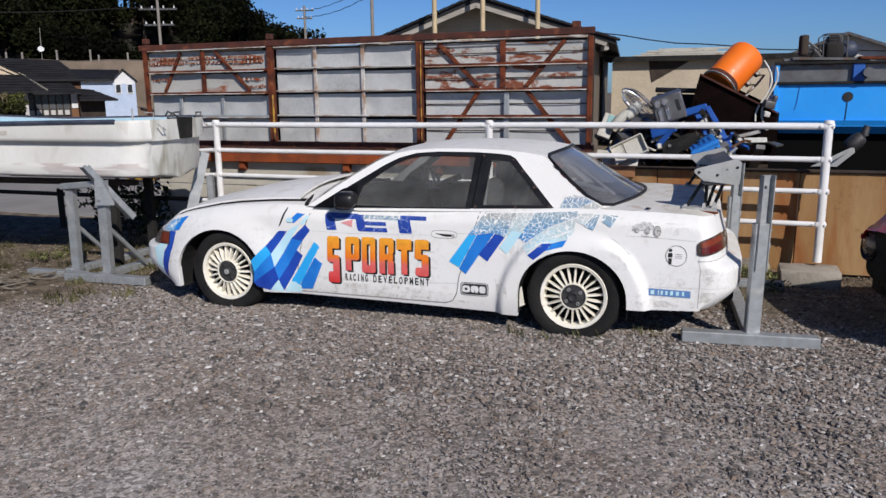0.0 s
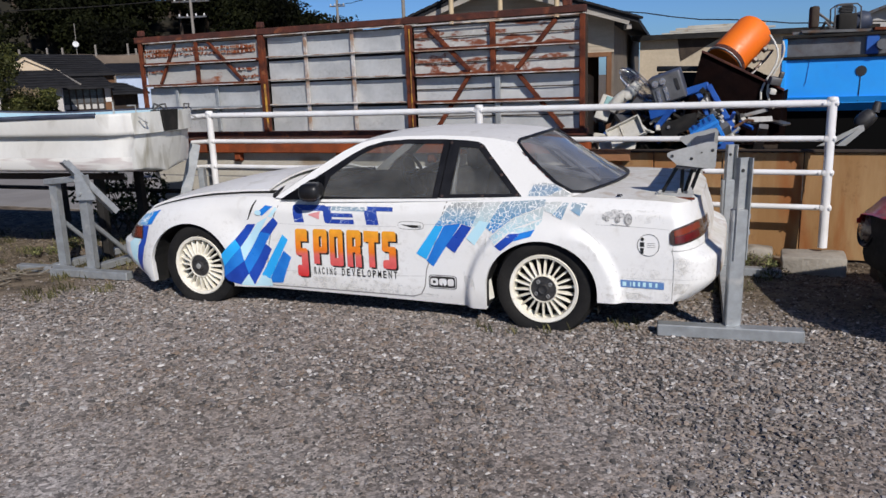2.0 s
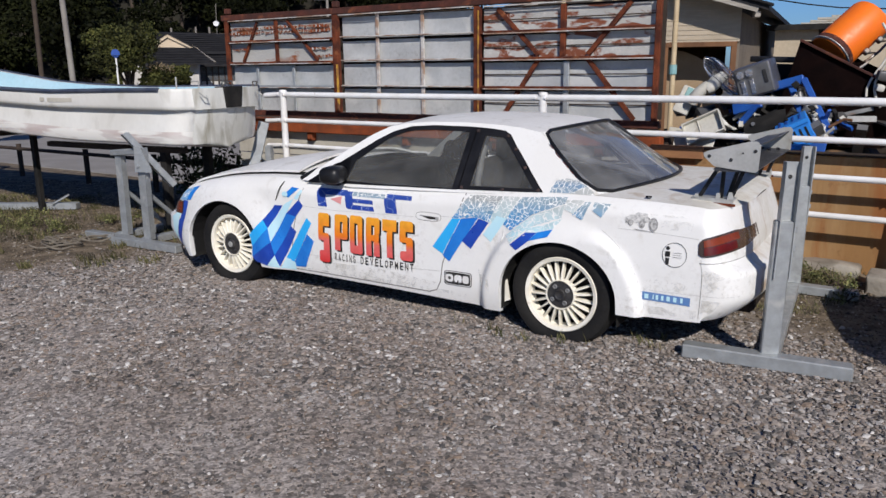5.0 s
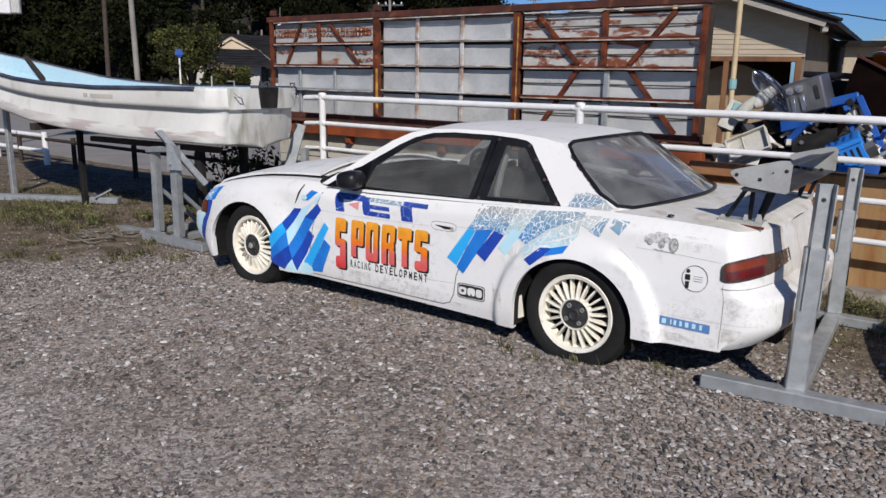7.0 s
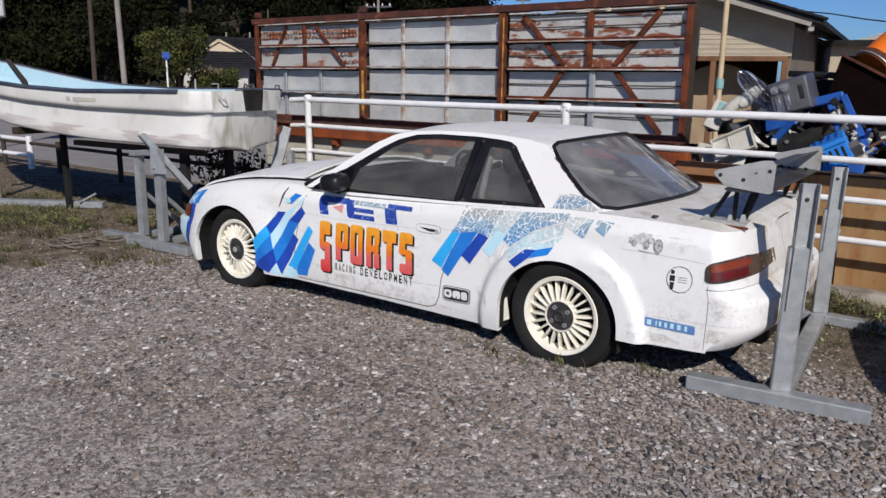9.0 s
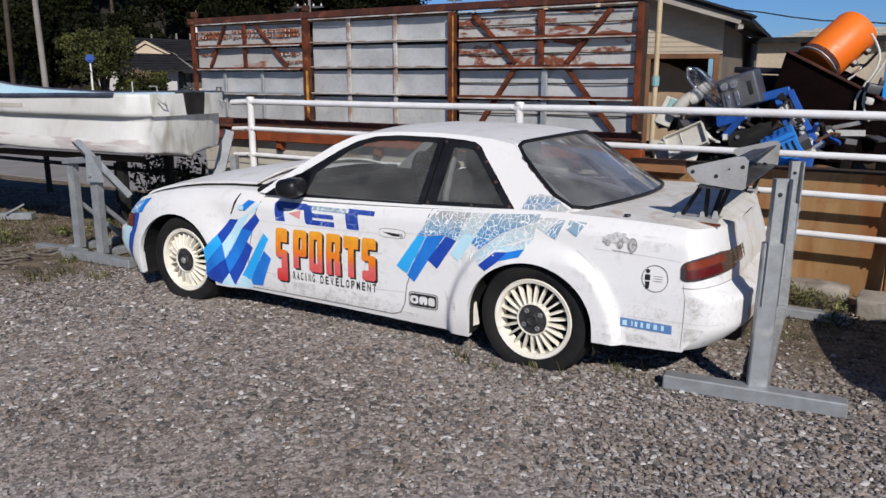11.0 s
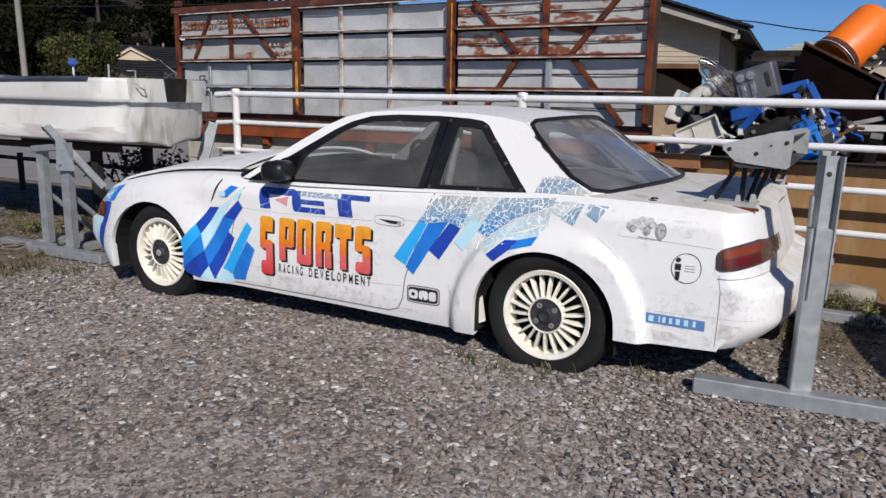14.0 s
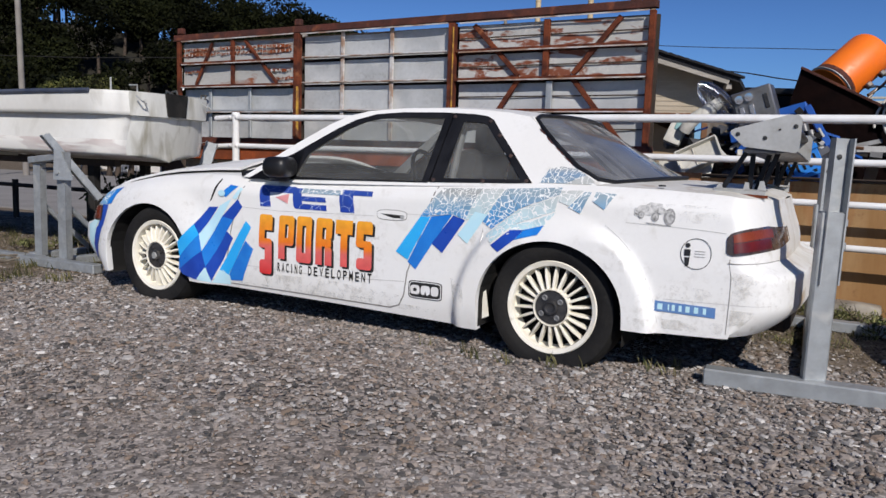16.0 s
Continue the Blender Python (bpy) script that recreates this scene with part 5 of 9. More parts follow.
bm = plane_of_wing([(-1.958, .956), (-1.975, .968), (-2.06, .966), (-2.160, .960), (-2.160, .953), (-2.06, .947), (-1.975, .947), (-1.958, .956)])
wing = part("rear_wing", bm, M_BLADE, car, "dark grey rear wing blade", smooth=True)
bm = plane_of_wing([(-2.01, 1.034), (-2.03, 1.045), (-2.08, 1.052), (-2.15, 1.074), (-2.15, 1.066), (-2.08, 1.038), (-2.03, 1.027), (-2.01, 1.034)])
part("wing_flap", bm, M_BLADE, wing, "dark upper flap between the plates", smooth=True)
for side in (1, -1):
    bm = bmesh.new()
    prism(bm, [(-1.912, 1.034), (-1.914, 1.018), (-1.966, .970), (-2.155, .950), (-2.168, .960), (-2.172, 1.080), (-2.155, 1.098), (-2.12, 1.096), (-1.93, 1.044)], side * 0.683, side * 0.691)
    plate = part("end_plate", bm, M_GREY, wing, "grey end plate with screws")
    plate.location = (0, 0, 0) if side > 0 else (0.030, 0, -0.026)
    for x, z, r in ((-1.940, 1.020, .009), (-2.042, 1.006, .009), (-2.095, 1.04, .004), (-2.150, 1.052, .009)):
        bm = bmesh.new()
        lathe(bm, [(r, 0), (r * .75, 0.004), (0, 0.005)], 10, Matrix.Translation((x, side * 0.692, z)) @ Matrix.Rotation(radians(-90 * side), 4, "X"))
        part("screw", bm, M_INK, plate, "dark screw head")
    y = side * 0.565
    for a, b in (((-1.875, y, .79), (-1.964, y, .953)), ((-1.985, y, .79), (-1.990, y, .953)), ((-2.0, y - side * .10, .79), (-2.045, y - side * .10, .953)), ((-2.03, y, .79), (-2.085, y, .953))):
        bm = bmesh.new()
        beam(bm, a, b, 0.012, 0.020, 0.002)
        part("wing_strut", bm, M_BLACK, wing, "black wing strut")
    bm = bmesh.new()
    prism(bm, [(-1.85, .768), (-2.05, .762), (-2.052, .805), (-2.043, .835), (-2.028, .835), (-2.02, .797), (-1.99, .795), (-1.985, .828), (-1.97, .828), (-1.965, .795), (-1.885, .797), (-1.88, .818), (-1.866, .818), (-1.852, .79)], side * 0.598, side * 0.605)
    beam(bm, (-1.85, side * .555, .798), (-2.05, side * .555, .795), 0.10, 0.006)
    part("wing_foot", bm, M_GREY, wing, "bent metal wing foot")
    bm = bmesh.new()
    beam(bm, (-1.845, side * .607, .777), (-2.062, side * .607, .771), 0.010, 0.012)
    part("foot_rust", bm, M_RUST, wing, "rust bleeding from under the foot")



# wheels
def wheel(x, y, z, side, cap, turn=0.0):
    w = part("wheel", lathe(bmesh.new(), [(0.06, -0.06), (0.15, -0.05), (0.20, 0.02), (0.20, -0.08), (0.10, -0.10)], 32), M_MATT, car, "cream many-spoke wheel with a flat tyre")
    w.matrix_basis = pose(x, y, z, -90 * side, 0, 0)
    bm = bmesh.new()
    prof = [(0.196, 0.044), (0.214, 0.060), (0.255, 0.070), (0.282, 0.060), (0.298, 0.030), (0.303, -0.02), (0.303, -0.10), (0.294, -0.13), (0.262, -0.145), (0.222, -0.135), (0.196, -0.12)]
    lathe(bm, prof, 56, closed=True)
    inv = w.matrix_basis.to_3x3()
    for v in bm.verts:
        c = inv @ v.co
        low = z + c.z
        if low < 0.03:
            k = (0.03 - low)
            c.z = (0.006 + low * 0.10) - z if low < 0.012 else c.z
            c.y += side * min(0.02, 0.3 * k) * (1 if v.co.z > -0.04 else -1)
            v.co = inv.transposed() @ c
    part("tyre", bm, M_RUBBER, w, "flat black tyre, bulging on the ground", smooth=True)
    bm = bmesh.new()
    lathe(bm, [(0.184, 0.046), (0.187, 0.056), (0.205, 0.062), (0.211, 0.054), (0.213, -0.11), (0.204, -0.11), (0.202, 0.030), (0.184, 0.028)], 56, closed=True)
    part("rim", bm, M_RIM, w, "cream painted rim", smooth=True)
    bm = bmesh.new()
    lathe(bm, [(0.152, -0.062), (0.172, -0.030), (0.188, 0.026), (0.200, 0.026), (0.200, -0.07), (0.152, -0.07)], 48, closed=True)
    part("rim_barrel", bm, M_RIM, w, smooth=True)
    base = None
    for k in range(22):
        a = turn + k * 2 * math.pi / 22
        if base is None:
            bm = bmesh.new()
            vs = []
            for r, wd, z0, z1 in ((0.078, 0.0105, 0.026, 0.060), (0.135, 0.0115, 0.010, 0.050), (0.188, 0.0080, 0.000, 0.032)):
                vs.append([bm.verts.new(p) for p in ((r, -wd / 2 * 1.15, z0), (r, -wd / 2, z1 - .004), (r, -wd / 4, z1), (r, wd / 4, z1), (r, wd / 2, z1 - .004), (r, wd / 2 * 1.15, z0))])
            for p, q in zip(vs, vs[1:]):
                for i in range(6):
                    j = (i + 1) % 6
                    bm.faces.new((p[i], p[j], q[j], q[i]))
            bm.faces.new(vs[0])
            bm.faces.new(vs[-1][::-1])
            base = part("spoke", bm, M_RIM, w)
            base.matrix_basis = Matrix.Rotation(a, 4, "Z")
        else:
            share("spoke", base, Matrix.Rotation(a, 4, "Z"), w)
    bm = bmesh.new()
    lathe(bm, [(0.0, 0.048), (0.076, 0.048), (0.078, 0.062), (0.082, 0.063), (0.085, 0.058), (0.085, 0.02), (0.0, 0.02)], 40)
    part("spoke_ring", bm, M_RIM, w, "cream hub ring", smooth=True)
    bm = bmesh.new()
    lathe(bm, [(0.076, 0.049), (0.072, 0.058), (0.034, 0.060), (0.030, 0.070 if cap else 0.072), (0.024, 0.072), (0.020, 0.066 if not cap else 0.073), (0.0, 0.060 if not cap else 0.075)], 32)
    part("hub", bm, M_HUB, w, "dark hub cover", smooth=True)
    for k in range(4):
        a = k * math.pi / 2 + 0.6
        bm = bmesh.new()
        lathe(bm, [(0.013, 0.056), (0.013, 0.066), (0.009, 0.068), (0.008, 0.062), (0.0, 0.062)], 10, Matrix.Translation((0.052 * math.cos(a), 0.052 * math.sin(a), 0)))
        part("wheel_nut", bm, M_CAGE if not cap else M_HUB, w, "grimy wheel nut")
    if cap:
        bm = bmesh.new()
        lathe(bm, [(0.020, 0.0745), (0.018, 0.078), (0.0, 0.080)], 20)
        part("hub_badge", bm, M_GREY, w, "small silver centre badge", smooth=True)


wheel(1.2375, 0.765, 0.258, 1, True)
wheel(-1.2375, 0.765, 0.247, 1, False, 0.1)
wheel(1.2375, -0.765, 0.258, -1, True)
wheel(-1.2375, -0.765, 0.247, -1, False)


# ---- white pipe fence ----
fence = thing("fence", "white painted steel pipe fence with four rails", "fence", FEN, kind="structure")
for s, z0 in ((-2.98, 0.0), (0.0, 0.0), (2.82, 0.09)):
    bm = bmesh.new()
    tube(bm, [(s, 0, z0), (s, 0, 1.225)], 0.034, 16)
    lathe(bm, [(0.040, 1.218), (0.040, 1.235), (0.034, 1.246), (0.0, 1.25)], 16, Matrix.Translation((s, 0, 0)))
    post = part("post", bm, M_FENCE, fence, smooth=True)
    for z in (1.20, 0.935, 0.675, 0.405):
        bm = bmesh.new()
        box(bm, (s, -0.006, z), (0.088, 0.052, 0.050), 0.016, segs=2)
        for dx in (-0.058, 0.030):
            lathe(bm, [(0.010, 0), (0.010, 0.012), (0, 0.014)], 8, Matrix.Translation((s + dx, -0.026, z)) @ Matrix.Rotation(radians(90), 4, "X"))
        part("clamp", bm, M_FENCE, post, smooth=True)
for z, r in ((1.20, 0.028), (0.935, 0.023), (0.675, 0.022), (0.405, 0.022)):
    bm = bmesh.new()
    pts = [(-3.24, 0, z - 0.012)] + [(s, 0, z - 0.004 * math.sin((s + 3) * 1.1)) for s in np.linspace(-2.98, 2.82, 9)]
    tube(bm, pts, r, 14)
    part("rail", bm, M_FENCE, fence, smooth=True)

bm = bmesh.new()
box(bm, (2.755, -0.09, -0.02), (0.45, 0.31, 0.16), 0.014, segs=2)
bmesh.ops.subdivide_edges(bm, edges=[e for e in bm.edges if e.calc_length() > 0.1], cuts=5)
for v in bm.verts:
    v.co += Vector((0.012 * noise.noise(v.co * 9), 0.012 * noise.noise(v.co * 9 + Vector((5, 0, 0))), 0.008 * noise.noise(v.co * 7)))
foot = tagged(part("fence_footing", bm, M_CONC, None, smooth=True), "chipped concrete footing under the fence post", "footing", kind="structure")
foot.matrix_basis = FEN

# ---- rust-streaked board wall of the scrap bin ----
wall = thing("wall_bin", "rust-streaked tan steel board wall of a scrap bin", "wall", FEN, kind="structure")
edges = [0.93, 1.50, 2.05, 2.66, 3.45, 4.25, 5.1]
for i, (a, b) in enumerate(zip(edges, edges[1:])):
    bm = bmesh.new()
    box(bm, ((a + b) / 2, 0.25 + (0.012 if i % 2 else 0.0), 0.375), (b - a - 0.008, 0.03, 0.87), 0.004)
    for v in bm.verts:
        v.co.y -= 0.085 * v.co.z
    part("board", bm, M_BOARD, wall)
bm = bmesh.new()
beam(bm, (0.93, 0.18, 0.825), (5.1, 0.18, 0.825), 0.06, 0.022, 0.004)
part("cap_rail", bm, M_DIRT, wall, "thin weathered cap rail")
bm = bmesh.new()
box(bm, (3.0, 2.9, 0.6), (4.2, 0.05, 1.25))
box(bm, (0.95, 1.6, 0.45), (0.04, 2.5, 0.85))
box(bm, (5.1, 1.6, 0.45), (0.04, 2.5, 0.85))
part("bin_side", bm, M_DIRT, wall, "rusty bin sides")
bm = bmesh.new()
box(bm, (1.10, 0.140, 0.79), (0.42, 0.05, 0.10), 0.006)
part("plank", bm, material("split_timber", (0.34, 0.17, 0.07), (0.25, 0.11, 0.05), 5, 0.8, stretch=(0.4, 2, 2), fine=40), wall, "brown timber offcut")


bm = bmesh.new()
box(bm, (1.72, 0.13, 0.01), (1.50, 0.20, 0.08), 0.02, segs=2)
bmesh.ops.subdivide_edges(bm, edges=[e for e in bm.edges if e.calc_length() > 0.3], cuts=14)
for v in bm.verts:
    v.co += Vector((0.0, 0.03 * noise.noise(v.co * 4), 0.03 * noise.noise(v.co * 5 + Vector((3, 0, 0)))))
kerb = tagged(part("kerb", bm, M_CONC, None, smooth=True), "crumbling concrete kerb at the foot of the bin wall", "kerb", kind="structure")
kerb.matrix_basis = FEN

# ---- rusty cargo cage on its frame behind the fence ----
M_RUST_D = material("dark_scaled_rust", (0.100, 0.026, 0.015), (0.048, 0.015, 0.010), 6, 0.9, fine=60, bump=0.5, speck=0.4, stain=(0.22, 0.065, 0.025), stain_at=0.64, stain_scale=7)
M_EDGE = material("worn_zinc_and_highlight", (0.60, 0.58, 0.55), (0.34, 0.22, 0.15), 6, 0.6, metal=0.2, fine=40, contrast=0.08)
rack = thing("cargo_cage", "rusty steel cargo cage with zinc sheet panels", "cage", FEN @ Matrix.Translation((0, 0.25, 0)))


def steel(name, p, q, w, h, mt, parent, bevel=0.004):
    bm = bmesh.new()
    beam(bm, p, q, w, h, bevel)
    return part(name, bm, mt, parent)


S0, S1 = -4.05, 0.92
steel("top_beam", (S0 - 0.03, 0, 2.015), (S1 - 0.015, 0, 2.03), 0.07, 0.06, M_RUST_D, rack)
steel("bottom_beam", (S0, 0, 0.985), (S1, 0, 0.985), 0.09, 0.06, M_RUST_D, rack)
for s, w, mt in ((S0 + 0.03, 0.036, M_RUST), (-2.43, 0.060, M_RUST), (-0.77, 0.060, M_RUST), (S1 - 0.045, 0.042, M_RUST)):
    steel("corner_post", (s, -0.012, 1.0), (s, -0.012, 1.985), w, 0.06 if abs(s) < 3 and s < 0 else 0.045, mt, rack)
steel("worn_strip", (-2.40, -0.048, 1.03), (-2.40, -0.048, 1.50), 0.035, 0.006, M_YELLOW, rack)
steel("worn_strip", (-0.745, -0.048, 1.02), (-0.745, -0.048, 1.95), 0.022, 0.006, M_YELLOW, rack)
for s in (S0 + 0.05, -2.43, 0.74):
    bm = bmesh.new()
    box(bm, (s, 0.0, 2.085), (0.075, 0.05, 0.06), 0.008)
    part("lug", bm, M_RUST_D, rack, "rusty stake pocket")


def bay(a, b, levels, mt, cols, back=0.046, name="panel"):
    """Sheets between two posts: levels in z, cols splits along s."""
    for z0, z1 in zip(levels, levels[1:]):
        for c0, c1 in zip(cols, cols[1:]):
            bm = bmesh.new()
            nx = 8
            lean = random.uniform(-0.010, 0.010)
            bow = random.uniform(0.004, 0.014)
            slit = c0 == -1.39 and z1 == 1.755
            drop = random.uniform(0.014, 0.030)
            rows = []
            for j in range(5):
                z = z0 - 0.004 + (z1 - z0 - drop - (0.012 if slit else 0.0)) * j / 4
                rows.append([(c0 + (c1 - c0) * i / nx, back + lean * (j / 4 - 0.5) + bow * math.sin(math.pi * i / nx) * math.sin(math.pi * j / 4) + 0.004 * noise.noise(Vector((i * 0.9 + c0 * 7, j * 0.8, z0 * 9))), z) for i in range(nx + 1)])
            sheet(bm, rows)
            g = bmesh.ops.extrude_face_region(bm, geom=list(bm.faces))
            for v in g["geom"]:
                if isinstance(v, bmesh.types.BMVert):
                    v.co.y += 0.004
            part(name, bm, mt, rack, "", smooth=True)


LV = (1.02, 1.275, 1.525, 1.755, 1.985)
bay(S0, -2.46, LV[:3], M_PANEL, (-4.0, -3.60, -3.06, -2.47))
bay(S0, -2.46, LV[2:], M_PANEL_W, (-4.0, -3.27, -2.47), 0.030)
bay(-2.38, -0.80, LV, M_PANEL, (-2.39, -1.925, -1.39, -0.81))
bay(-0.74, 0.86, LV[2:], M_PANEL_R, (-0.73, 0.06, 0.86), 0.030)
bay(-0.74, 0.86, LV[:3], M_PANEL, (-0.73, 0.09, 0.86))
# dark sheet added behind, so the slot above each panel looks shaded
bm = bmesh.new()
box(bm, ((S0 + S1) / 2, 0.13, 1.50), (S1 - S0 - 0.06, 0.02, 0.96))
part("inner_lining", bm, M_DIRT, rack, "dark backing added for the shade above each sheet")
bm = bmesh.new()
for z0, z1 in zip(LV, LV[1:]):
    for a, b in ((-0.72, 0.86),):
        zm = (z0 + z1) / 2 - 0.01
        y = 0.036 if z1 < 1.6 else 0.020
        beam(bm, (a, y, zm), (b, y, zm), 0.004, 0.010)
part("slat_joint", bm, M_DIRT, rack, "dark joints between the boards")
for z in LV[1:-1]:
    steel("cross_rail", (S0 + 0.05, -0.002, z), (-2.47, -0.002, z), 0.066, 0.026, M_RUST if z > 1.3 else M_ZINC, rack)
    steel("cross_rail", (-2.38, 0.006, z + 0.012), (-0.81, 0.006, z + 0.006), 0.052, 0.013, M_EDGE, rack)
    steel("cross_rail", (-0.73, -0.002, z), (0.87, -0.002, z), 0.066, 0.028, M_RUST, rack)
    # pale strips paint the bright highlights along the rails
    for a, b in ((S0 + 0.08, -2.50), (-0.70, 0.85)):
        steel("light_edge", (a, -0.036, z - 0.010), (b, -0.036, z - 0.010), 0.004, 0.010, M_EDGE, rack, 0.0)
# and the one along the top beam's lower edge, painted likewise
for a, b in ((S0 + 0.08, -2.47), (-2.38, -0.81), (-0.70, 0.85)):
    steel("light_edge", (a, -0.030, 1.978), (b, -0.030, 1.986), 0.006, 0.010, M_EDGE, rack, 0.0)
for s in (-1.925, -1.39):
    steel("stud", (s, 0.014, 1.02), (s, 0.014, 1.985), 0.016, 0.04, M_EDGE, rack)
for s in (-3.60, -3.06):
    steel("stud", (s, 0.014, 1.02), (s, 0.014, 1.50), 0.018, 0.04, M_ZINC, rack)
steel("stud", (-3.27, -0.004, 1.54), (-3.27, -0.004, 1.97), 0.020, 0.05, M_RUST, rack)
steel("stud", (0.06, -0.004, 1.54), (0.06, -0.004, 1.97), 0.034, 0.05, M_RUST, rack)
steel("stud", (0.095, 0.006, 1.02), (0.095, 0.006, 1.50), 0.028, 0.05, M_ZINC, rack)
for p, q in (((-.58, 1.96), (-.17, 1.55)), ((-.17, 1.52), (-.52, 1.02)), ((.64, 1.96), (.28, 1.55)), ((.28, 1.52), (.70, 1.02)), ((-3.56, 1.96), (-3.80, 1.54)), ((-3.12, 1.96), (-2.70, 1.54))):
    steel("brace", (p[0], 0.006, p[1]), (q[0], 0.006, q[1]), 0.024, 0.040 if p[0] > -1 else 0.030, M_RUST, rack)
# rows of rust between flakes of old paint on two sheets
bm = bmesh.new()
pale = bmesh.new()
rs = random.Random(41)


def blot(bm, s, z, w, h, y):
    vs = [bm.verts.new((s + w * math.cos(t) * rs.uniform(.65, 1), y, z + h * math.sin(t) * rs.uniform(.65, 1))) for t in np.linspace(0, 5.4, 7)]
    bm.faces.new(vs)


for z, s0, s1 in ((1.893, -3.98, -2.50), (1.845, -3.98, -2.50), (1.672, -3.95, -3.70), (1.665, -2.80, -2.50), (1.585, -2.74, -2.50)):
    for k in range(int((s1 - s0) / 0.026)):
        s = s0 + k * 0.026
        blot(bm, s + rs.uniform(-.008, .008), z + rs.uniform(-.008, .008), rs.uniform(.012, .022), rs.uniform(.010, .022), 0.017)
    for k in range(int((s1 - s0) / 0.052)):
        s = s0 + 0.02 + k * 0.052
        if rs.random() < 0.85:
            blot(pale, s + rs.uniform(-.008, .008), z + rs.uniform(-.006, .006), rs.uniform(.008, .016), rs.uniform(.010, .024), 0.0145)
tagged(part("rust_scale", bm, M_RUST_R, rack), "rows of flaking rust scale", kind="stuff")
tagged(part("paint_flakes", pale, M_EDGE, rack), "pale flakes of old paint", kind="stuff")
# frame and cream tank wall that carry the cage
base = thing("cage_base", "red oxide steel frame over stained cream sheeting", "frame", FEN @ Matrix.Translation((0, 0.25, 0)))
steel("frame_beam", (S0 - 0.1, 0.03, 0.86), (S1 + 0.02, 0.03, 0.86), 0.10, 0.14, M_RUST_R, base, 0.008)
steel("frame_lip", (S0 - 0.1, -0.03, 0.935), (S1 + 0.02, -0.03, 0.935), 0.06, 0.025, M_RUST_D, base)
for s in (-2.88, -1.62, -0.6, 0.4, 0.86):
    steel("leg", (s, 0.19, 0.0), (s, 0.19, 0.80), 0.09, 0.08, M_RUST, base, 0.006)
    steel("stub", (s, 0.05, 0.70), (s, 0.05, 0.80), 0.08, 0.07, M_RUST_R if s < -1 else M_RUST, base, 0.006)
bm = bmesh.new()
for k, (z0, z1) in enumerate(((0.0, 0.30), (0.31, 0.52), (0.53, 0.79))):
    box(bm, ((S0 + S1) / 2, 0.115 - 0.010 * k, (z0 + z1) / 2), (S1 - S0, 0.02, z1 - z0), 0.004)
part("sheeting", bm, M_CREAM, base, "stained cream sheeting")

# ---- dark pipe rail beyond the boat ----
dark_rail = thing("pipe_rail", "dark grey pipe rail on low posts", "railing", FEN, kind="structure")
for z in (0.40,):
    bm = bmesh.new()
    tube(bm, [(-3.3, 0.0, z), (-6.0, 0.0, z - 0.005), (-12.0, 0.0, z - 0.01)], 0.024, 10)
    part("rail", bm, M_DIRT, dark_rail, smooth=True)
for s in (-4.0, -5.2, -6.6, -8.2, -9.9):
    bm = bmesh.new()
    tube(bm, [(s, 0.0, 0), (s, 0.0, 0.46)], 0.035, 10)
    part("post", bm, M_DIRT, dark_rail, smooth=True)

# ---- galvanised stand at the tail ----
def zinc_bar(name, p, q, w, h, parent, up=(0, 0, 1)):
    bm = bmesh.new()
    beam(bm, p, q, w, h, 0.006, up)
    return part(name, bm, M_ZINC, parent)


def channel(name, p, q, w, d, parent, face):
    """An open U section from p to q; face is the way its back looks."""
    p, q, face = Vector(p), Vector(q), Vector(face).normalized()
    ax = (q - p).normalized()
    sd = ax.cross(face).normalized()
    bm = bmesh.new()
    beam(bm, p, q, 0.006, w, 0.0, sd)
    for k in (-1, 1):
        o = sd * k * (w / 2 - 0.003) - face * d / 2
        beam(bm, p + o, q + o, d, 0.006, 0.0, sd)
    return part(name, bm, M_ZINC, parent)


stand = thing("support_stand", "galvanised steel support stand with two uprights", "stand")
zinc_bar("foot_beam", (1.435, 4.465, 0.035), (2.19, 4.285, 0.035), 0.085, 0.07, stand)
zinc_bar("foot_beam", (1.80, 5.93, 0.03), (2.58, 5.66, 0.03), 0.085, 0.06, stand)
zinc_bar("ground_beam", (1.845, 4.43, 0.032), (2.215, 5.80, 0.032), 0.085, 0.06, stand)
for (x, y), lean, top, zs in (((1.836, 4.40), 0.012, 0.730, 1.01), ((2.215, 5.80), 0.0, 0.70, 0.95)):
    zinc_bar("upright", (x, y, 0.06), (x + lean, y, top), 0.086, 0.052, stand, (0, 1, 0))
    slide = channel("sliding_post", (x + lean, y + 0.006, 0.45), (x + lean + 0.012, y + 0.006, zs), 0.076, 0.040, stand, (-0.2, 1, 0))
    bm = bmesh.new()
    lathe(bm, [(0.010, 0), (0.010, 0.004), (0, 0.005)], 12, Matrix.Translation((x + lean + 0.01, y + 0.003, zs - 0.07)) @ Matrix.Rotation(radians(90), 4, "X"))
    part("pin_hole", bm, M_INK, slide)
    for dz in (0.0, 0.09):
        bm = bmesh.new()
        box(bm, (x + lean + 0.050, y, top - 0.04 - dz), (0.02, 0.03, 0.03), 0.004)
        part("bolt", bm, M_ZINC, stand, "zinc bolt")

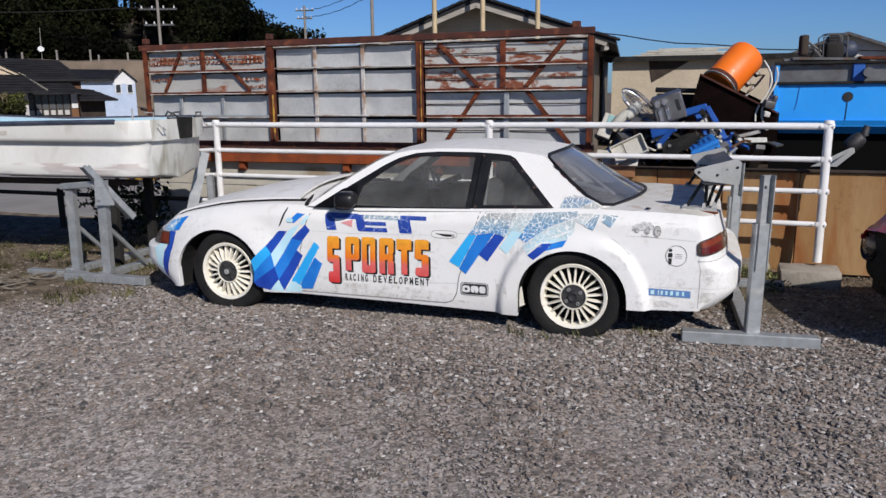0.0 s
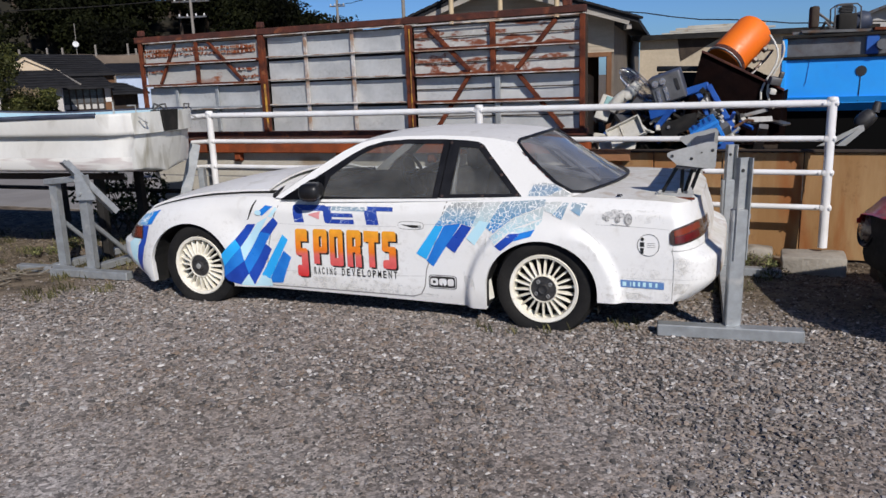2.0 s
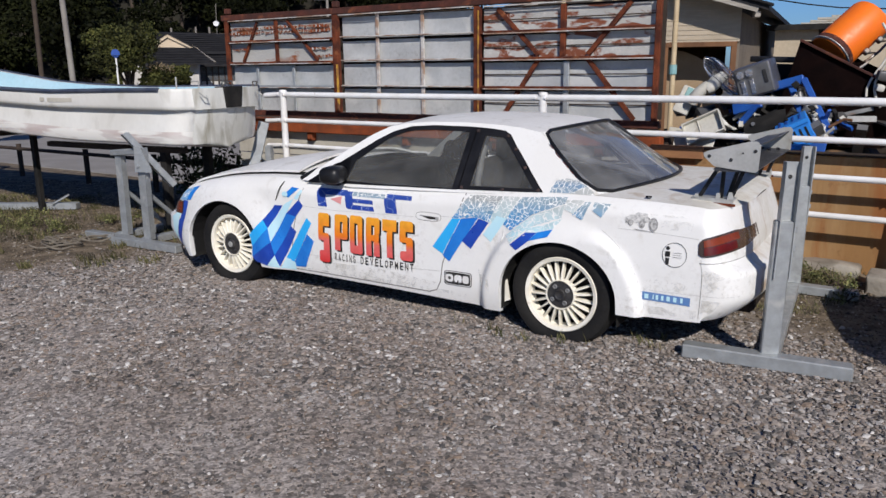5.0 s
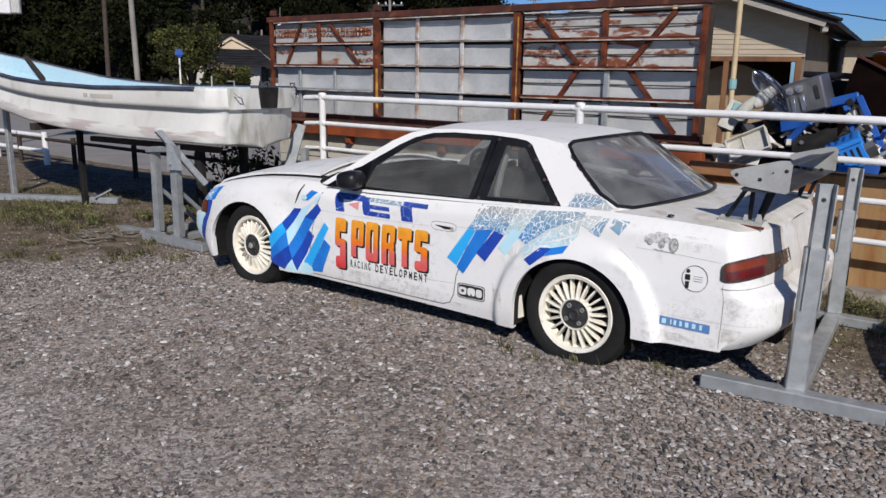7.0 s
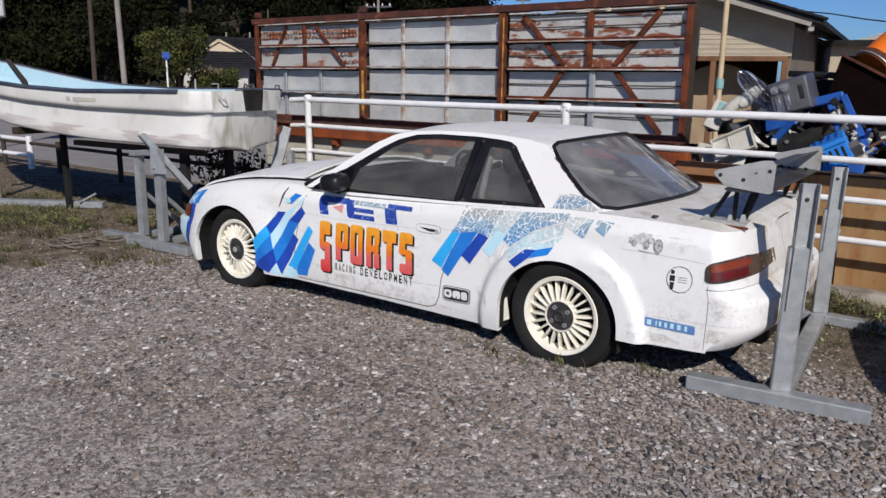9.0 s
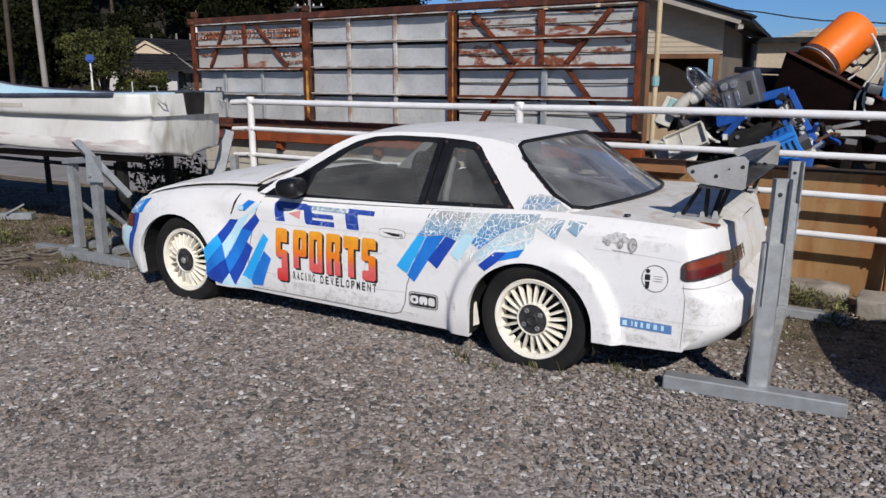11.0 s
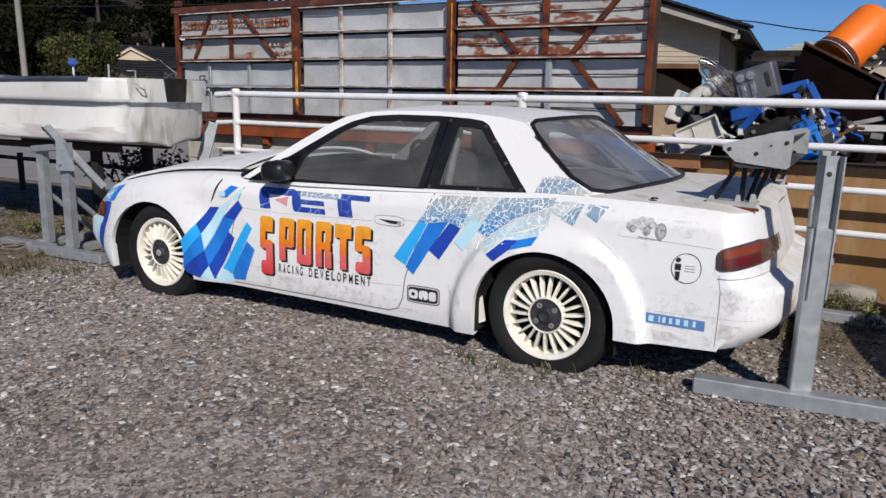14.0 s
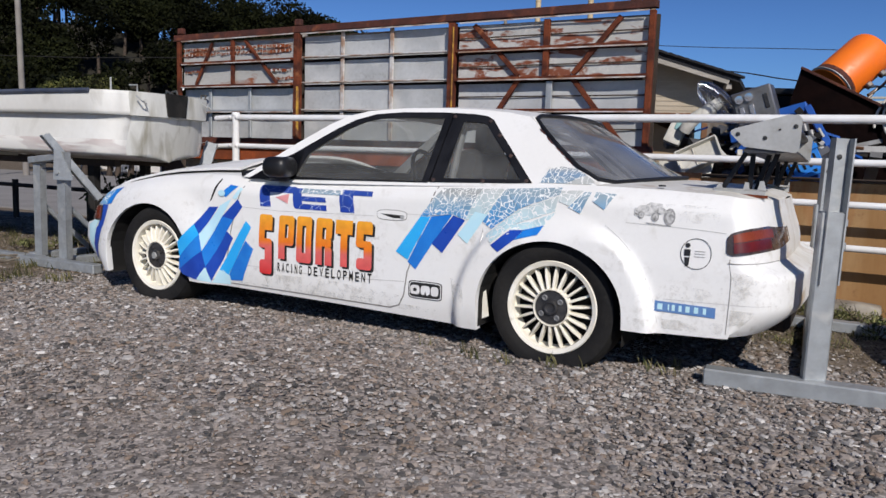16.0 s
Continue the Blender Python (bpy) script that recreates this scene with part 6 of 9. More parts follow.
# ---- galvanised boat stand at the nose ----
bstand = thing("boat_stand", "galvanised steel boat stand with tilted bunk arm", "stand")
zinc_bar("foot_beam", (-3.58, 6.43, 0.03), (-3.02, 6.26, 0.03), 0.08, 0.055, bstand)
zinc_bar("foot_beam", (-3.16, 6.22, 0.034), (-2.40, 6.0, 0.034), 0.085, 0.065, bstand)
zinc_bar("ground_beam", (-2.86, 6.20, 0.035), (-2.35, 7.55, 0.035), 0.08, 0.06, bstand)
zinc_bar("ground_beam", (-3.22, 6.36, 0.035), (-2.72, 7.6, 0.035), 0.08, 0.06, bstand)
channel("upright", (-3.15, 6.36, 0.05), (-3.13, 6.34, 0.755), 0.075, 0.05, bstand, (-0.25, -1, 0))
channel("upright", (-2.80, 6.17, 0.06), (-2.77, 6.13, 0.84), 0.08, 0.05, bstand, (-0.25, -1, 0))
zinc_bar("cross_head", (-3.20, 6.38, 0.765), (-2.84, 6.22, 0.80), 0.07, 0.05, bstand)
zinc_bar("brace", (-3.13, 6.385, 0.445), (-2.985, 6.77, 0.05), 0.03, 0.035, bstand)
zinc_bar("brace", (-2.775, 6.205, 0.445), (-2.63, 6.59, 0.05), 0.03, 0.035, bstand)
channel("bunk_arm", (-2.875, 6.07, 0.95), (-2.64, 6.33, 0.50), 0.075, 0.05, bstand, (-0.6, -0.75, -0.1))
bm = bmesh.new()
prism(bm, [(-2.80, .85), (-2.75, .85), (-2.655, .66), (-2.66, .64), (-2.81, .64)], 6.10, 6.108)
part("gusset", bm, M_ZINC, bstand, "triangular gusset plate")
bm = bmesh.new()
lathe(bm, [(0.014, 0), (0.014, 0.012), (0, 0.014)], 6, Matrix.Translation((-2.775, 6.099, 0.69)) @ Matrix.Rotation(radians(90), 4, "X"))
part("bolt", bm, M_ZINC, bstand)
channel("bunk_arm", (-2.37, 7.60, 0.95), (-2.52, 7.52, 0.35), 0.10, 0.05, bstand, (0.3, -0.9, 0.0))
zinc_bar("upright", (-2.33, 7.60, 0.03), (-2.33, 7.60, 0.72), 0.08, 0.06, bstand)

# ---- boat ----
M_STEEL_D = material("tarnished_fitting", (0.10, 0.095, 0.09), (0.20, 0.18, 0.15), 14, 0.5, metal=0.5)
BOAT = Matrix.Translation((-2.52, 6.36, 0)) @ Matrix(((-0.978, 0.208, 0, 0), (0.208, 0.978, 0, 0), (0, 0, 1, 0), (0, 0, 0, 1)))
boat = thing("boat", "weathered white open fishing boat with pale blue inside", "boat", BOAT)
GUN = lerp_table([(-0.05, 1.30), (0.7, 1.295), (1.5, 1.283), (2.3, 1.312), (2.8, 1.348), (3.5, 1.45), (4.5, 1.62), (5.4, 1.80)])
KEEL = lerp_table([(0, .825), (1.3, .835), (2.1, .875), (2.6, .92), (3.0, .985), (4.0, 1.15), (5.4, 1.60)])
LEDGE = lerp_table([(0, 1.125), (1.5, 1.135), (2.35, 1.175), (2.8, 1.215), (4.0, 1.38), (5.4, 1.68)])


def beam_half(u):
    """Half the beam; the stern's corners are rounded."""
    q = max(0.0, 1 - u / 0.22)
    return 0.575 * (1 - max(0.0, (u - 2.0) / 3.45) ** 2.2) - 0.15 * (1 - math.sqrt(1 - min(1.0, q) ** 2)) if u < 5.45 else 0.0


def hull_section(u):
    """Half a section, from the gunwale down to the keel: offset from the middle and height."""
    b, g, k, l = beam_half(u), GUN(u), KEEL(u), LEDGE(u)
    c = min(1.0, b / 0.5)
    return [(b - 0.05 * c, g + 0.0), (b + 0.005, g + 0.004), (b + 0.012, g - 0.02), (b, l + 0.03), (b - 0.002, l), (b - 0.055 * c, l - 0.006), (b - 0.050 * c, l - 0.05), (b - 0.026 * c, k + 0.115), (b - 0.032 * c, k + 0.02), (b - 0.05 * c, k), (b * 0.45, k - 0.030), (0.0, k - 0.052)]


us = [0.0, 0.003, 0.010, 0.022, 0.04, 0.065, 0.10, 0.14, 0.18] + list(np.linspace(0.23, 5.44, 40))
rows = []
for u in us:
    sec = hull_section(u)
    pts = [(u, 0.577 - o, z) for o, z in sec] + [(u, 0.577 + o, z) for o, z in sec[::-1][1:]]
    # raked, rounded transom
    if u < 0.5:
        pts = [(uu + 0.045 * (1 - u / 0.5) * min(1.0, max(0.0, (1.12 - z) / 0.28)) if z < 1.12 else uu, w, z) for uu, w, z in pts]
    if u == 0.0:
        pts = [(uu - (0.030 if z > LEDGE(0) - 0.004 else 0.0), w, z) for uu, w, z in pts]
    rows.append(pts)
for tag, lo, hi, mt, lb in (("hull_rim", 0, 5, M_HULL, "off-white upper hull strake"), ("hull", 4, 7, M_HULL, "stained off-white hull"), ("hull_bottom", 7, 15, M_HULL_LOW, "scuffed pinkish hull bottom"), ("hull", 15, 18, M_HULL, "stained off-white hull"), ("hull_rim", 17, 22, M_HULL, "off-white upper hull strake")):
    bm = bmesh.new()
    sheet(bm, [r[lo:hi + 1] for r in rows])
    part(tag, bm, mt, boat, lb, smooth="all")
t = rows[0]
n = len(t)
bm = bmesh.new()
sec = t[:n // 2 + 1]
sheet(bm, [[(p[0] - 0.060 * (1 - abs(s) ** 3), 0.577 + (p[1] - 0.577) * s, p[2]) for p in sec] for s in np.linspace(1, -1, 13)])
part("transom", bm, M_HULL_T, boat, "grimy raked transom", smooth=True)
bm = bmesh.new()
prism(bm, [(0.455, 1.305), (0.70, 1.305), (0.675, 1.13), (0.48, 1.13)], -0.103, -0.086, "x")
box(bm, (-0.05, 0.577, 1.305), (0.11, 0.245, 0.012), 0.003)
part("engine_pad", bm, M_MATT, boat, "black engine pad on the transom")
for w in (0.20, 0.93):
    bm = bmesh.new()
    tube(bm, [(-0.085, w - 0.04, 1.27), (-0.115, w - 0.02, 1.235), (-0.115, w + 0.03, 1.215), (-0.09, w + 0.04, 1.24)], 0.006, 6)
    part("lifting_eye", bm, M_GREY, boat, "rusty lifting eye")
bm = bmesh.new()
tube(bm, [(u, 0.577 - beam_half(u) - 0.012, GUN(u) - 0.004) for u in np.linspace(0.20, 5.4, 36)], 0.019, 8)
part("gunwale_fender", bm, M_NAVY, boat, "navy rubber gunwale fender", smooth=True)
bm = bmesh.new()
tube(bm, [(u, 0.577 + beam_half(u) + 0.006, GUN(u) - 0.004) for u in np.linspace(0.02, 5.4, 36)], 0.022, 8)
part("gunwale_fender", bm, M_NAVY, boat, "navy rubber gunwale fender", smooth=True)
bm = bmesh.new()
sheet(bm, [[(u, 0.577 + (beam_half(u) - 0.05 - 0.02 * k) * s, z) for s, k, z in [(-1, 0, GUN(u)), (-1, 1, GUN(u) - 0.15), (-1, 4, max(KEEL(u) + .12, GUN(u) - .32)), (1, 4, max(KEEL(u) + .12, GUN(u) - .32)), (1, 1, GUN(u) - 0.15), (1, 0, GUN(u))]] for u in np.linspace(0.10, 5.40, 30)])
part("inner_liner", bm, M_BOATBLUE, boat, "pale blue inside of the boat")
bm = bmesh.new()
beam(bm, (3.98, 0.93, 1.57), (2.78, 0.34, 1.33), 0.045, 0.04, 0.004)
part("thwart", bm, M_DIRT, boat, "dark loose spar")
bm = bmesh.new()
for w0, w1 in ((1.0, 1.32), (1.36, 1.42)):
    sheet(bm, [[(u, 0.577 - beam_half(u) - 0.0065, z) for z in (GUN(u) - 0.045, GUN(u) - 0.10)] for u in np.linspace(w0 + .25, w1 + .25, 5)])
part("faded_plate", bm, M_CREAM, boat, "faded registration sticker")
bm = bmesh.new()
tube(bm, [(1.20, 0.075, 0.985), (1.20, 0.066, 0.985)], 0.016, 10)
tube(bm, [(0.23, 0.577, 0.90), (0.19, 0.577, 0.90)], 0.013, 10)
part("drain_plug", bm, M_INK, boat, "dark drain plug")
bm = bmesh.new()
tube(bm, [(0.1, 0.10, 1.30), (0.1, 0.10, 1.40)], 0.007, 6)
part("cleat", bm, M_GREY, boat, "small metal cleat")
bm = bmesh.new()
tube(bm, [(0.02, 0.28, 1.30), (0.02, 0.28, 1.36), (0.10, 0.28, 1.36)], 0.006, 6)
part("cleat", bm, M_GREY, boat, "small metal cleat")
for u, w, z, pts in ((0.02, 0.72, 1.305, [(0, 0, 0), (0.03, 0.02, 0.05), (0.10, 0.05, 0.045), (0.16, 0.03, 0.0)]), (0.10, 0.80, 1.305, [(0, 0, 0), (0.02, -0.04, 0.03), (0.09, -0.02, 0.055), (0.14, 0.02, 0.01)]), (0.0, 1.02, 1.30, [(0, 0, 0), (0.0, 0.02, 0.045), (0.06, 0.03, 0.045), (0.06, 0.03, 0.0)])):
    bm = bmesh.new()
    tube(bm, [(u + a, w + b, z + c) for a, b, c in pts], 0.008, 6)
    part("stern_fitting", bm, M_STEEL_D, boat, "dark stern fitting", smooth=True)

cradle = thing("boat_cradle", "timber cradle under the boat, posts blackened for the hull's shade", "cradle", BOAT)
# matt black puts the hull's shade into the near posts' colour
for u in (2.6, 3.9):
    for w in (0.577,):
        bm = bmesh.new()
        beam(bm, (u, w, 0), (u, w, KEEL(u) - 0.09), 0.055, 0.055, 0.005)
        part("post", bm, M_ZINC if u > 3 else M_MATT, cradle, "galvanised post" if u > 3 else "")
    bm = bmesh.new()
    beam(bm, (u, 0.05, KEEL(u) - 0.055), (u, 1.1, KEEL(u) - 0.055), 0.08, 0.07, 0.005)
    part("cross_beam", bm, M_DIRT, cradle)
for w in (0.30, 0.85):
    bm = bmesh.new()
    beam(bm, (0.25, w, 0.755), (2.0, w, 0.765), 0.07, 0.05, 0.005)
    part("bearer", bm, M_DIRT, cradle)
# stern posts, blackened for the shade in the same way
for w in (0.30, 0.85):
    bm = bmesh.new()
    beam(bm, (0.5, w, 0), (0.5, w, 0.735), 0.07, 0.07, 0.005)
    part("post", bm, M_MATT, cradle)


# ---- scrap in the bin ----
M_SCRAP_BLUE = material("blue_plastic", (0.010, 0.065, 0.30), (0.016, 0.10, 0.40), 6, 0.5, fine=40, speck=0.2)
M_TANK = material("bright_blue_paint", (0.015, 0.30, 0.85), (0.02, 0.33, 0.87), 3, 0.45, fine=20, speck=0.08, stain=(0.02, 0.14, 0.45), stain_at=0.76, stain_scale=5)
M_ORANGE = material("orange_paint", (0.88, 0.185, 0.012), (0.84, 0.165, 0.012), 4, 0.45, fine=30, speck=0.1, stain=(0.30, 0.07, 0.02), stain_at=0.80, stain_scale=7)
M_MAROON = material("dark_maroon_steel", (0.008, 0.004, 0.004), (0.014, 0.006, 0.005), 6, 0.8, fine=40)
dull(M_MAROON, 0.08)
M_STEEL = material("dull_steel", (0.20, 0.20, 0.20), (0.13, 0.125, 0.12), 6, 0.45, metal=0.6, fine=40, stain=(0.16, 0.09, 0.05), stain_at=0.64, stain_scale=6)
M_SLATE = material("slate_grey_paint", (0.085, 0.09, 0.115), (0.12, 0.125, 0.15), 6, 0.45, metal=0.3, fine=40)
M_WHITEP = material("yellowed_plastic", (0.62, 0.60, 0.54), (0.52, 0.50, 0.43), 5, 0.6, fine=40, stain=(0.30, 0.26, 0.2), stain_at=0.66, stain_scale=6)
M_TEAL = material("teal_plastic", (0.18, 0.36, 0.36), (0.24, 0.42, 0.42), 6, 0.6)
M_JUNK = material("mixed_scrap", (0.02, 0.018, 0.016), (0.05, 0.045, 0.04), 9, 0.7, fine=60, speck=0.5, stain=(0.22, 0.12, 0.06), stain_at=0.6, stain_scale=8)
M_CLEAR = glass("cloudy_clear_plastic", (0.72, 0.75, 0.8), 0.14, 0.08)


def yard_thing(name, label, category, s, d, z, rx=0, ry=0, rz=0):
    return thing(name, label, category, FEN @ pose(s, d, z, rx, ry, rz))


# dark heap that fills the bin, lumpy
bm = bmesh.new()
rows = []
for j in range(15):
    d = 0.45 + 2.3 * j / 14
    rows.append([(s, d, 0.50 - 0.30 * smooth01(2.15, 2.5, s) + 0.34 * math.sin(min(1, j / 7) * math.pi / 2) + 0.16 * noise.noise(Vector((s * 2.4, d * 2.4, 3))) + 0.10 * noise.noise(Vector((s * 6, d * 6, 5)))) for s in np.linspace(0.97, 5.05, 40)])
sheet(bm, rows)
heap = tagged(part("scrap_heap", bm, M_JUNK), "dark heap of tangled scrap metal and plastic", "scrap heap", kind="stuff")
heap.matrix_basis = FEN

# black sheet added inside the bin, stands in for the shaded void there
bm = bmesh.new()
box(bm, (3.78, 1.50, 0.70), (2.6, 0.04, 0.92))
under = tagged(part("dark_void_sheet", bm, dull(plain("dark_void_sheet", (0.004, 0.004, 0.004), 0.9), 0.05)), "black sheet added for the dark void under the tipper body", "tarpaulin")
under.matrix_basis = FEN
# bent offcuts and tubes poking out of the heap
rng = random.Random(11)
bm = bmesh.new()
for k in range(60):
    s, d = rng.uniform(1.0, 2.4), rng.uniform(0.55, 1.7)
    z = 0.86 + 0.22 * min(1, (d - .45) / 1.1) + rng.uniform(-0.05, 0.12)
    v = Vector((rng.uniform(-1, 1), rng.uniform(-1, 1), rng.uniform(-0.35, 0.5))).normalized() * rng.uniform(0.08, 0.28)
    p = Vector((s, d, z))
    if k % 3 == 0:
        tube(bm, [p - v, p + Vector((0, 0, rng.uniform(-.03, .05))), p + v], rng.uniform(0.006, 0.018), 6)
    else:
        beam(bm, p - v, p + v, rng.uniform(0.02, 0.12), rng.uniform(0.004, 0.05), 0.0, (rng.uniform(-1, 1), rng.uniform(-1, 1), 1))
ob = tagged(part("scrap_offcuts", bm, M_STEEL), "bent steel offcuts and pipes", "scrap", kind="stuff")
ob.matrix_basis = FEN
bm = bmesh.new()
for k in range(16):
    s, d = rng.uniform(1.0, 2.3), rng.uniform(0.5, 1.2)
    z = 0.88 + 0.2 * min(1, (d - .45) / 1.1) + rng.uniform(-0.02, 0.10)
    box(bm, (s, d, z), (rng.uniform(.03, .14), rng.uniform(.03, .10), rng.uniform(.01, .08)), 0.003, Euler((rng.uniform(-1, 1), rng.uniform(-1, 1), rng.uniform(0, 6))).to_matrix().to_4x4())
ob = tagged(part("scrap_pieces", bm, M_WHITEP), "broken pale plastic pieces", "scrap", kind="stuff")
ob.matrix_basis = FEN

for nm, lb, mt, cnt in (("scrap_strips", "crumpled blue plastic strips", M_SCRAP_BLUE, 14), ("scrap_rags", "black rubber and plastic scraps", M_MATT, 18), ("scrap_laths", "splintered brown laths", M_WOOD, 10), ("scrap_tins", "bright bent tin pieces", M_GREY, 10)):
    bm = bmesh.new()
    for k in range(cnt):
        s, d = rng.uniform(1.05, 2.25), rng.uniform(0.48, 1.1)
        p = Vector((s, d, 0.90 + 0.25 * min(1, (d - .45) / 0.8) + rng.uniform(-0.04, 0.10)))
        v = Vector((rng.uniform(-1, 1), rng.uniform(-.6, .6), rng.uniform(-0.5, 0.6))).normalized() * rng.uniform(0.04, 0.14)
        if k % 4 == 0:
            tube(bm, [p - v, p + Vector((rng.uniform(-.04, .04), 0, rng.uniform(-.03, .05))), p + v], rng.uniform(0.005, 0.014), 6)
        else:
            beam(bm, p - v, p + v, rng.uniform(0.015, 0.07), rng.uniform(0.004, 0.03), 0.0, (rng.uniform(-1, 1), rng.uniform(-1, 1), 1))
    tagged(part(nm, bm, mt), lb, "scrap", kind="stuff").matrix_basis = FEN
# made-up black box, stands in for an unidentified dark mass in the scrap
trunk = yard_thing("trunk", "black box standing in for a dark mass behind the appliance", "trunk", 1.60, 1.42, 0.80, 0, 2, 4)
bm = bmesh.new()
box(bm, (0, 0, 0.33), (0.50, 0.26, 0.66), 0.012, segs=2)
part("trunk_body", bm, M_MATT, trunk, smooth=True)
bm = bmesh.new()
box(bm, (0, 0, 0.695), (0.53, 0.29, 0.05), 0.010, segs=2)
part("lid", bm, M_BLACK, trunk, smooth=True)

# desk fan lying on its back, with a thick white neck
fan = thing("desk_fan", "chrome-caged desk fan with clear blades, lying tipped in the scrap", "fan", FEN @ Matrix.Translation((1.26, 0.78, 1.365)) @ Vector((0.62, 0.38, 0.69)).to_track_quat("Z", "Y").to_matrix().to_4x4())
for z, n, flat in ((-0.045, 40, -0.035), (0.045, 40, 0.035)):
    bm = bmesh.new()
    for k in range(n):
        a = k * 2 * math.pi / n
        pts = [(r * math.cos(a + tw), r * math.sin(a + tw), z * q) for r, tw, q in ((0.05, 0.0, 1.3), (0.12, 0.10, 1.2), (0.175, 0.2, 0.8), (0.208, 0.26, 0.1))]
        tube(bm, pts, 0.0017, 4)
    part("cage_wires", bm, M_CHROME, fan, "spiral chrome wires", smooth=True)
for r, z in ((0.210, 0.0), (0.175, -0.036), (0.175, 0.036), (0.055, -0.058)):
    bm = bmesh.new()
    tube(bm, [(r * math.cos(k * math.pi / 18), r * math.sin(k * math.pi / 18), z) for k in range(37)], 0.007 if r > 0.2 else 0.0035, 6, False)
    part("cage_ring", bm, M_CHROME, fan, "shiny cage ring", smooth=True)
for k in range(4):
    bm = bmesh.new()
    a = k * math.pi / 2
    rows = []
    for i in range(7):
        r = 0.04 + 0.15 * i / 6
        w = 0.18 + 0.42 * math.sin(math.pi * (0.15 + 0.75 * i / 6))
        rows.append([(r * math.cos(a + w * u), r * math.sin(a + w * u), 0.02 * u) for u in (-1, -0.4, 0.3, 1)])
    sheet(bm, rows)
    part("blade", bm, M_CLEAR, fan, "cloudy clear blade", smooth="all")
bm = bmesh.new()
lathe(bm, [(0.0, 0.02), (0.04, 0.018), (0.045, -0.03), (0.055, -0.06), (0.055, -0.13), (0.035, -0.17), (0.0, -0.175)], 20)
part("motor", bm, M_WHITEP, fan, "off-white motor housing", smooth=True)
bm = bmesh.new()
inv = fan.matrix_basis.inverted() @ FEN
tube(bm, [inv @ Vector(p) for p in ((1.17, 0.73, 1.30), (1.12, 0.72, 1.255), (1.06, 0.72, 1.19), (1.035, 0.73, 1.15))], [0.040, 0.048, 0.050, 0.046], 14)
part("neck", bm, M_WHITEP, fan, "thick off-white neck", smooth=True)

# slate grey appliance
cab = yard_thing("appliance", "slate grey metal appliance with chrome controls, tipped over", "appliance", 1.59, 0.80, 1.215, 4, -18, 2)
cab.scale = (1.12, 1.12, 1.16)
bm = bmesh.new()
box(bm, (-0.01, 0, 0.12), (0.25, 0.34, 0.215), 0.012, segs=2)
body = part("casing", bm, M_SLATE, cab, smooth=True)
bm = bmesh.new()
box(bm, (-0.01, -0.175, 0.12), (0.235, 0.012, 0.20), 0.006)
face = part("front_panel", bm, M_STEEL, cab, "dull metal front panel")
for x in (-0.085, -0.025):
    bm = bmesh.new()
    lathe(bm, [(0.028, 0), (0.026, 0.02), (0.0, 0.022)], 16, Matrix.Translation((x, -0.181, 0.180)) @ Matrix.Rotation(radians(90), 4, "X"))
    box(bm, (x, -0.186, 0.085), (0.032, 0.012, 0.10), 0.004)
    part("control", bm, M_CHROME, face, smooth=True)
bm = bmesh.new()
box(bm, (0.07, -0.184, 0.13), (0.026, 0.008, 0.09), 0.002)
part("slot", bm, M_INK, face)

# pale tray, teal set, blue crate, blue tangled sheets
tray = yard_thing("tray", "off-white plastic tray tipped on the scrap", "tray", 1.225, 0.44, 0.955, 62, -26, 4)
bm = bmesh.new()
box(bm, (0, 0, 0), (0.30, 0.18, 0.010), 0.002)
part("tray_floor", bm, M_WHITEP, tray)
for c, z in (((0, 0.092, 0.02), (0.31, 0.012, 0.05)), ((0, -0.092, 0.02), (0.31, 0.012, 0.05)), ((0.152, 0, 0.02), (0.012, 0.18, 0.05)), ((-0.152, 0, 0.02), (0.012, 0.18, 0.05)), ((-0.03, 0, 0.008), (0.008, 0.18, 0.012))):
    bm = bmesh.new()
    box(bm, c, z, 0.002)
    part("tray_side", bm, M_WHITEP, tray)

flat = yard_thing("white_board", "dirty white board lying against the bin wall", "board", 1.10, 0.52, 0.86, 62, 6, -4)
bm = bmesh.new()
box(bm, (0, 0, 0), (0.40, 0.16, 0.012), 0.003)
part("board_sheet", bm, M_WHITEP, flat)
tset = yard_thing("teal_casing", "cracked teal and white plastic casing", "casing", 0.965, 0.80, 1.16, 74, 20, 4)
bm = bmesh.new()
box(bm, (0, 0, 0), (0.13, 0.24, 0.07), 0.014, segs=2)
part("shell", bm, M_WHITEP, tset, smooth=True)
bm = bmesh.new()
box(bm, (0.02, 0.05, 0.037), (0.085, 0.12, 0.012), 0.006)
part("cover", bm, M_TEAL, tset, "teal cover")
crate = yard_thing("crate", "bright blue slotted plastic crate on its side", "crate", 1.90, 0.50, 0.945, 12, -28, 6)
crate.scale = (1.12, 1.12, 1.12)
M_CRATE = material("crate_blue", (0.02, 0.20, 0.66), (0.03, 0.24, 0.70), 6, 0.5, fine=40, speck=0.15)
for nm, c, sz in (("crate_top", (0, 0, 0.085), (0.21, 0.20, 0.012)), ("crate_front", (0, -0.098, 0), (0.21, 0.012, 0.16)), ("crate_end", (0.10, 0, 0), (0.012, 0.19, 0.16)), ("crate_end", (-0.10, 0, 0), (0.012, 0.19, 0.16)), ("crate_rim", (0, -0.105, 0.075), (0.225, 0.022, 0.03)), ("crate_rim", (0, -0.105, -0.075), (0.225, 0.022, 0.03))):
    bm = bmesh.new()
    box(bm, c, sz, 0.004)
    part(nm, bm, M_CRATE, crate)
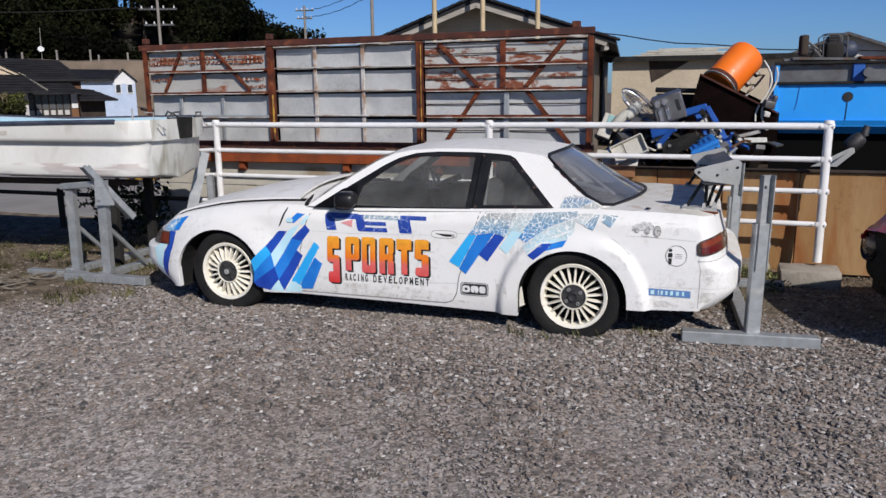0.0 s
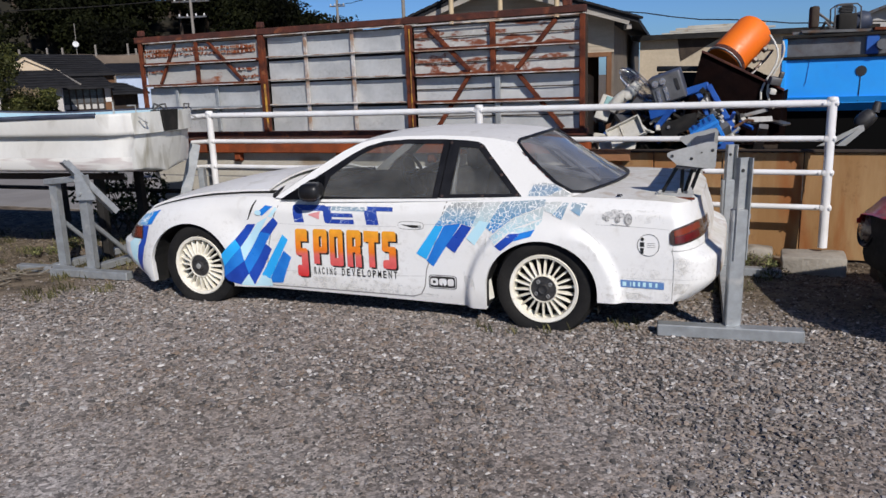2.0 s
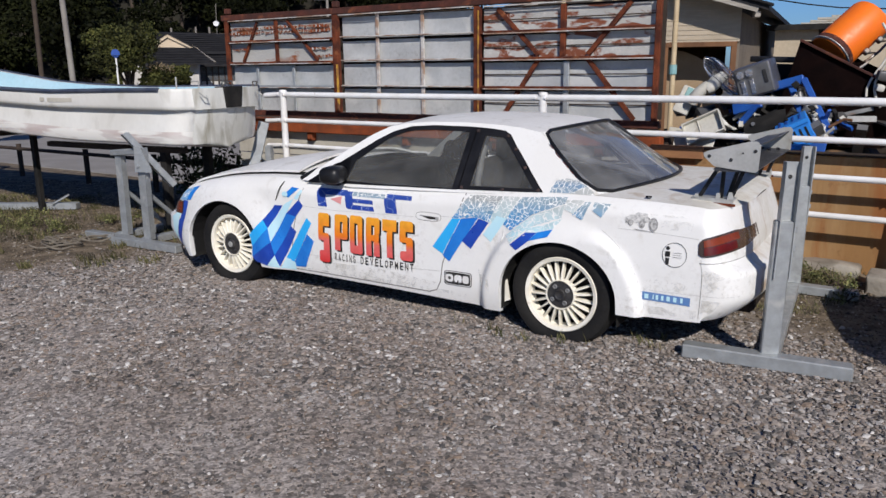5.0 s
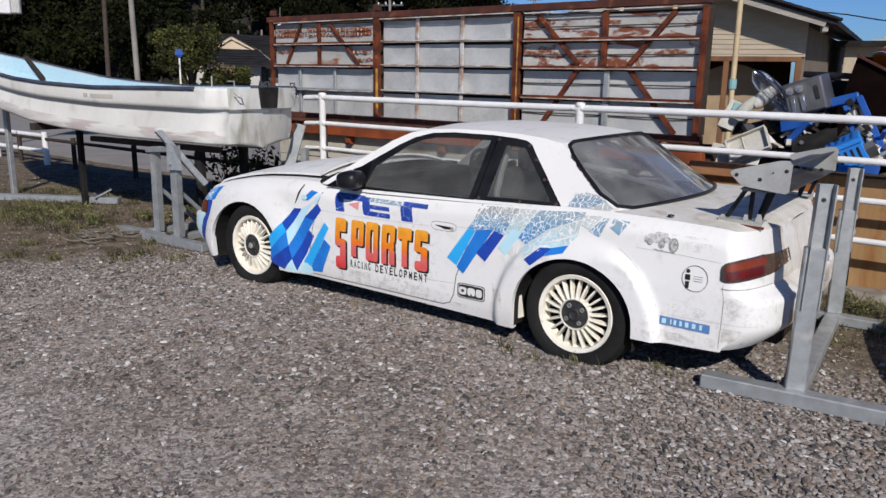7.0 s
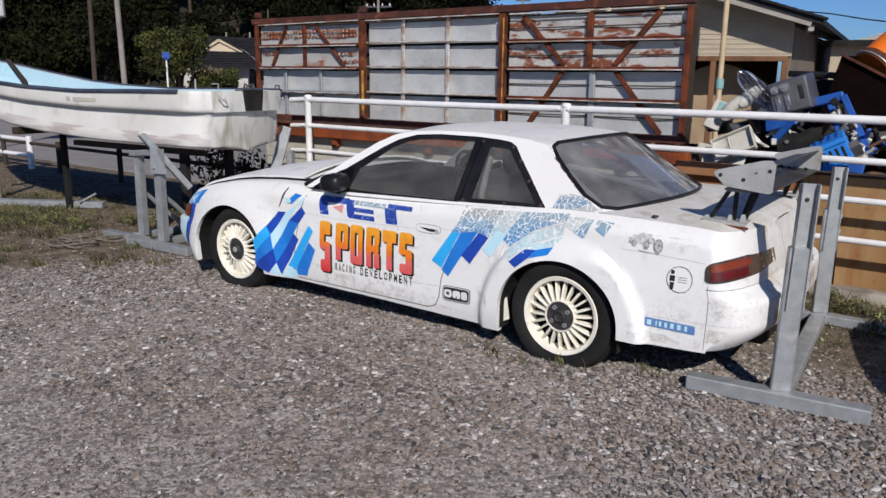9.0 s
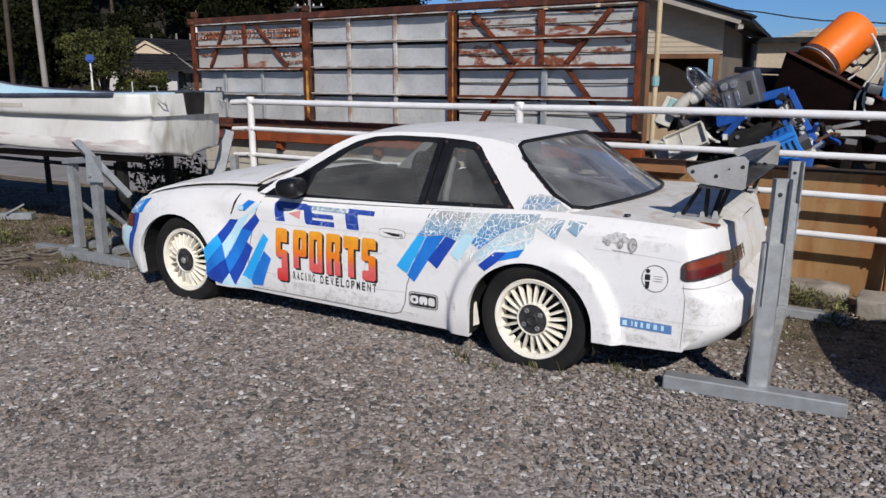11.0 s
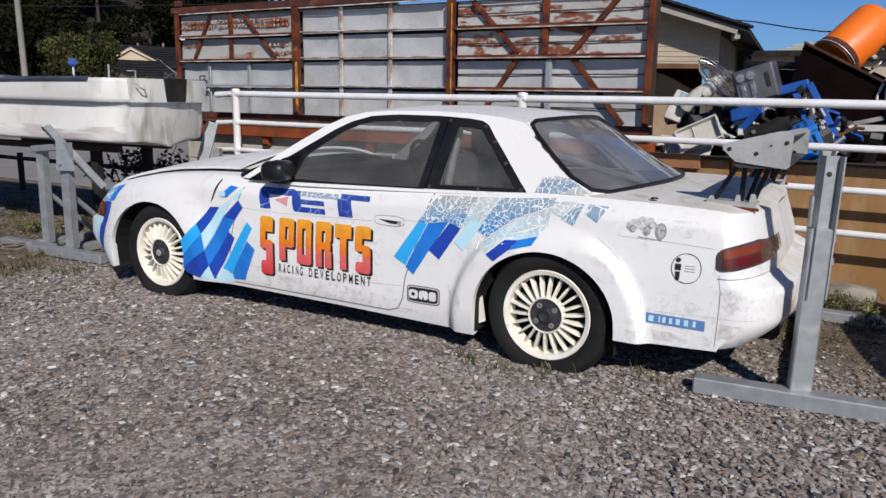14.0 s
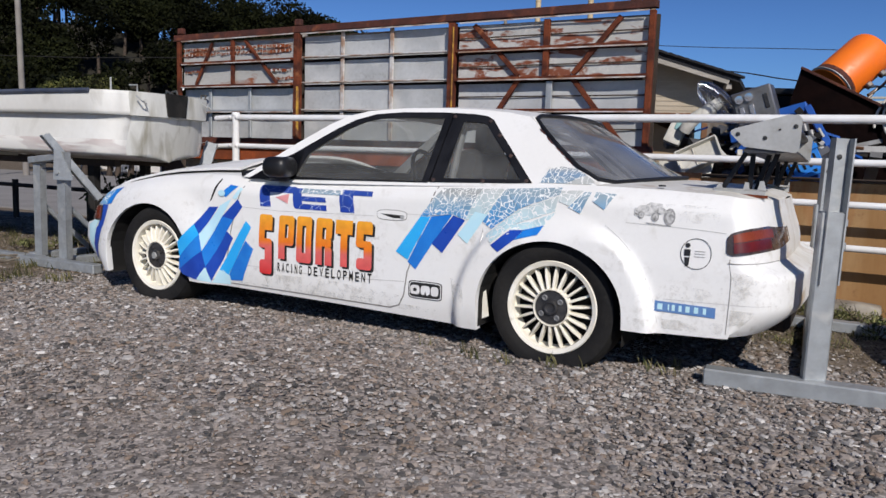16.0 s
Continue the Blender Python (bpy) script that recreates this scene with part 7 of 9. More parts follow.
for k in range(5):
    bm = bmesh.new()
    box(bm, (-0.075 + k * 0.037, -0.1055, 0.0), (0.014, 0.006, 0.075), 0.002)
    part("slot", bm, M_MATT, crate)
for k in range(4):
    bm = bmesh.new()
    box(bm, (-0.07 + k * 0.045, 0.0, 0.0925), (0.016, 0.12, 0.006), 0.002)
    part("slot", bm, M_SCRAP_BLUE, crate)
# bent blue frame of a machine
bframe = yard_thing("machine_frame", "bent blue painted machine frame full of dusty parts", "machine", 0, 0, 0)
for nm, a, b, w, h in (("frame_bar", (1.46, .86, 1.22), (1.88, .80, 1.34), .07, .04), ("frame_bar", (1.88, .80, 1.34), (2.13, .62, .93), .05, .045), ("frame_bar", (1.78, .84, 1.30), (1.98, .66, .90), .05, .04), ("frame_bar", (1.40, .62, 1.10), (1.62, .58, 1.17), .09, .03), ("frame_bar", (1.46, .60, .98), (1.60, .58, 1.16), .05, .035), ("frame_bar", (1.84, .52, .86), (2.12, .50, .84), .09, .035)):
    bm = bmesh.new()
    beam(bm, a, b, w, h, 0.006, (0, -1, 0.3))
    part(nm, bm, M_SCRAP_BLUE, bframe)
rng2 = random.Random(23)
for k in range(16):
    t = rng2.random()
    p = Vector((1.84, .76, 1.30)).lerp(Vector((2.08, .60, .92)), t) + Vector((rng2.uniform(-.06, .05), rng2.uniform(-.05, .03), rng2.uniform(-.03, .03)))
    bm = bmesh.new()
    if k % 3:
        box(bm, p, (rng2.uniform(.02, .06), .04, rng2.uniform(.015, .05)), 0.004, Euler((0, rng2.uniform(0, 3), 0)).to_matrix().to_4x4())
    else:
        tube(bm, [p, p + Vector((rng2.uniform(-.05, .05), -.02, rng2.uniform(-.06, .06)))], 0.010, 8)
    part("machine_piece", bm, (M_STEEL, M_WHITEP, M_MATT, M_CREAM)[k % 4], bframe)
for s, z in ((1.86, 1.24), (1.92, 1.16)):
    bm = bmesh.new()
    tube(bm, [(s, .74, z), (s + .03, .71, z - .09)], 0.028, 14)
    part("cylinder", bm, M_STEEL, bframe, smooth=True)
slab = yard_thing("dark_sheet", "folded dark plastic sheet in the scrap", "sheet", 1.66, 0.56, 1.01, 40, -20, 0)
bm = bmesh.new()
sheet(bm, [[(-.16 + .32 * i / 8, -.1 + .2 * j / 5, 0.02 * noise.noise(Vector((i * .8, j * .9, 2)))) for i in range(9)] for j in range(6)])
part("folded_sheet", bm, M_MATT, slab, smooth=True)
for i, (s, z) in enumerate(((1.50, 1.10), (1.545, 1.115), (1.585, 1.13))):
    st = yard_thing("lath", "pale splintered timber lath", "lath", s, 0.66, z, 0, -38, 6)
    bm = bmesh.new()
    box(bm, (0, 0, 0), (0.26, 0.012, 0.022), 0.002)
    part("lath_bar", bm, M_CREAM, st)

# maroon hopper with the orange drum
hop = yard_thing("hopper", "dark maroon steel hopper tipped on its corner", "hopper", 0, 0, 0)
bm = bmesh.new()
vs = [bm.verts.new(p) for p in ((1.795, 1.05, 1.642), (2.50, 1.05, 1.275), (2.46, 1.00, 0.80), (1.60, 1.00, 0.80), (1.86, 1.75, 1.645), (2.60, 1.75, 1.285), (2.55, 1.6, 0.80), (1.70, 1.6, 0.80))]
for f in ((0, 1, 2, 3), (4, 7, 6, 5), (0, 3, 7, 4), (1, 5, 6, 2), (3, 2, 6, 7)):
    bm.faces.new([vs[i] for i in f])
bmesh.ops.solidify(bm, geom=list(bm.faces), thickness=0.02)
part("hopper_shell", bm, M_MAROON, hop)
bm = bmesh.new()
beam(bm, (1.795, 1.04, 1.645), (2.50, 1.04, 1.278), 0.05, 0.02, 0.003)
part("hopper_lip", bm, M_RUST_D, hop, "dark rusty lip")
drum = yard_thing("drum", "bright orange steel drum tipped in the hopper", "drum", 1.992, 1.495, 1.561, -34.3, 40.3, 0)
drum.scale = (1.0, 1.0, 1.078)
bm = bmesh.new()
lathe(bm, [(0.0, -0.05), (0.176, -0.05), (0.182, -0.04), (0.182, 0.375), (0.172, 0.402), (0.13, 0.422), (0.0, 0.43)], 40)
shell = part("drum_shell", bm, M_ORANGE, drum, smooth=True)
bm = bmesh.new()
lathe(bm, [(0.182, -0.030), (0.187, -0.028), (0.187, 0.010), (0.182, 0.014)], 40, closed=True)
part("drum_band", bm, M_RUST_D, drum, "dark rusty band", smooth=True)
bm = bmesh.new()
lathe(bm, [(0.184, -0.046), (0.196, -0.042), (0.196, -0.036), (0.184, -0.032)], 40, closed=True)
part("drum_seat", bm, M_GREY, drum, "pale worn seat ring", smooth=True)
for z in (0.12, 0.26):
    bm = bmesh.new()
    box(bm, (0.195, -0.08, z), (0.045, 0.05, 0.045), 0.008)
    tube(bm, [(0.21, -0.08, z), (0.255, -0.10, z + 0.03), (0.265, -0.08, z - 0.08), (0.25, -0.10, z - 0.22)], 0.012, 8)
    part("valve", bm, M_STEEL, drum, "steel valve and hose", smooth=True)
hose = yard_thing("hose", "pale grey flexible hose hanging beside the drum", "hose", 0, 0, 0)
for k, (a, b) in enumerate((((2.36, 1.12, 1.76), (2.38, 1.0, 1.20)), ((2.41, 1.08, 1.70), (2.44, .98, 1.12)))):
    bm = bmesh.new()
    pts = [Vector(a).lerp(Vector(b), t) + Vector((0.07 * math.sin(t * 5 + k), 0, 0)) for t in np.linspace(0, 1, 10)]
    tube(bm, pts, 0.009, 8)
    part("hose_tube", bm, M_WHITEP, hose, smooth=True)
pump = yard_thing("pump", "small grey pump with hose fittings", "pump", 2.42, 0.98, 1.36, 10, 12, 20)
for c, sz in (((0, 0, 0), (0.10, 0.08, 0.07)), ((0.0, -0.02, -0.09), (0.06, 0.06, 0.05)), ((0.04, 0, 0.06), (0.04, 0.04, 0.06))):
    bm = bmesh.new()
    box(bm, c, sz, 0.012, segs=2)
    part("pump_body", bm, M_STEEL if c[2] >= 0 else M_WHITEP, pump, smooth=True)

# blue tipper body behind
tank = yard_thing("tipper_body", "bright blue steel tipper body with a grey rim beam", "tipper body", 0, 0, 0)
bm = bmesh.new()
box(bm, (4.0, 1.34, 1.34), (3.06, 0.03, 0.40), 0.004)
part("side_panel", bm, M_TANK, tank)
bm = bmesh.new()
prism(bm, [(1.33, 1.14), (1.30, 1.20), (1.44, 1.12), (1.44, 1.07)], 2.47, 5.53, "x")
part("lower_flange", bm, M_TANK, tank)
bm = bmesh.new()
box(bm, (4.0, 1.40, 1.64), (3.06, 0.10, 0.17), 0.006)
part("rim_beam", bm, M_STEEL, tank, "grey rim beam")
for z in (1.735, 1.55):
    bm = bmesh.new()
    beam(bm, (2.47, 1.35, z), (5.53, 1.35, z), 0.12, 0.025, 0.003)
    part("rim_lip", bm, M_MATT, tank)
bm = bmesh.new()
box(bm, (2.49, 1.7, 1.44), (0.04, 0.8, 0.58), 0.004)
part("end_panel", bm, M_TANK, tank)
for s in (3.14, 3.95):
    bm = bmesh.new()
    box(bm, (s + 0.05, 1.33, 1.64), (0.10, 0.05, 0.18), 0.006)
    part("rib", bm, M_SCRAP_BLUE, tank)
bm = bmesh.new()
tube(bm, [(3.26, 1.34, 1.64), (3.26, 1.22, 1.64)], 0.045, 16)
part("spigot", bm, M_STEEL, tank, "steel spigot", smooth=True)
bm = bmesh.new()
lathe(bm, [(0.0, 0.0), (0.045, 0.0), (0.045, 0.008), (0.0, 0.010)], 20, Matrix.Translation((3.12, 1.325, 1.42)) @ Matrix.Rotation(radians(90), 4, "X"))
beam(bm, (3.12, 1.322, 1.39), (3.11, 1.322, 1.16), 0.008, 0.006)
part("cover_disc", bm, M_INK, tank, "black cover disc")
bm = bmesh.new()
for a, b in (((2.70, 1.52), (2.68, 1.34)), ((2.68, 1.34), (2.665, 1.30))):
    beam(bm, (a[0], 1.322, a[1]), (b[0], 1.322, b[1]), 0.006, 0.005)
part("drip_stain", bm, M_SCRAP_BLUE, tank)

engine = yard_thing("engine", "greasy small engine block on the tipper body", "engine", 2.95, 1.58, 1.76, 0, 0, 10)
engine.scale = (1.15, 1.15, 1.15)
for nm, c, sz, mt in (("block", (0.03, 0, 0.08), (0.14, 0.16, 0.13), M_MATT), ("cylinder_head", (0.03, 0, 0.175), (0.09, 0.10, 0.06), M_MATT), ("filter", (-0.20, 0, 0.13), (0.065, 0.10, 0.17), M_DIRT), ("base_rail", (0.0, 0, -0.01), (0.46, 0.12, 0.035), M_STEEL)):
    bm = bmesh.new()
    box(bm, c, sz, 0.02, segs=3)
    part(nm, bm, mt, engine, smooth=True)
bm = bmesh.new()
lathe(bm, [(0.0, -0.07), (0.055, -0.065), (0.075, -0.03), (0.075, 0.03), (0.055, 0.06), (0.0, 0.065)], 18, Matrix.Translation((0.15, 0, 0.085)) @ Matrix.Rotation(radians(70), 4, "Y"))
part("flywheel_case", bm, M_NAVY, engine, "dark round flywheel case", smooth=True)
bm = bmesh.new()
for k in range(5):
    box(bm, (0.03, 0, 0.145 + k * 0.012), (0.105, 0.115, 0.004))
part("cooling_fins", bm, M_HUB, engine)
bm = bmesh.new()
for y in (-0.07, 0.07):
    tube(bm, [(-0.06, y, 0.0), (-0.065, y, 0.19), (-0.03, y, 0.215), (0.09, y, 0.215), (0.12, y, 0.19), (0.125, y, 0.0)], 0.006, 6)
tube(bm, [(-0.03, -0.07, 0.215), (-0.03, 0.07, 0.215)], 0.006, 6)
tube(bm, [(-0.17, 0.0, 0.16), (-0.10, -0.03, 0.10), (-0.04, -0.02, 0.06)], 0.010, 6)
tube(bm, [(-0.14, 0.03, 0.02), (-0.12, -0.04, 0.09), (-0.07, -0.06, 0.03)], 0.012, 6)
part("tube_frame", bm, M_STEEL, engine, "thin steel tube frame", smooth=True)
for s0, s1, zz, w in ((2.62, 3.30, 1.775, 0.10), (2.55, 2.80, 1.77, 0.05), (3.2, 3.8, 1.77, 0.16)):
    pl = yard_thing("steel_offcut", "flat steel offcut lying on the rim", "offcut", (s0 + s1) / 2, 1.50, zz, 0, 1.5, 4)
    bm = bmesh.new()
    box(bm, (0, 0, 0), (s1 - s0, w, 0.028), 0.004)
    part("plate", bm, M_STEEL if w < 0.12 else M_RUST, pl)

mo = yard_thing("motor_casing", "dark cast motor casing hanging at the bin edge", "motor", 3.10, 0.62, 1.03, 0, 48, 0)
for nm, pts, r in (("casing", [(0.0, 0, 0.095), (0, 0, 0.08), (0.0, 0, 0.03), (0.005, 0, -0.03), (0.01, 0, -0.055), (0.012, 0, -0.062)], [0.03, 0.055, 0.068, 0.066, 0.05, 0.03]), ("shaft", [(0.02, 0, -0.05), (0.05, 0, -0.15)], [0.016, 0.010]), ("spout", [(0.0, 0, 0.10), (-0.05, 0, 0.17)], [0.035, 0.025])):
    bm = bmesh.new()
    tube(bm, pts, r, 14)
    part(nm, bm, M_HUB, mo, smooth=True)
wedge = yard_thing("bent_sheet", "bent off-white metal sheet leaning on the bin wall", "sheet metal", 0, 0, 0)
bm = bmesh.new()
prism(bm, [(2.76, .835), (2.86, .84), (3.08, .985), (3.09, 1.0), (3.06, 1.0)], 0.48, 0.486)
prism(bm, [(2.90, .835), (2.97, .835), (3.10, .96), (3.09, 1.0)], 0.50, 0.56)
part("sheet_metal", bm, M_GREY, wedge)

# ---- red wreck at the edge of the yard ----
M_REDCAR = material("faded_red_paint", (0.45, 0.020, 0.016), (0.34, 0.016, 0.014), 4, 0.4, coat=0.3, fine=40, speck=0.15, stain=(0.10, 0.03, 0.025), stain_at=0.66, stain_scale=6)
wreck = thing("red_car", "wrecked red car with a smashed black nose", "car", pose(2.73, 4.42, 0, 0, 0, 176))


def nose_rows(x_list, shape):
    rows = []
    for x in x_list:
        w, zl, zh = shape(x)
        rows.append([(x, y, z) for y, z in ([(-w, zl), (-w, (zl + zh) / 2), (-w * .98, zh - .05), (-w * .90, zh)] + [(w * k, zh + 0.03 * (1 - k * k)) for k in (-.6, -.2, .2, .6)] + [(w * .90, zh), (w * .98, zh - .05), (w, (zl + zh) / 2), (w, zl)])])
    return rows


bm = bmesh.new()
sheet(bm, nose_rows([0.04, 0.035, 0.015, -0.03, -0.10, -0.2, -0.35, -0.55, -0.8, -1.1, -1.5, -1.9], lambda x: (0.50 + 0.10 * smooth01(0.04, -0.22, x), 0.53 - 0.10 * smooth01(-0.25, -0.6, x), 0.595 + 0.10 * smooth01(0.05, -0.12, x) + 0.05 * smooth01(-0.12, -0.6, x) + 0.06 * smooth01(-0.8, -1.9, x))))
part("bonnet", bm, M_REDCAR, wreck, "faded red bonnet over the fender", smooth=True)
bm = bmesh.new()
box(bm, (-0.11, 0, 0.445), (0.23, 1.06, 0.36), 0.08, segs=3)
part("grille_opening", bm, M_MATT, wreck, "black smashed grille", smooth=True)
bm = bmesh.new()
rows = []
for k in range(9):
    a = -0.62 * math.pi * k / 8 + 0.15
    rows.append([(-0.13 + (0.13 + 0.02 * math.sin(y * 5)) * math.cos(a) - 0.12 * (abs(y) / 0.56) ** 3, y, 0.27 + 0.15 * math.sin(a) + (0.02 * math.sin(y * 9))) for y in np.linspace(-0.57, 0.57, 13)])
sheet(bm, rows)
bmesh.ops.solidify(bm, geom=list(bm.faces), thickness=0.012)
part("bumper", bm, M_BLACK, wreck, "sagging black plastic bumper", smooth=True)
for y in (-0.45, 0.45):
    sg = 1 if y > 0 else -1
    bm = bmesh.new()
    lathe(bm, [(0.0, 0.030), (0.055, 0.022), (0.086, 0.0), (0.096, -0.05)], 24, Matrix.Translation((0.0, y, 0.515)) @ Matrix.Rotation(radians(78), 4, "Y"))
    part("headlamp", bm, M_SMOKE, wreck, "dull sunken headlamp", smooth=True)
    bm = bmesh.new()
    lathe(bm, [(0.096, -0.02), (0.118, 0.0), (0.126, -0.02), (0.122, -0.10)], 24, Matrix.Translation((0.0, y, 0.515)) @ Matrix.Rotation(radians(78), 4, "Y"))
    part("lamp_surround", bm, M_BLACK, wreck, "black lamp surround", smooth=True)
    bm = bmesh.new()
    sheet(bm, [[(-0.03 - 0.02 * i + 0.02 * noise.noise(Vector((i, j, 3.0))), y * 0.70 - sg * 0.035 * i, 0.34 + 0.055 * j + 0.02 * noise.noise(Vector((i * .7, j * .9, 7.0)))) for i in range(4)] for j in range(5)])
    bmesh.ops.solidify(bm, geom=list(bm.faces), thickness=0.006)
    part("torn_bracket", bm, M_REDCAR, wreck, "torn red lamp bracket")
for x, y in ((-0.55, 0.56), (-0.55, -0.56)):
    bm = bmesh.new()
    lathe(bm, [(0.12, -0.06), (0.28, -0.08), (0.29, -0.05), (0.29, 0.05), (0.28, 0.08), (0.12, 0.06)], 28, Matrix.Translation((x, y, 0.285)) @ Matrix.Rotation(radians(90), 4, "X"), True)
    part("tyre", bm, M_RUBBER, wreck, "black tyre", smooth=True)
bm = bmesh.new()
box(bm, (-0.98, 0, 0.32), (1.84, 1.05, 0.30), 0.03)
part("underbody", bm, M_UNDER, wreck)
bm = bmesh.new()
prism(bm, [(-1.3, .72), (-1.95, 1.06), (-3.0, 1.08), (-3.4, .75), (-3.8, .70), (-3.8, .28), (-1.8, .28), (-1.8, .70)], -0.58, 0.58)
part("cabin", bm, M_REDCAR, wreck, "faded red cabin")


# ---- the distance ----
M_TILE = material("black_roof_tile", (0.010, 0.010, 0.012), (0.020, 0.020, 0.023), 3, 0.7, fine=12, speck=0.3)
dull(M_TILE, 0.2)
M_SIDING = material("tan_siding", (0.43, 0.36, 0.27), (0.37, 0.31, 0.23), 2, 0.8, fine=20, speck=0.1, stretch=(1, 1, 3))
M_TANWALL = material("beige_wall", (0.50, 0.42, 0.31), (0.44, 0.37, 0.27), 2, 0.85, fine=15)
M_PALEWALL = material("pale_render", (0.55, 0.53, 0.50), (0.48, 0.46, 0.44), 2, 0.85, fine=15)
M_BLUEWALL = material("pale_blue_siding", (0.46, 0.54, 0.68), (0.42, 0.50, 0.64), 2, 0.8, fine=15)
M_WHITEW = material("white_siding", (0.72, 0.72, 0.72), (0.66, 0.66, 0.66), 2, 0.8, fine=15)
M_DARKWIN = material("dark_window", (0.02, 0.022, 0.026), (0.035, 0.037, 0.04), 3, 0.2)
M_BEIGE = material("cream_gable", (0.62, 0.50, 0.36), (0.56, 0.45, 0.32), 3, 0.8)
# brown darkened to carry the eave's shade on the house's side wall
M_SHADEWALL = material("shade_darkened_cladding", (0.17, 0.14, 0.11), (0.13, 0.108, 0.085), 2, 0.85, fine=15)
M_POLE = material("utility_concrete", (0.27, 0.25, 0.22), (0.21, 0.19, 0.17), 3, 0.85, fine=20)
M_CLIFF = material("earth_bank", (0.20, 0.15, 0.11), (0.13, 0.10, 0.075), 0.6, 0.95, fine=4, bump=0.6)
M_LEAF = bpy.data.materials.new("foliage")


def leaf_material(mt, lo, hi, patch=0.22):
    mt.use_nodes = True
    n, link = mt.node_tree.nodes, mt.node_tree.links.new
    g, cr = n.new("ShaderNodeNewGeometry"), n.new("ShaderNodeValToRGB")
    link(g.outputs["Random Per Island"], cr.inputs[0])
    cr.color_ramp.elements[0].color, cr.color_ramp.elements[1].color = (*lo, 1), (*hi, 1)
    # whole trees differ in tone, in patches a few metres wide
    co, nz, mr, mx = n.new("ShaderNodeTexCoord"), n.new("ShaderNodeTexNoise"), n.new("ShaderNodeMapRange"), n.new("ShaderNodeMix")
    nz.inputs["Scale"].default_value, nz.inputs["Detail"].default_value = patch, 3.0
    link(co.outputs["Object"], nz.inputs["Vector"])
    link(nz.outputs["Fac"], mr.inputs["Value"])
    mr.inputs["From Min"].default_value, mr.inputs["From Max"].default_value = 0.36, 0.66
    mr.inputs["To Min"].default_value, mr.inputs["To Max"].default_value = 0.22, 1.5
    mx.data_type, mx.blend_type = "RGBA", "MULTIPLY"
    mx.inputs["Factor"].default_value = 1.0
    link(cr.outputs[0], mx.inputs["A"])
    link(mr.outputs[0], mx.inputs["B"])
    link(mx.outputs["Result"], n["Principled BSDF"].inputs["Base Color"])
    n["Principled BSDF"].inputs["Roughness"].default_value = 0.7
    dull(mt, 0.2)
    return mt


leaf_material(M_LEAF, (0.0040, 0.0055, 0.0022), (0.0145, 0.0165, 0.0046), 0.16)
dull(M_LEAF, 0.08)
M_LEAF2 = leaf_material(bpy.data.materials.new("garden_foliage"), (0.020, 0.028, 0.008), (0.095, 0.095, 0.026), 1.6)
M_LEAF3 = leaf_material(bpy.data.materials.new("bush_foliage"), (0.010, 0.018, 0.009), (0.055, 0.075, 0.032))
M_GRASS = leaf_material(bpy.data.materials.new("weeds"), (0.032, 0.042, 0.012), (0.19, 0.165, 0.080), 2.0)
M_BARK = material("bark", (0.07, 0.05, 0.035), (0.045, 0.032, 0.024), 5, 0.9)


def leaves(name, centres, radii, counts, size, mt, seed, parent=None, flat=0.75):
    """Many small leaf clumps round given centres, thicker towards the outside, with gaps."""
    rng = np.random.default_rng(seed)
    P, S = [], []
    for c, r, k in zip(centres, radii, counts):
        v = rng.normal(size=(k, 3))
        v /= np.linalg.norm(v, axis=1)[:, None]
        lump = 1 + 0.22 * np.sin(v[:, 0] * 5 + c[0]) * np.sin(v[:, 1] * 5 + c[1]) + 0.15 * np.sin(v[:, 2] * 9 + c[0] * 3)
        rad = r * lump * (0.60 + 0.40 * rng.random(k) ** 0.6)
        P.append(np.asarray(c) + v * rad[:, None] * np.array([1, 1, flat]))
        S.append(np.full(k, size) * rng.uniform(0.6, 1.4, k))
    P, S = np.concatenate(P), np.concatenate(S)
    k = len(P)
    a = rng.normal(size=(k, 3))
    a /= np.linalg.norm(a, axis=1)[:, None]
    b = np.cross(a, rng.normal(size=(k, 3)))
    b /= np.linalg.norm(b, axis=1)[:, None]
    q = np.stack([P + a * S[:, None], P + b * S[:, None] * 0.55, P - a * S[:, None], P - b * S[:, None] * 0.55], 1).reshape(-1, 3)
    me = bpy.data.meshes.new(name)
    me.vertices.add(len(q))
    me.vertices.foreach_set("co", q.ravel())
    me.loops.add(4 * k)
    me.loops.foreach_set("vertex_index", np.arange(4 * k, dtype=np.int32))
    me.polygons.add(k)
    me.polygons.foreach_set("loop_start", np.arange(0, 4 * k, 4, dtype=np.int32))
    me.update(calc_edges=True)
    me.materials.append(mt)
    ob = new(name, me)
    ob.parent = parent
    return ob


# wooded hill
def hill_top(az):
    return float(np.interp(az, [-75, -50, -35, -24, -19, -16.8, -15.4, -13, -11, -8, -4, 2], [17, 17.5, 16.5, 14.2, 12.8, 11.6, 9.0, 7.8, 6.6, 4.6, 1.2, 0.0]))


def hill(az, r):
    return hill_top(az) * 0.70 * smooth01(50, 76, r)


verts, faces = [], []
AZ, RR = np.arange(-80, 4.1, 2.0), (49, 54, 60, 66, 72, 80, 95)
for az in AZ:
    for r in RR:
        verts.append((r * math.sin(radians(az)), r * math.cos(radians(az)), hill(az, r) - (0.05 if r == 49 else 0.0)))
K = len(RR)
for i in range(len(AZ) - 1):
    for j in range(K - 1):
        faces.append((i * K + j, (i + 1) * K + j, (i + 1) * K + j + 1, i * K + j + 1))
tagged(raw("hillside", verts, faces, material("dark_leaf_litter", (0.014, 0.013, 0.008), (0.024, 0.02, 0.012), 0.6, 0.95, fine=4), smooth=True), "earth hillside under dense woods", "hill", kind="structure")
rng = np.random.default_rng(3)
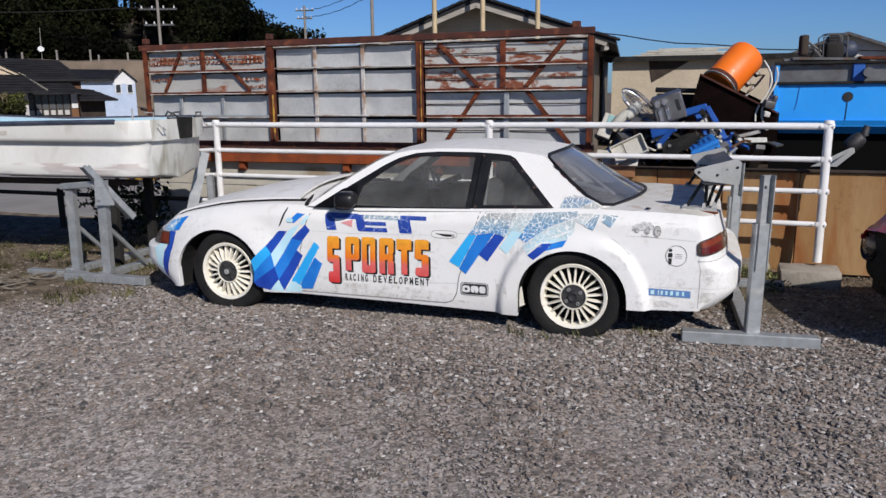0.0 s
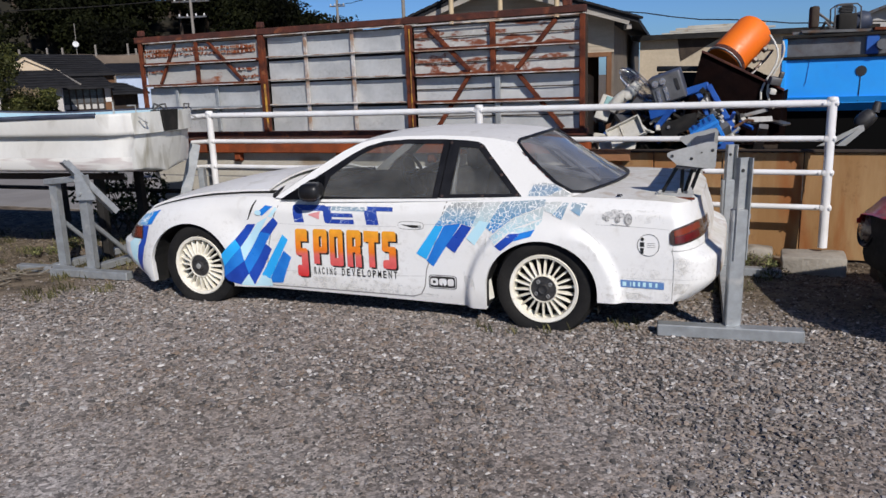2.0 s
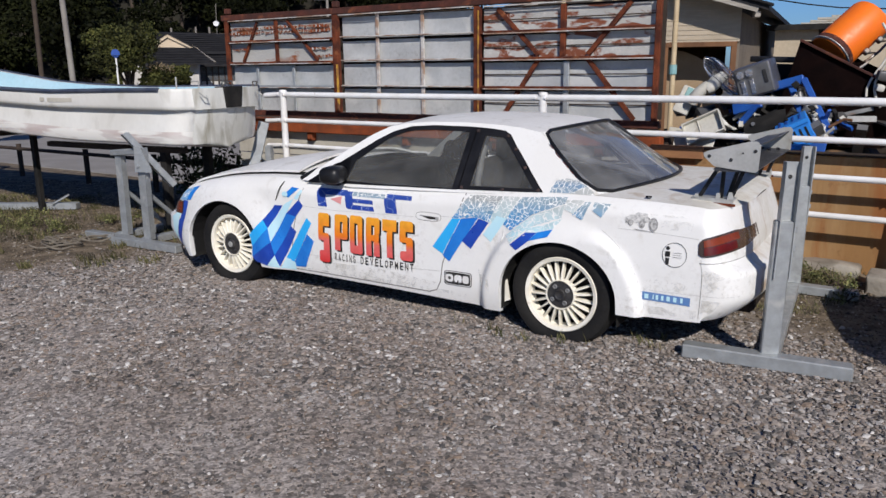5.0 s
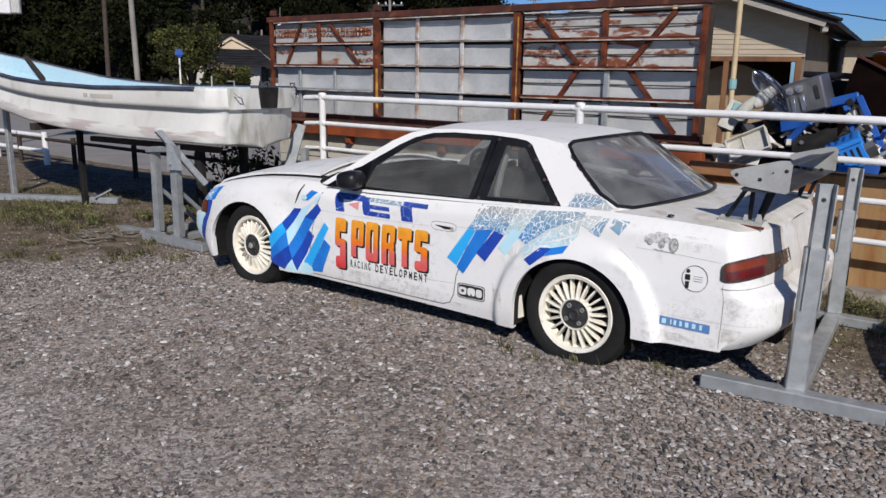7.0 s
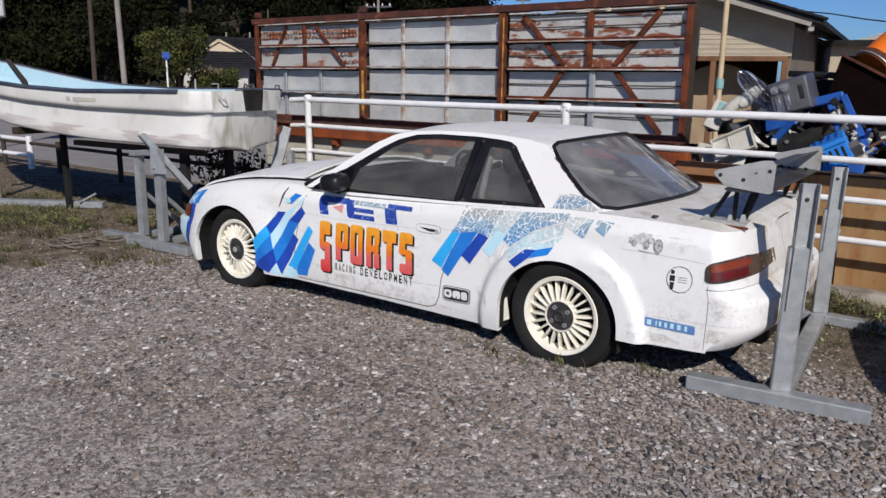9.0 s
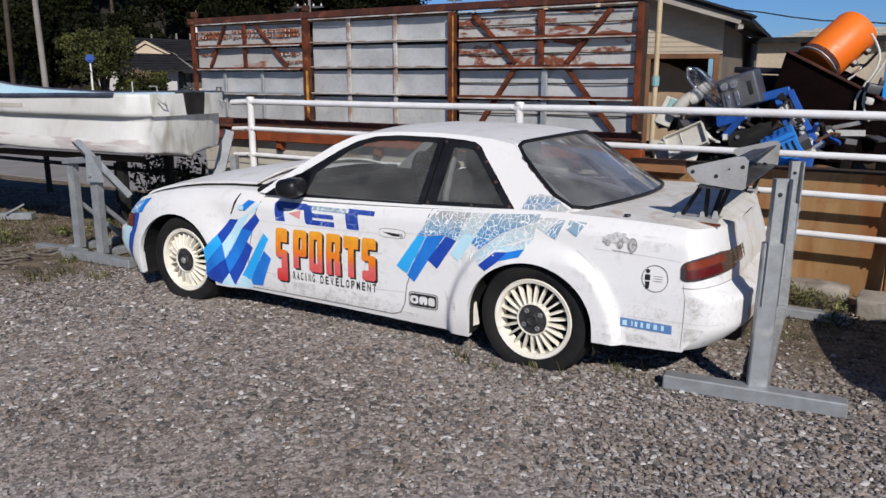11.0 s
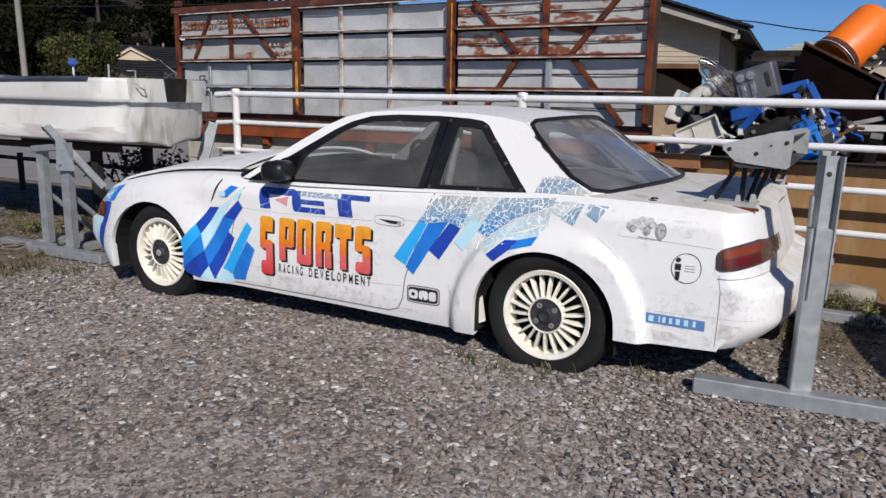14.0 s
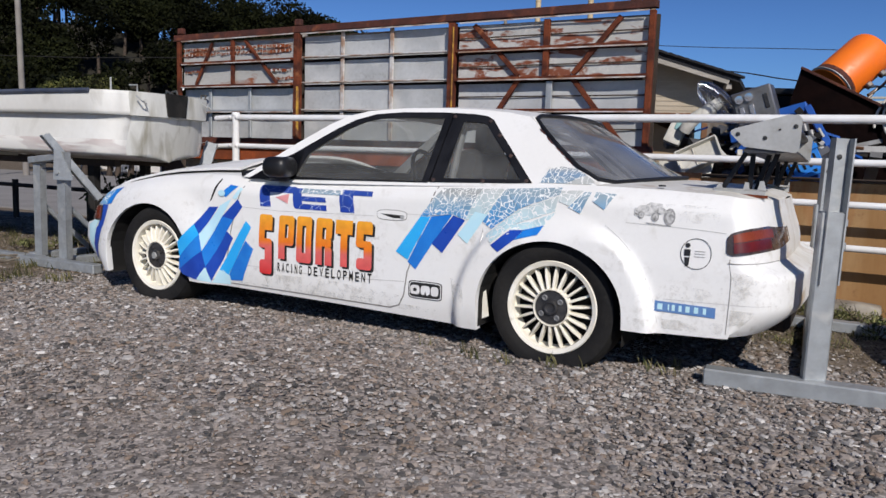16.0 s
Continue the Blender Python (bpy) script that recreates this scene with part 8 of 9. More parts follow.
cs, rs, ks = [], [], []
bm = bmesh.new()
for k in range(352):
    az, r = rng.uniform(-74, -7), rng.uniform(51, 78)
    if k >= 330:
        az, r = rng.uniform(-20.5, -16.9), rng.uniform(67, 77)
    z0 = hill(az, r)
    h = min(rng.uniform(3.2, 6.0), max(1.2, hill_top(az) * 1.0 + 0.6 - z0)) if r > 60 else rng.uniform(2.6, 5.0)
    if r < 60 and az > -22:
        h *= 0.55
    x, y = r * math.sin(radians(az)), r * math.cos(radians(az))
    top = z0 + h
    cap = hill_top(az) + 0.4
    if top > cap:
        h = max(1.0, cap - z0)
    w = h * rng.uniform(0.42, 0.60)
    tube(bm, [(x, y, z0 - 0.2), (x + rng.uniform(-.2, .2), y, z0 + h * 0.6)], [0.16, 0.07], 5)
    for c in range(4):
        cs.append((x + rng.uniform(-.55, .55) * w, y + rng.uniform(-.55, .55) * w, z0 + h * rng.uniform(0.42, 0.86)))
        rs.append(w * rng.uniform(0.45, 0.68))
        ks.append(int(190 + 165 * w))
tagged(part("forest_trunks", bm, M_BARK), "trunks of a dense dark wood", "trees", kind="stuff")
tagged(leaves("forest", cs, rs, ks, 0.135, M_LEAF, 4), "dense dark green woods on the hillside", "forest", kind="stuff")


def house_box(h, name, x0, x1, y0, y1, z0, z1, mt):
    bm = bmesh.new()
    box(bm, ((x0 + x1) / 2, (y0 + y1) / 2, (z0 + z1) / 2), (x1 - x0, y1 - y0, z1 - z0), 0.0)
    return part(name, bm, mt, h)


def slope_roof(h, x0, x1, y0, y1, ze, zr, mt, along="x", thick=0.12, name="roof"):
    """Two pitched planes with a ridge along an axis."""
    bm = bmesh.new()
    if along == "x":
        ym = (y0 + y1) / 2
        prism(bm, [(y0, ze), (ym, zr), (y1, ze), (y1, ze - thick), (ym, zr - thick), (y0, ze - thick)], x0, x1, "x")
    else:
        xm = (x0 + x1) / 2
        prism(bm, [(x0, ze), (xm, zr), (x1, ze), (x1, ze - thick), (xm, zr - thick), (x0, ze - thick)], y0, y1, "y")
    return part(name, bm, mt, h)


def slab(h, name, quad, thick, mt, label=""):
    """A roof plane through four corners, given thickness."""
    bm = bmesh.new()
    top = [bm.verts.new(p) for p in quad]
    low = [bm.verts.new((p[0], p[1], p[2] - thick)) for p in quad]
    bm.faces.new(top)
    bm.faces.new(low[::-1])
    for a in range(len(quad)):
        b = (a + 1) % len(quad)
        bm.faces.new((top[a], low[a], low[b], top[b]))
    return part(name, bm, mt, h, label)


def courses(roof, a0, a1, b0, b1, n):
    """Tile courses between the lower edge a0-a1 and the upper edge b0-b1."""
    for k in range(n):
        t = (k + 0.4) / n
        p, q = Vector(a0).lerp(Vector(b0), t), Vector(a1).lerp(Vector(b1), t)
        bm = bmesh.new()
        beam(bm, p + Vector((0, 0, 0.015)), q + Vector((0, 0, 0.015)), 0.05, 0.03)
        part("tile_course", bm, M_TILE, roof)


# house with a gable end behind the cage
h = thing("house", "brown house with a tan siding gable and black tiled roof", "house", pose(0.75, 17.6, 0, 0, 0, -3))
bm = bmesh.new()
prism(bm, [(-2.55, 1.93), (2.55, 1.93), (2.55, 2.58), (0, 3.38), (-2.55, 2.40)], 0.0, 0.10)
gable = part("gable_wall", bm, M_SIDING, h, "tan lapped siding")
bm = bmesh.new()
for k in range(16):
    z = 1.98 + k * 0.095
    half_w = min(2.53, (3.36 - z) / 0.375)
    beam(bm, (-half_w, -0.006, z), (half_w, -0.006, z), 0.012, 0.014)
part("siding_lap", bm, M_SIDING, gable)
# this wall's shade is in its colour
bm = bmesh.new()
prism(bm, [(2.46, 0.11), (2.56, 0.11), (4.55, 10.4), (4.45, 10.4)], 0.0, 2.50, "z")
part("side_wall", bm, M_SHADEWALL, h, "brown side wall darkened for the eave's shade")
house_box(h, "side_wall", -2.55, -2.45, 0.1, 6.0, 0, 2.35, M_DIRT)
house_box(h, "back_wall", -2.45, 2.45, 2.4, 2.5, 0, 1.93, M_WOOD)
r = slab(h, "roof", [(-3.35, -0.62, 2.18), (0, -0.62, 3.50), (2.0, 10.4, 3.50), (-1.4, 10.4, 2.18)], 0.10, M_TILE, "black tiled roof")
courses(r, (-3.35, -0.62, 2.18), (-1.4, 10.4, 2.18), (0, -0.62, 3.50), (2.0, 10.4, 3.50), 10)
r2 = slab(h, "roof", [(2.98, -0.62, 2.58), (5.0, 10.4, 2.58), (2.0, 10.4, 3.50), (0, -0.62, 3.50)], 0.10, M_TILE, "black tiled roof")
courses(r2, (2.98, -0.62, 2.58), (5.0, 10.4, 2.58), (0, -0.62, 3.50), (2.0, 10.4, 3.50), 9)
for roof, x1, z1 in ((r, -3.33, 2.20), (r2, 2.97, 2.595)):
    lean = math.degrees(math.atan2(3.52 - z1, abs(x1))) + 3
    for k in range(20):
        t = k / 19
        bm = bmesh.new()
        box(bm, (x1 * (1 - t), -0.64, z1 + (3.52 - z1) * t), (0.185, 0.10, 0.055), 0.012, Matrix.Rotation(radians(lean if x1 > 0 else -lean), 4, "Y"))
        part("verge_tile", bm, M_TILE, roof, "black verge tile")
M_BARGE = material("weathered_grey_board", (0.36, 0.33, 0.29), (0.28, 0.255, 0.22), 4, 0.85, fine=20, stretch=(0.4, 1, 3))
for x1, z1 in ((2.80, 2.52), (-2.80, 2.28)):
    bm = bmesh.new()
    beam(bm, (x1, -0.58, z1), (0, -0.58, 3.36), 0.04, 0.15)
    part("barge_board", bm, M_BARGE, h, "weathered grey barge board")
    bm = bmesh.new()
    beam(bm, (x1, -0.52, z1 - 0.10), (x1, 0.0, z1 - 0.10), 0.10, 0.10)
    part("purlin_end", bm, M_BARGE, h, "grey purlin end")
for x in (-1.3, 0.55, 1.12, 2.45):
    bm = bmesh.new()
    beam(bm, (x, 0.05, 0), (x, 0.05, 1.92), 0.11, 0.11, 0.008)
    part("carport_post", bm, M_WOOD, h, "brown timber post")
bm = bmesh.new()
beam(bm, (-2.5, 0.05, 1.88), (2.5, 0.05, 1.88), 0.12, 0.10, 0.008)
part("carport_beam", bm, M_WOOD, h, "brown timber beam")
bm = bmesh.new()
sheet(bm, [[(-2.2 + 4.4 * i / 20, 0.9 + 0.08 * noise.noise(Vector((i * .6, j * .5, 1))), 0.1 + (1.45 + 0.25 * math.sin(i * .5)) * j / 6) for i in range(21)] for j in range(7)])
part("tarp", bm, material("brown_tarp", (0.36, 0.26, 0.16), (0.28, 0.20, 0.12), 2, 0.8), h, "hanging brown tarp", smooth=True)

# tall pale poles beside the house
for x, y in ((-0.16, 16.4), (0.83, 16.35), (1.98, 16.5)):
    p = thing("bamboo_pole", "tall pale bamboo drying pole standing upright", "pole", pose(x, y, 0), "drying poles")
    bm = bmesh.new()
    tube(bm, [(0, 0, z) for z in np.linspace(0, 5.2, 12)], 0.052, 10)
    for z in np.linspace(0.3, 5.1, 13):
        lathe(bm, [(0.052, z - 0.012), (0.058, z), (0.052, z + 0.012)], 10, closed=False)
    part("stem", bm, material("bamboo", (0.56, 0.44, 0.27), (0.48, 0.37, 0.22), 5, 0.6) if x < -0.1 else bpy.data.materials["bamboo"], p, smooth=True)
    bm = bmesh.new()
    tube(bm, [(0, 0, 1.30), (0, 0, 1.48)], 0.075, 10)
    part("sleeve", bm, M_TEAL, p, "teal sleeve")

# beige shed
h = thing("shed", "beige shed with a dark corrugated roof and timber on top", "shed", pose(4.62, 21.4, 0, 0, 0, -14))
house_box(h, "wall", 0, 5.4, 0, 3.0, 0, 2.37, M_TANWALL)
bm = bmesh.new()
for k in range(46):
    x = -0.15 + k * 0.125
    tube(bm, [(x, -0.22, 2.33), (x, 3.1, 2.40)], 0.045, 6)
box(bm, (2.65, 1.44, 2.395), (5.8, 3.4, 0.02))
part("corrugated_roof", bm, M_MATT, h, "dark corrugated sheet roof")
bm = bmesh.new()
beam(bm, (-0.2, -0.26, 2.34), (5.6, -0.26, 2.34), 0.03, 0.13)
part("fascia", bm, M_MATT, h, "dark fascia board")
bm = bmesh.new()
prism(bm, [(0.95, 2.28), (2.0, 2.26), (1.05, 1.72)], -0.02, -0.012)
part("sunshade", bm, M_DIRT, h, "dark triangular sunshade")
for k, (a, b, z) in enumerate(((0.55, 3.0, 2.42), (0.75, 3.3, 2.48), (0.9, 2.7, 2.54), (1.2, 3.1, 2.59))):
    bm = bmesh.new()
    beam(bm, (a, 0.0 + 0.1 * k, z), (b, -0.1 + 0.1 * k, z), 0.10, 0.05, 0.004)
    part("timber", bm, M_CREAM, h, "pale stacked timber")

# pale gabled workshop
h = thing("workshop", "pale gabled workshop with a thin roof edge", "workshop", pose(13.9, 27.5, 0, 0, 0, -25))
bm = bmesh.new()
prism(bm, [(-2.9, 0), (3.2, 0), (3.2, 2.2), (0.15, 3.32), (-2.9, 2.2)], 0, 6, "y")
part("wall", bm, M_PALEWALL, h)
slope_roof(h, -3.2, 3.5, -0.35, 6.2, 2.18, 3.42, M_STEEL, "y", 0.10)

# tiled house on the far side of the lane
M_CURTAIN = material("curtained_glass", (0.10, 0.105, 0.11), (0.065, 0.07, 0.075), 6, 0.25, fine=30)


h = thing("tiled_house", "low Japanese house with black tiled roofs and dark lattice windows", "house", pose(-15.14, 29.32, 0, 0, 0, 27.3))
house_box(h, "upper_wall", -3.4, 0.80, -0.30, 4.0, 0, 2.26, M_PALEWALL)
house_box(h, "end_wall", 0.80, 1.40, -0.30, 4.0, 0, 2.24, M_WOOD)
house_box(h, "timber_wall", -2.2, 1.22, -1.0, -0.32, 0, 1.66, M_DIRT)
house_box(h, "plaster_wall", 0.99, 1.20, -1.05, -1.01, 1.12, 1.65, M_WHITEW)
house_box(h, "brown_base", 0.97, 1.21, -1.06, -1.01, 0.40, 1.10, M_WOOD)
r = slab(h, "roof", [(-3.6, -0.55, 2.20), (1.46, -0.55, 2.20), (0.76, 2.0, 2.98), (-3.6, 2.0, 3.10)], 0.10, M_TILE, "black tiled roof")
courses(r, (-3.6, -0.55, 2.20), (1.40, -0.55, 2.20), (-3.6, 2.0, 3.08), (0.76, 2.0, 2.97), 9)
slab(h, "roof_end", [(1.46, -0.55, 2.20), (1.46, 4.4, 2.20), (0.76, 2.0, 2.98)], 0.10, M_TILE)
slab(h, "roof_back", [(-3.6, 4.4, 2.20), (1.46, 4.4, 2.20), (0.76, 2.0, 2.97), (-3.6, 2.0, 3.09)], 0.10, M_TILE)
r = slab(h, "lower_roof", [(-2.6, -1.55, 1.67), (1.32, -1.55, 1.69), (0.98, -0.31, 2.11), (-2.6, -0.31, 2.12)], 0.07, M_TILE, "black tiled skirt roof")
courses(r, (-2.6, -1.55, 1.67), (1.30, -1.55, 1.69), (-2.6, -0.31, 2.12), (0.98, -0.31, 2.11), 5)
for k in range(6):
    x = -0.34 + k * 0.232
    bm = bmesh.new()
    box(bm, (x, -1.02, 1.25), (0.185, 0.03, 0.76), 0.003)
    win = part("window", bm, M_CURTAIN, h, "dark lattice window")
    for dz, w in ((-0.16, 0.02), (0.10, 0.014)):
        bm = bmesh.new()
        box(bm, (x, -1.04, 1.25 + dz), (0.19, 0.014, w))
        part("lattice_bar", bm, M_DIRT, win)
    bm = bmesh.new()
    box(bm, (x, -1.038, 0.97), (0.15, 0.010, 0.17))
    part("lower_panel", bm, M_PALEWALL, win)
r = slab(h, "porch_roof", [(1.25, -1.8, 1.44), (2.54, -1.8, 1.43), (1.70, -0.6, 1.80), (1.22, -0.6, 1.83)], 0.07, M_TILE)
courses(r, (1.25, -1.8, 1.44), (2.50, -1.8, 1.43), (1.22, -0.6, 1.83), (1.72, -0.6, 1.80), 4)
house_box(h, "porch_wall", 1.25, 2.12, -1.2, -0.7, 0, 1.46, M_DIRT)
bm = bmesh.new()
tube(bm, [(0.20, 2.0, 2.9), (0.21, 2.0, 3.6), (0.23, 2.0, 4.2)], 0.014, 6)
part("aerial_mast", bm, M_POLE, h, "thin aerial mast")
bm = bmesh.new()
lathe(bm, [(0.0, 0.0), (0.07, 0.012), (0.115, 0.035), (0.115, 0.042), (0.07, 0.022), (0.0, 0.010)], 20, Matrix.Translation((0.19, 1.94, 3.39)) @ Matrix.Rotation(radians(78), 4, "X"))
part("dish_aerial", bm, M_WHITEW, h, "small white dish aerial", smooth=True)
h2 = thing("tiled_annex", "gabled annex with a cream barge board and black tiles", "annex", pose(-15.14, 29.32, 0, 0, 0, 27.3))
house_box(h2, "wall", -2.10, -0.40, -2.9, -1.95, 0, 1.78, M_PALEWALL)
bm = bmesh.new()
prism(bm, [(-2.14, 2.24), (-0.52, 2.22), (-1.46, 2.66)], -1.94, 0.9, "y")
part("gable", bm, M_BEIGE, h2, "cream gable")
for a, b in (((-2.24, 2.26), (-1.47, 2.76)), ((-0.42, 2.22), (-1.47, 2.76))):
    bm = bmesh.new()
    beam(bm, (a[0], -2.0, a[1]), (b[0], -2.0, b[1] - 0.02), 0.05, 0.12)
    part("barge_board", bm, M_BEIGE, h2, "cream barge board")
slab(h2, "roof", [(-2.34, -2.05, 2.27), (-1.47, -2.05, 2.84), (-1.47, 0.9, 2.84), (-2.34, 0.9, 2.27)], 0.05, M_TILE)
slab(h2, "roof", [(-0.34, -2.05, 2.23), (-0.34, 0.9, 2.23), (-1.47, 0.9, 2.84), (-1.47, -2.05, 2.84)], 0.05, M_TILE)
r = slab(h2, "lower_roof", [(-2.5, -3.4, 1.72), (0.20, -3.4, 1.74), (-0.48, -2.06, 2.30), (-2.2, -2.06, 2.32)], 0.07, M_TILE, "black tiled skirt roof")
courses(r, (-2.5, -3.4, 1.72), (0.18, -3.4, 1.74), (-2.2, -2.06, 2.32), (-0.48, -2.06, 2.30), 6)
bm = bmesh.new()
beam(bm, (0.22, -3.42, 1.765), (-0.46, -2.04, 2.25), 0.06, 0.04)
part("hip_ridge", bm, M_POLE, h2, "weathered hip ridge")

# blue and white house
h = thing("blue_house", "two-storey pale blue and white house with two small windows", "house", pose(-19.42, 41.66, 0, 0, 0, 24))
house_box(h, "front_wall", 0, 1.67, 0, 3.6, 0, 2.20, M_BLUEWALL)
house_box(h, "upper_wall", -0.01, 1.67, -0.01, 3.6, 2.205, 2.46, M_WHITEW)
house_box(h, "gable_wall", 1.67, 2.80, -0.15, 3.6, 0, 2.20, M_BLUEWALL)
bm = bmesh.new()
prism(bm, [(1.67, 2.205), (2.80, 2.205), (2.80, 2.40), (2.22, 2.92), (1.67, 2.46)], -0.16, 3.5, "y")
part("gable_panel", bm, M_WHITEW, h, "white upper gable")
for x in (1.93, 2.52):
    bm = bmesh.new()
    box(bm, (x, -0.17, 1.95), (0.31, 0.04, 0.54), 0.005)
    w = part("window_frame", bm, M_WHITEW, h)
    bm = bmesh.new()
    box(bm, (x, -0.195, 1.95), (0.23, 0.02, 0.42))
    part("pane", bm, M_DARKWIN, w)
slab(h, "roof", [(-0.7, -0.35, 2.46), (1.75, -0.35, 2.46), (2.10, 1.9, 3.02), (-0.5, 1.9, 3.04)], 0.08, M_TILE, "black roof")
slab(h, "gable_roof", [(1.62, -0.35, 2.42), (2.22, -0.35, 3.02), (2.22, 3.6, 3.02), (1.62, 3.6, 2.42)], 0.05, M_TILE)
slab(h, "gable_roof", [(2.92, -0.35, 2.34), (2.92, 3.6, 2.34), (2.22, 3.6, 3.02), (2.22, -0.35, 3.02)], 0.05, M_TILE)

# earth bank with posts behind the houses
bm = bmesh.new()
sheet(bm, [[(r * math.sin(radians(a)), r * math.cos(radians(a)), z + 0.15 * noise.noise(Vector((a * .4, r, z)))) for a in np.linspace(-34, -16.5, 28)] for r, z in ((49.5, 0), (49.8, 2.0), (50.2, 3.55), (53, 3.75))])
tagged(part("earth_bank", bm, M_CLIFF, smooth=True), "bare brown earth bank behind the houses", "bank", kind="structure")
for a, tall in ((-30.6, .3), (-29.0, .36), (-28.1, .36), (-26.1, .5), (-24.1, .54), (-23.6, .25), (-21.8, .4)):
    p = thing("boundary_post", "short pale concrete boundary post on the bank", "post", pose(50.5 * math.sin(radians(a)), 50.5 * math.cos(radians(a)), 3.5), "boundary posts")
    bm = bmesh.new()
    box(bm, (0, 0, tall / 2 + 0.05), (0.10, 0.10, tall + 0.3), 0.02)
    part("shaft", bm, M_POLE, p)


def utility_pole(x, y, h, r, lean=0.0, arms=(), label="grey concrete utility pole", mt=None):
    p = thing("utility_pole", label, "pole", pose(x, y, 0, 0, lean, 0))
    bm = bmesh.new()
    tube(bm, [(0, 0, 0), (0, 0, h)], [r, r * 0.75], 14)
    part("shaft", bm, mt or M_POLE, p, smooth=True)
    for z, w in arms:
        bm = bmesh.new()
        beam(bm, (-w, 0, z), (w, 0, z), 0.07, 0.08, 0.005)
        arm = part("cross_arm", bm, M_STEEL, p, "steel cross arm")
        for k in (-0.85, -0.3, 0.3, 0.85):
            bm = bmesh.new()
            lathe(bm, [(0.035, 0), (0.05, 0.04), (0.03, 0.07), (0.045, 0.10), (0.0, 0.14)], 8, Matrix.Translation((w * k, 0, z + 0.04)))
            part("insulator", bm, M_WHITEW, arm, smooth=True)
    return p


utility_pole(-14.46, 20.2, 9.0, 0.085, -1.2)
utility_pole(-15.06, 19.62, 8.0, 0.07, 1.2, label="thin weathered timber pole", mt=M_BARK)
up = utility_pole(-14.1, 39.5, 7.6, 0.085, 0, ((5.75, 0.95), (5.0, 0.75)))
bm = bmesh.new()
lathe(bm, [(0.0, 6.2), (0.24, 6.22), (0.26, 6.3), (0.26, 6.95), (0.22, 7.05), (0.0, 7.08)], 16, Matrix.Translation((0.3, 0, 0)))
part("transformer", bm, M_POLE, up, "grey drum transformer", smooth=True)
utility_pole(-3.95, 44.8, 9.0, 0.12)
utility_pole(-9.0, 52.0, 7.2, 0.10, 0, ((6.9, 0.6), (6.4, 0.5)))

# overhead wires
def wire(name_pts, r=0.02, sag=0.4):
    a, b = Vector(name_pts[0]), Vector(name_pts[1])
    w = thing("overhead_wire", "black sagging overhead wire", "wire")
    bm = bmesh.new()
    tube(bm, [a.lerp(b, t) - Vector((0, 0, sag * 4 * t * (1 - t))) + Vector((0, 0, 0.02 * math.sin(t * 40))) for t in np.linspace(0, 1, 24)], r, 5)
    part("cable", bm, M_MATT, w, smooth=True)


wire(((3.35, 17.2, 2.75), (15.0, 12.0, 2.9)), 0.012, 0.62)
wire(((-3.95, 44.8, 7.6), (-9.0, 52.0, 6.9)), 0.02, 0.3)
wire(((-3.95, 44.8, 7.0), (-9.0, 52.0, 6.5)), 0.02, 0.3)
wire(((2.5, 60, 9.5), (60, 50, 8.5)), 0.025, 0.5)
wire(((-14.1, 39.5, 5.85), (-60, 41, 7.6)), 0.025, 0.8)

# road sign, garden trees, bushes
sign = thing("road_sign", "round blue road sign on a white pole", "sign", pose(-13.5, 20.9, 0, 0, 0, 33))
bm = bmesh.new()
tube(bm, [(0, 0, 0), (0, 0, 1.95)], 0.028, 10)
part("pole", bm, M_FENCE, sign, smooth=True)
bm = bmesh.new()
lathe(bm, [(0.0, 0.0), (0.118, 0.0), (0.122, 0.006), (0.118, 0.012), (0.0, 0.014)], 28, Matrix.Translation((0, -0.035, 1.97)) @ Matrix.Rotation(radians(90), 4, "X"))
part("disc", bm, material("sign_blue", (0.006, 0.055, 0.30), (0.01, 0.07, 0.34), 9, 0.5), sign, "blue disc", smooth=True)


def tree(x, y, height, spread, mt, seed, label, leaf=0.075, dens=420):
    t = thing("tree", label, "tree", pose(x, y, 0))
    rng = random.Random(seed)
    bm = bmesh.new()
    tube(bm, [(0, 0, -0.05), (0.05, 0.02, height * 0.25), (0.02, 0.05, height * 0.5)], [0.10, 0.075, 0.05], 8)
    cs, rs, ks = [], [], []
    for k in range(11):
        a = k * 2.4
        q = Vector((spread * 0.62 * math.cos(a) * rng.uniform(.3, 1), spread * 0.62 * math.sin(a) * rng.uniform(.3, 1), height * rng.uniform(0.38, 0.86)))
        tube(bm, [(0.03, 0.03, height * rng.uniform(.2, .45)), q * 0.6 + Vector((0, 0, height * 0.15)), q], [0.04, 0.025, 0.01], 6)
        cs.append(tuple(q))
        rs.append(spread * rng.uniform(0.30, 0.48))
        ks.append(dens)
    part("trunk", bm, M_BARK, t, "branching brown trunk", smooth=True)
    leaves("crown", cs, rs, ks, leaf, mt, seed, t)["label"] = "uneven leafy crown"
    return t


tree(-13.75, 21.75, 3.05, 1.45, M_LEAF2, 7, "small garden tree with olive green leaves", 0.042, 1100)
tree(-13.25, 22.2, 1.65, 0.62, M_LEAF2, 9, "rounded garden shrub with olive leaves", 0.04, 700)
tree(-12.70, 22.45, 1.72, 0.86, M_LEAF2, 13, "domed olive garden shrub", 0.036, 1500)
dry = tree(-12.85, 22.0, 1.30, 0.5, M_LEAF2, 19, "garden shrub with pale dry twigs on top", 0.036, 500)
tagged(leaves("pale_twigs", [(-0.4 + 0.2 * k, 0.0, 1.62 - 0.06 * abs(k - 2)) for k in range(5)], [0.18] * 5, [55] * 5, 0.035, material("dry_twig", (0.26, 0.20, 0.12), (0.16, 0.12, 0.07), 9, 0.9), 29, dry), "pale dry twigs", kind="stuff")

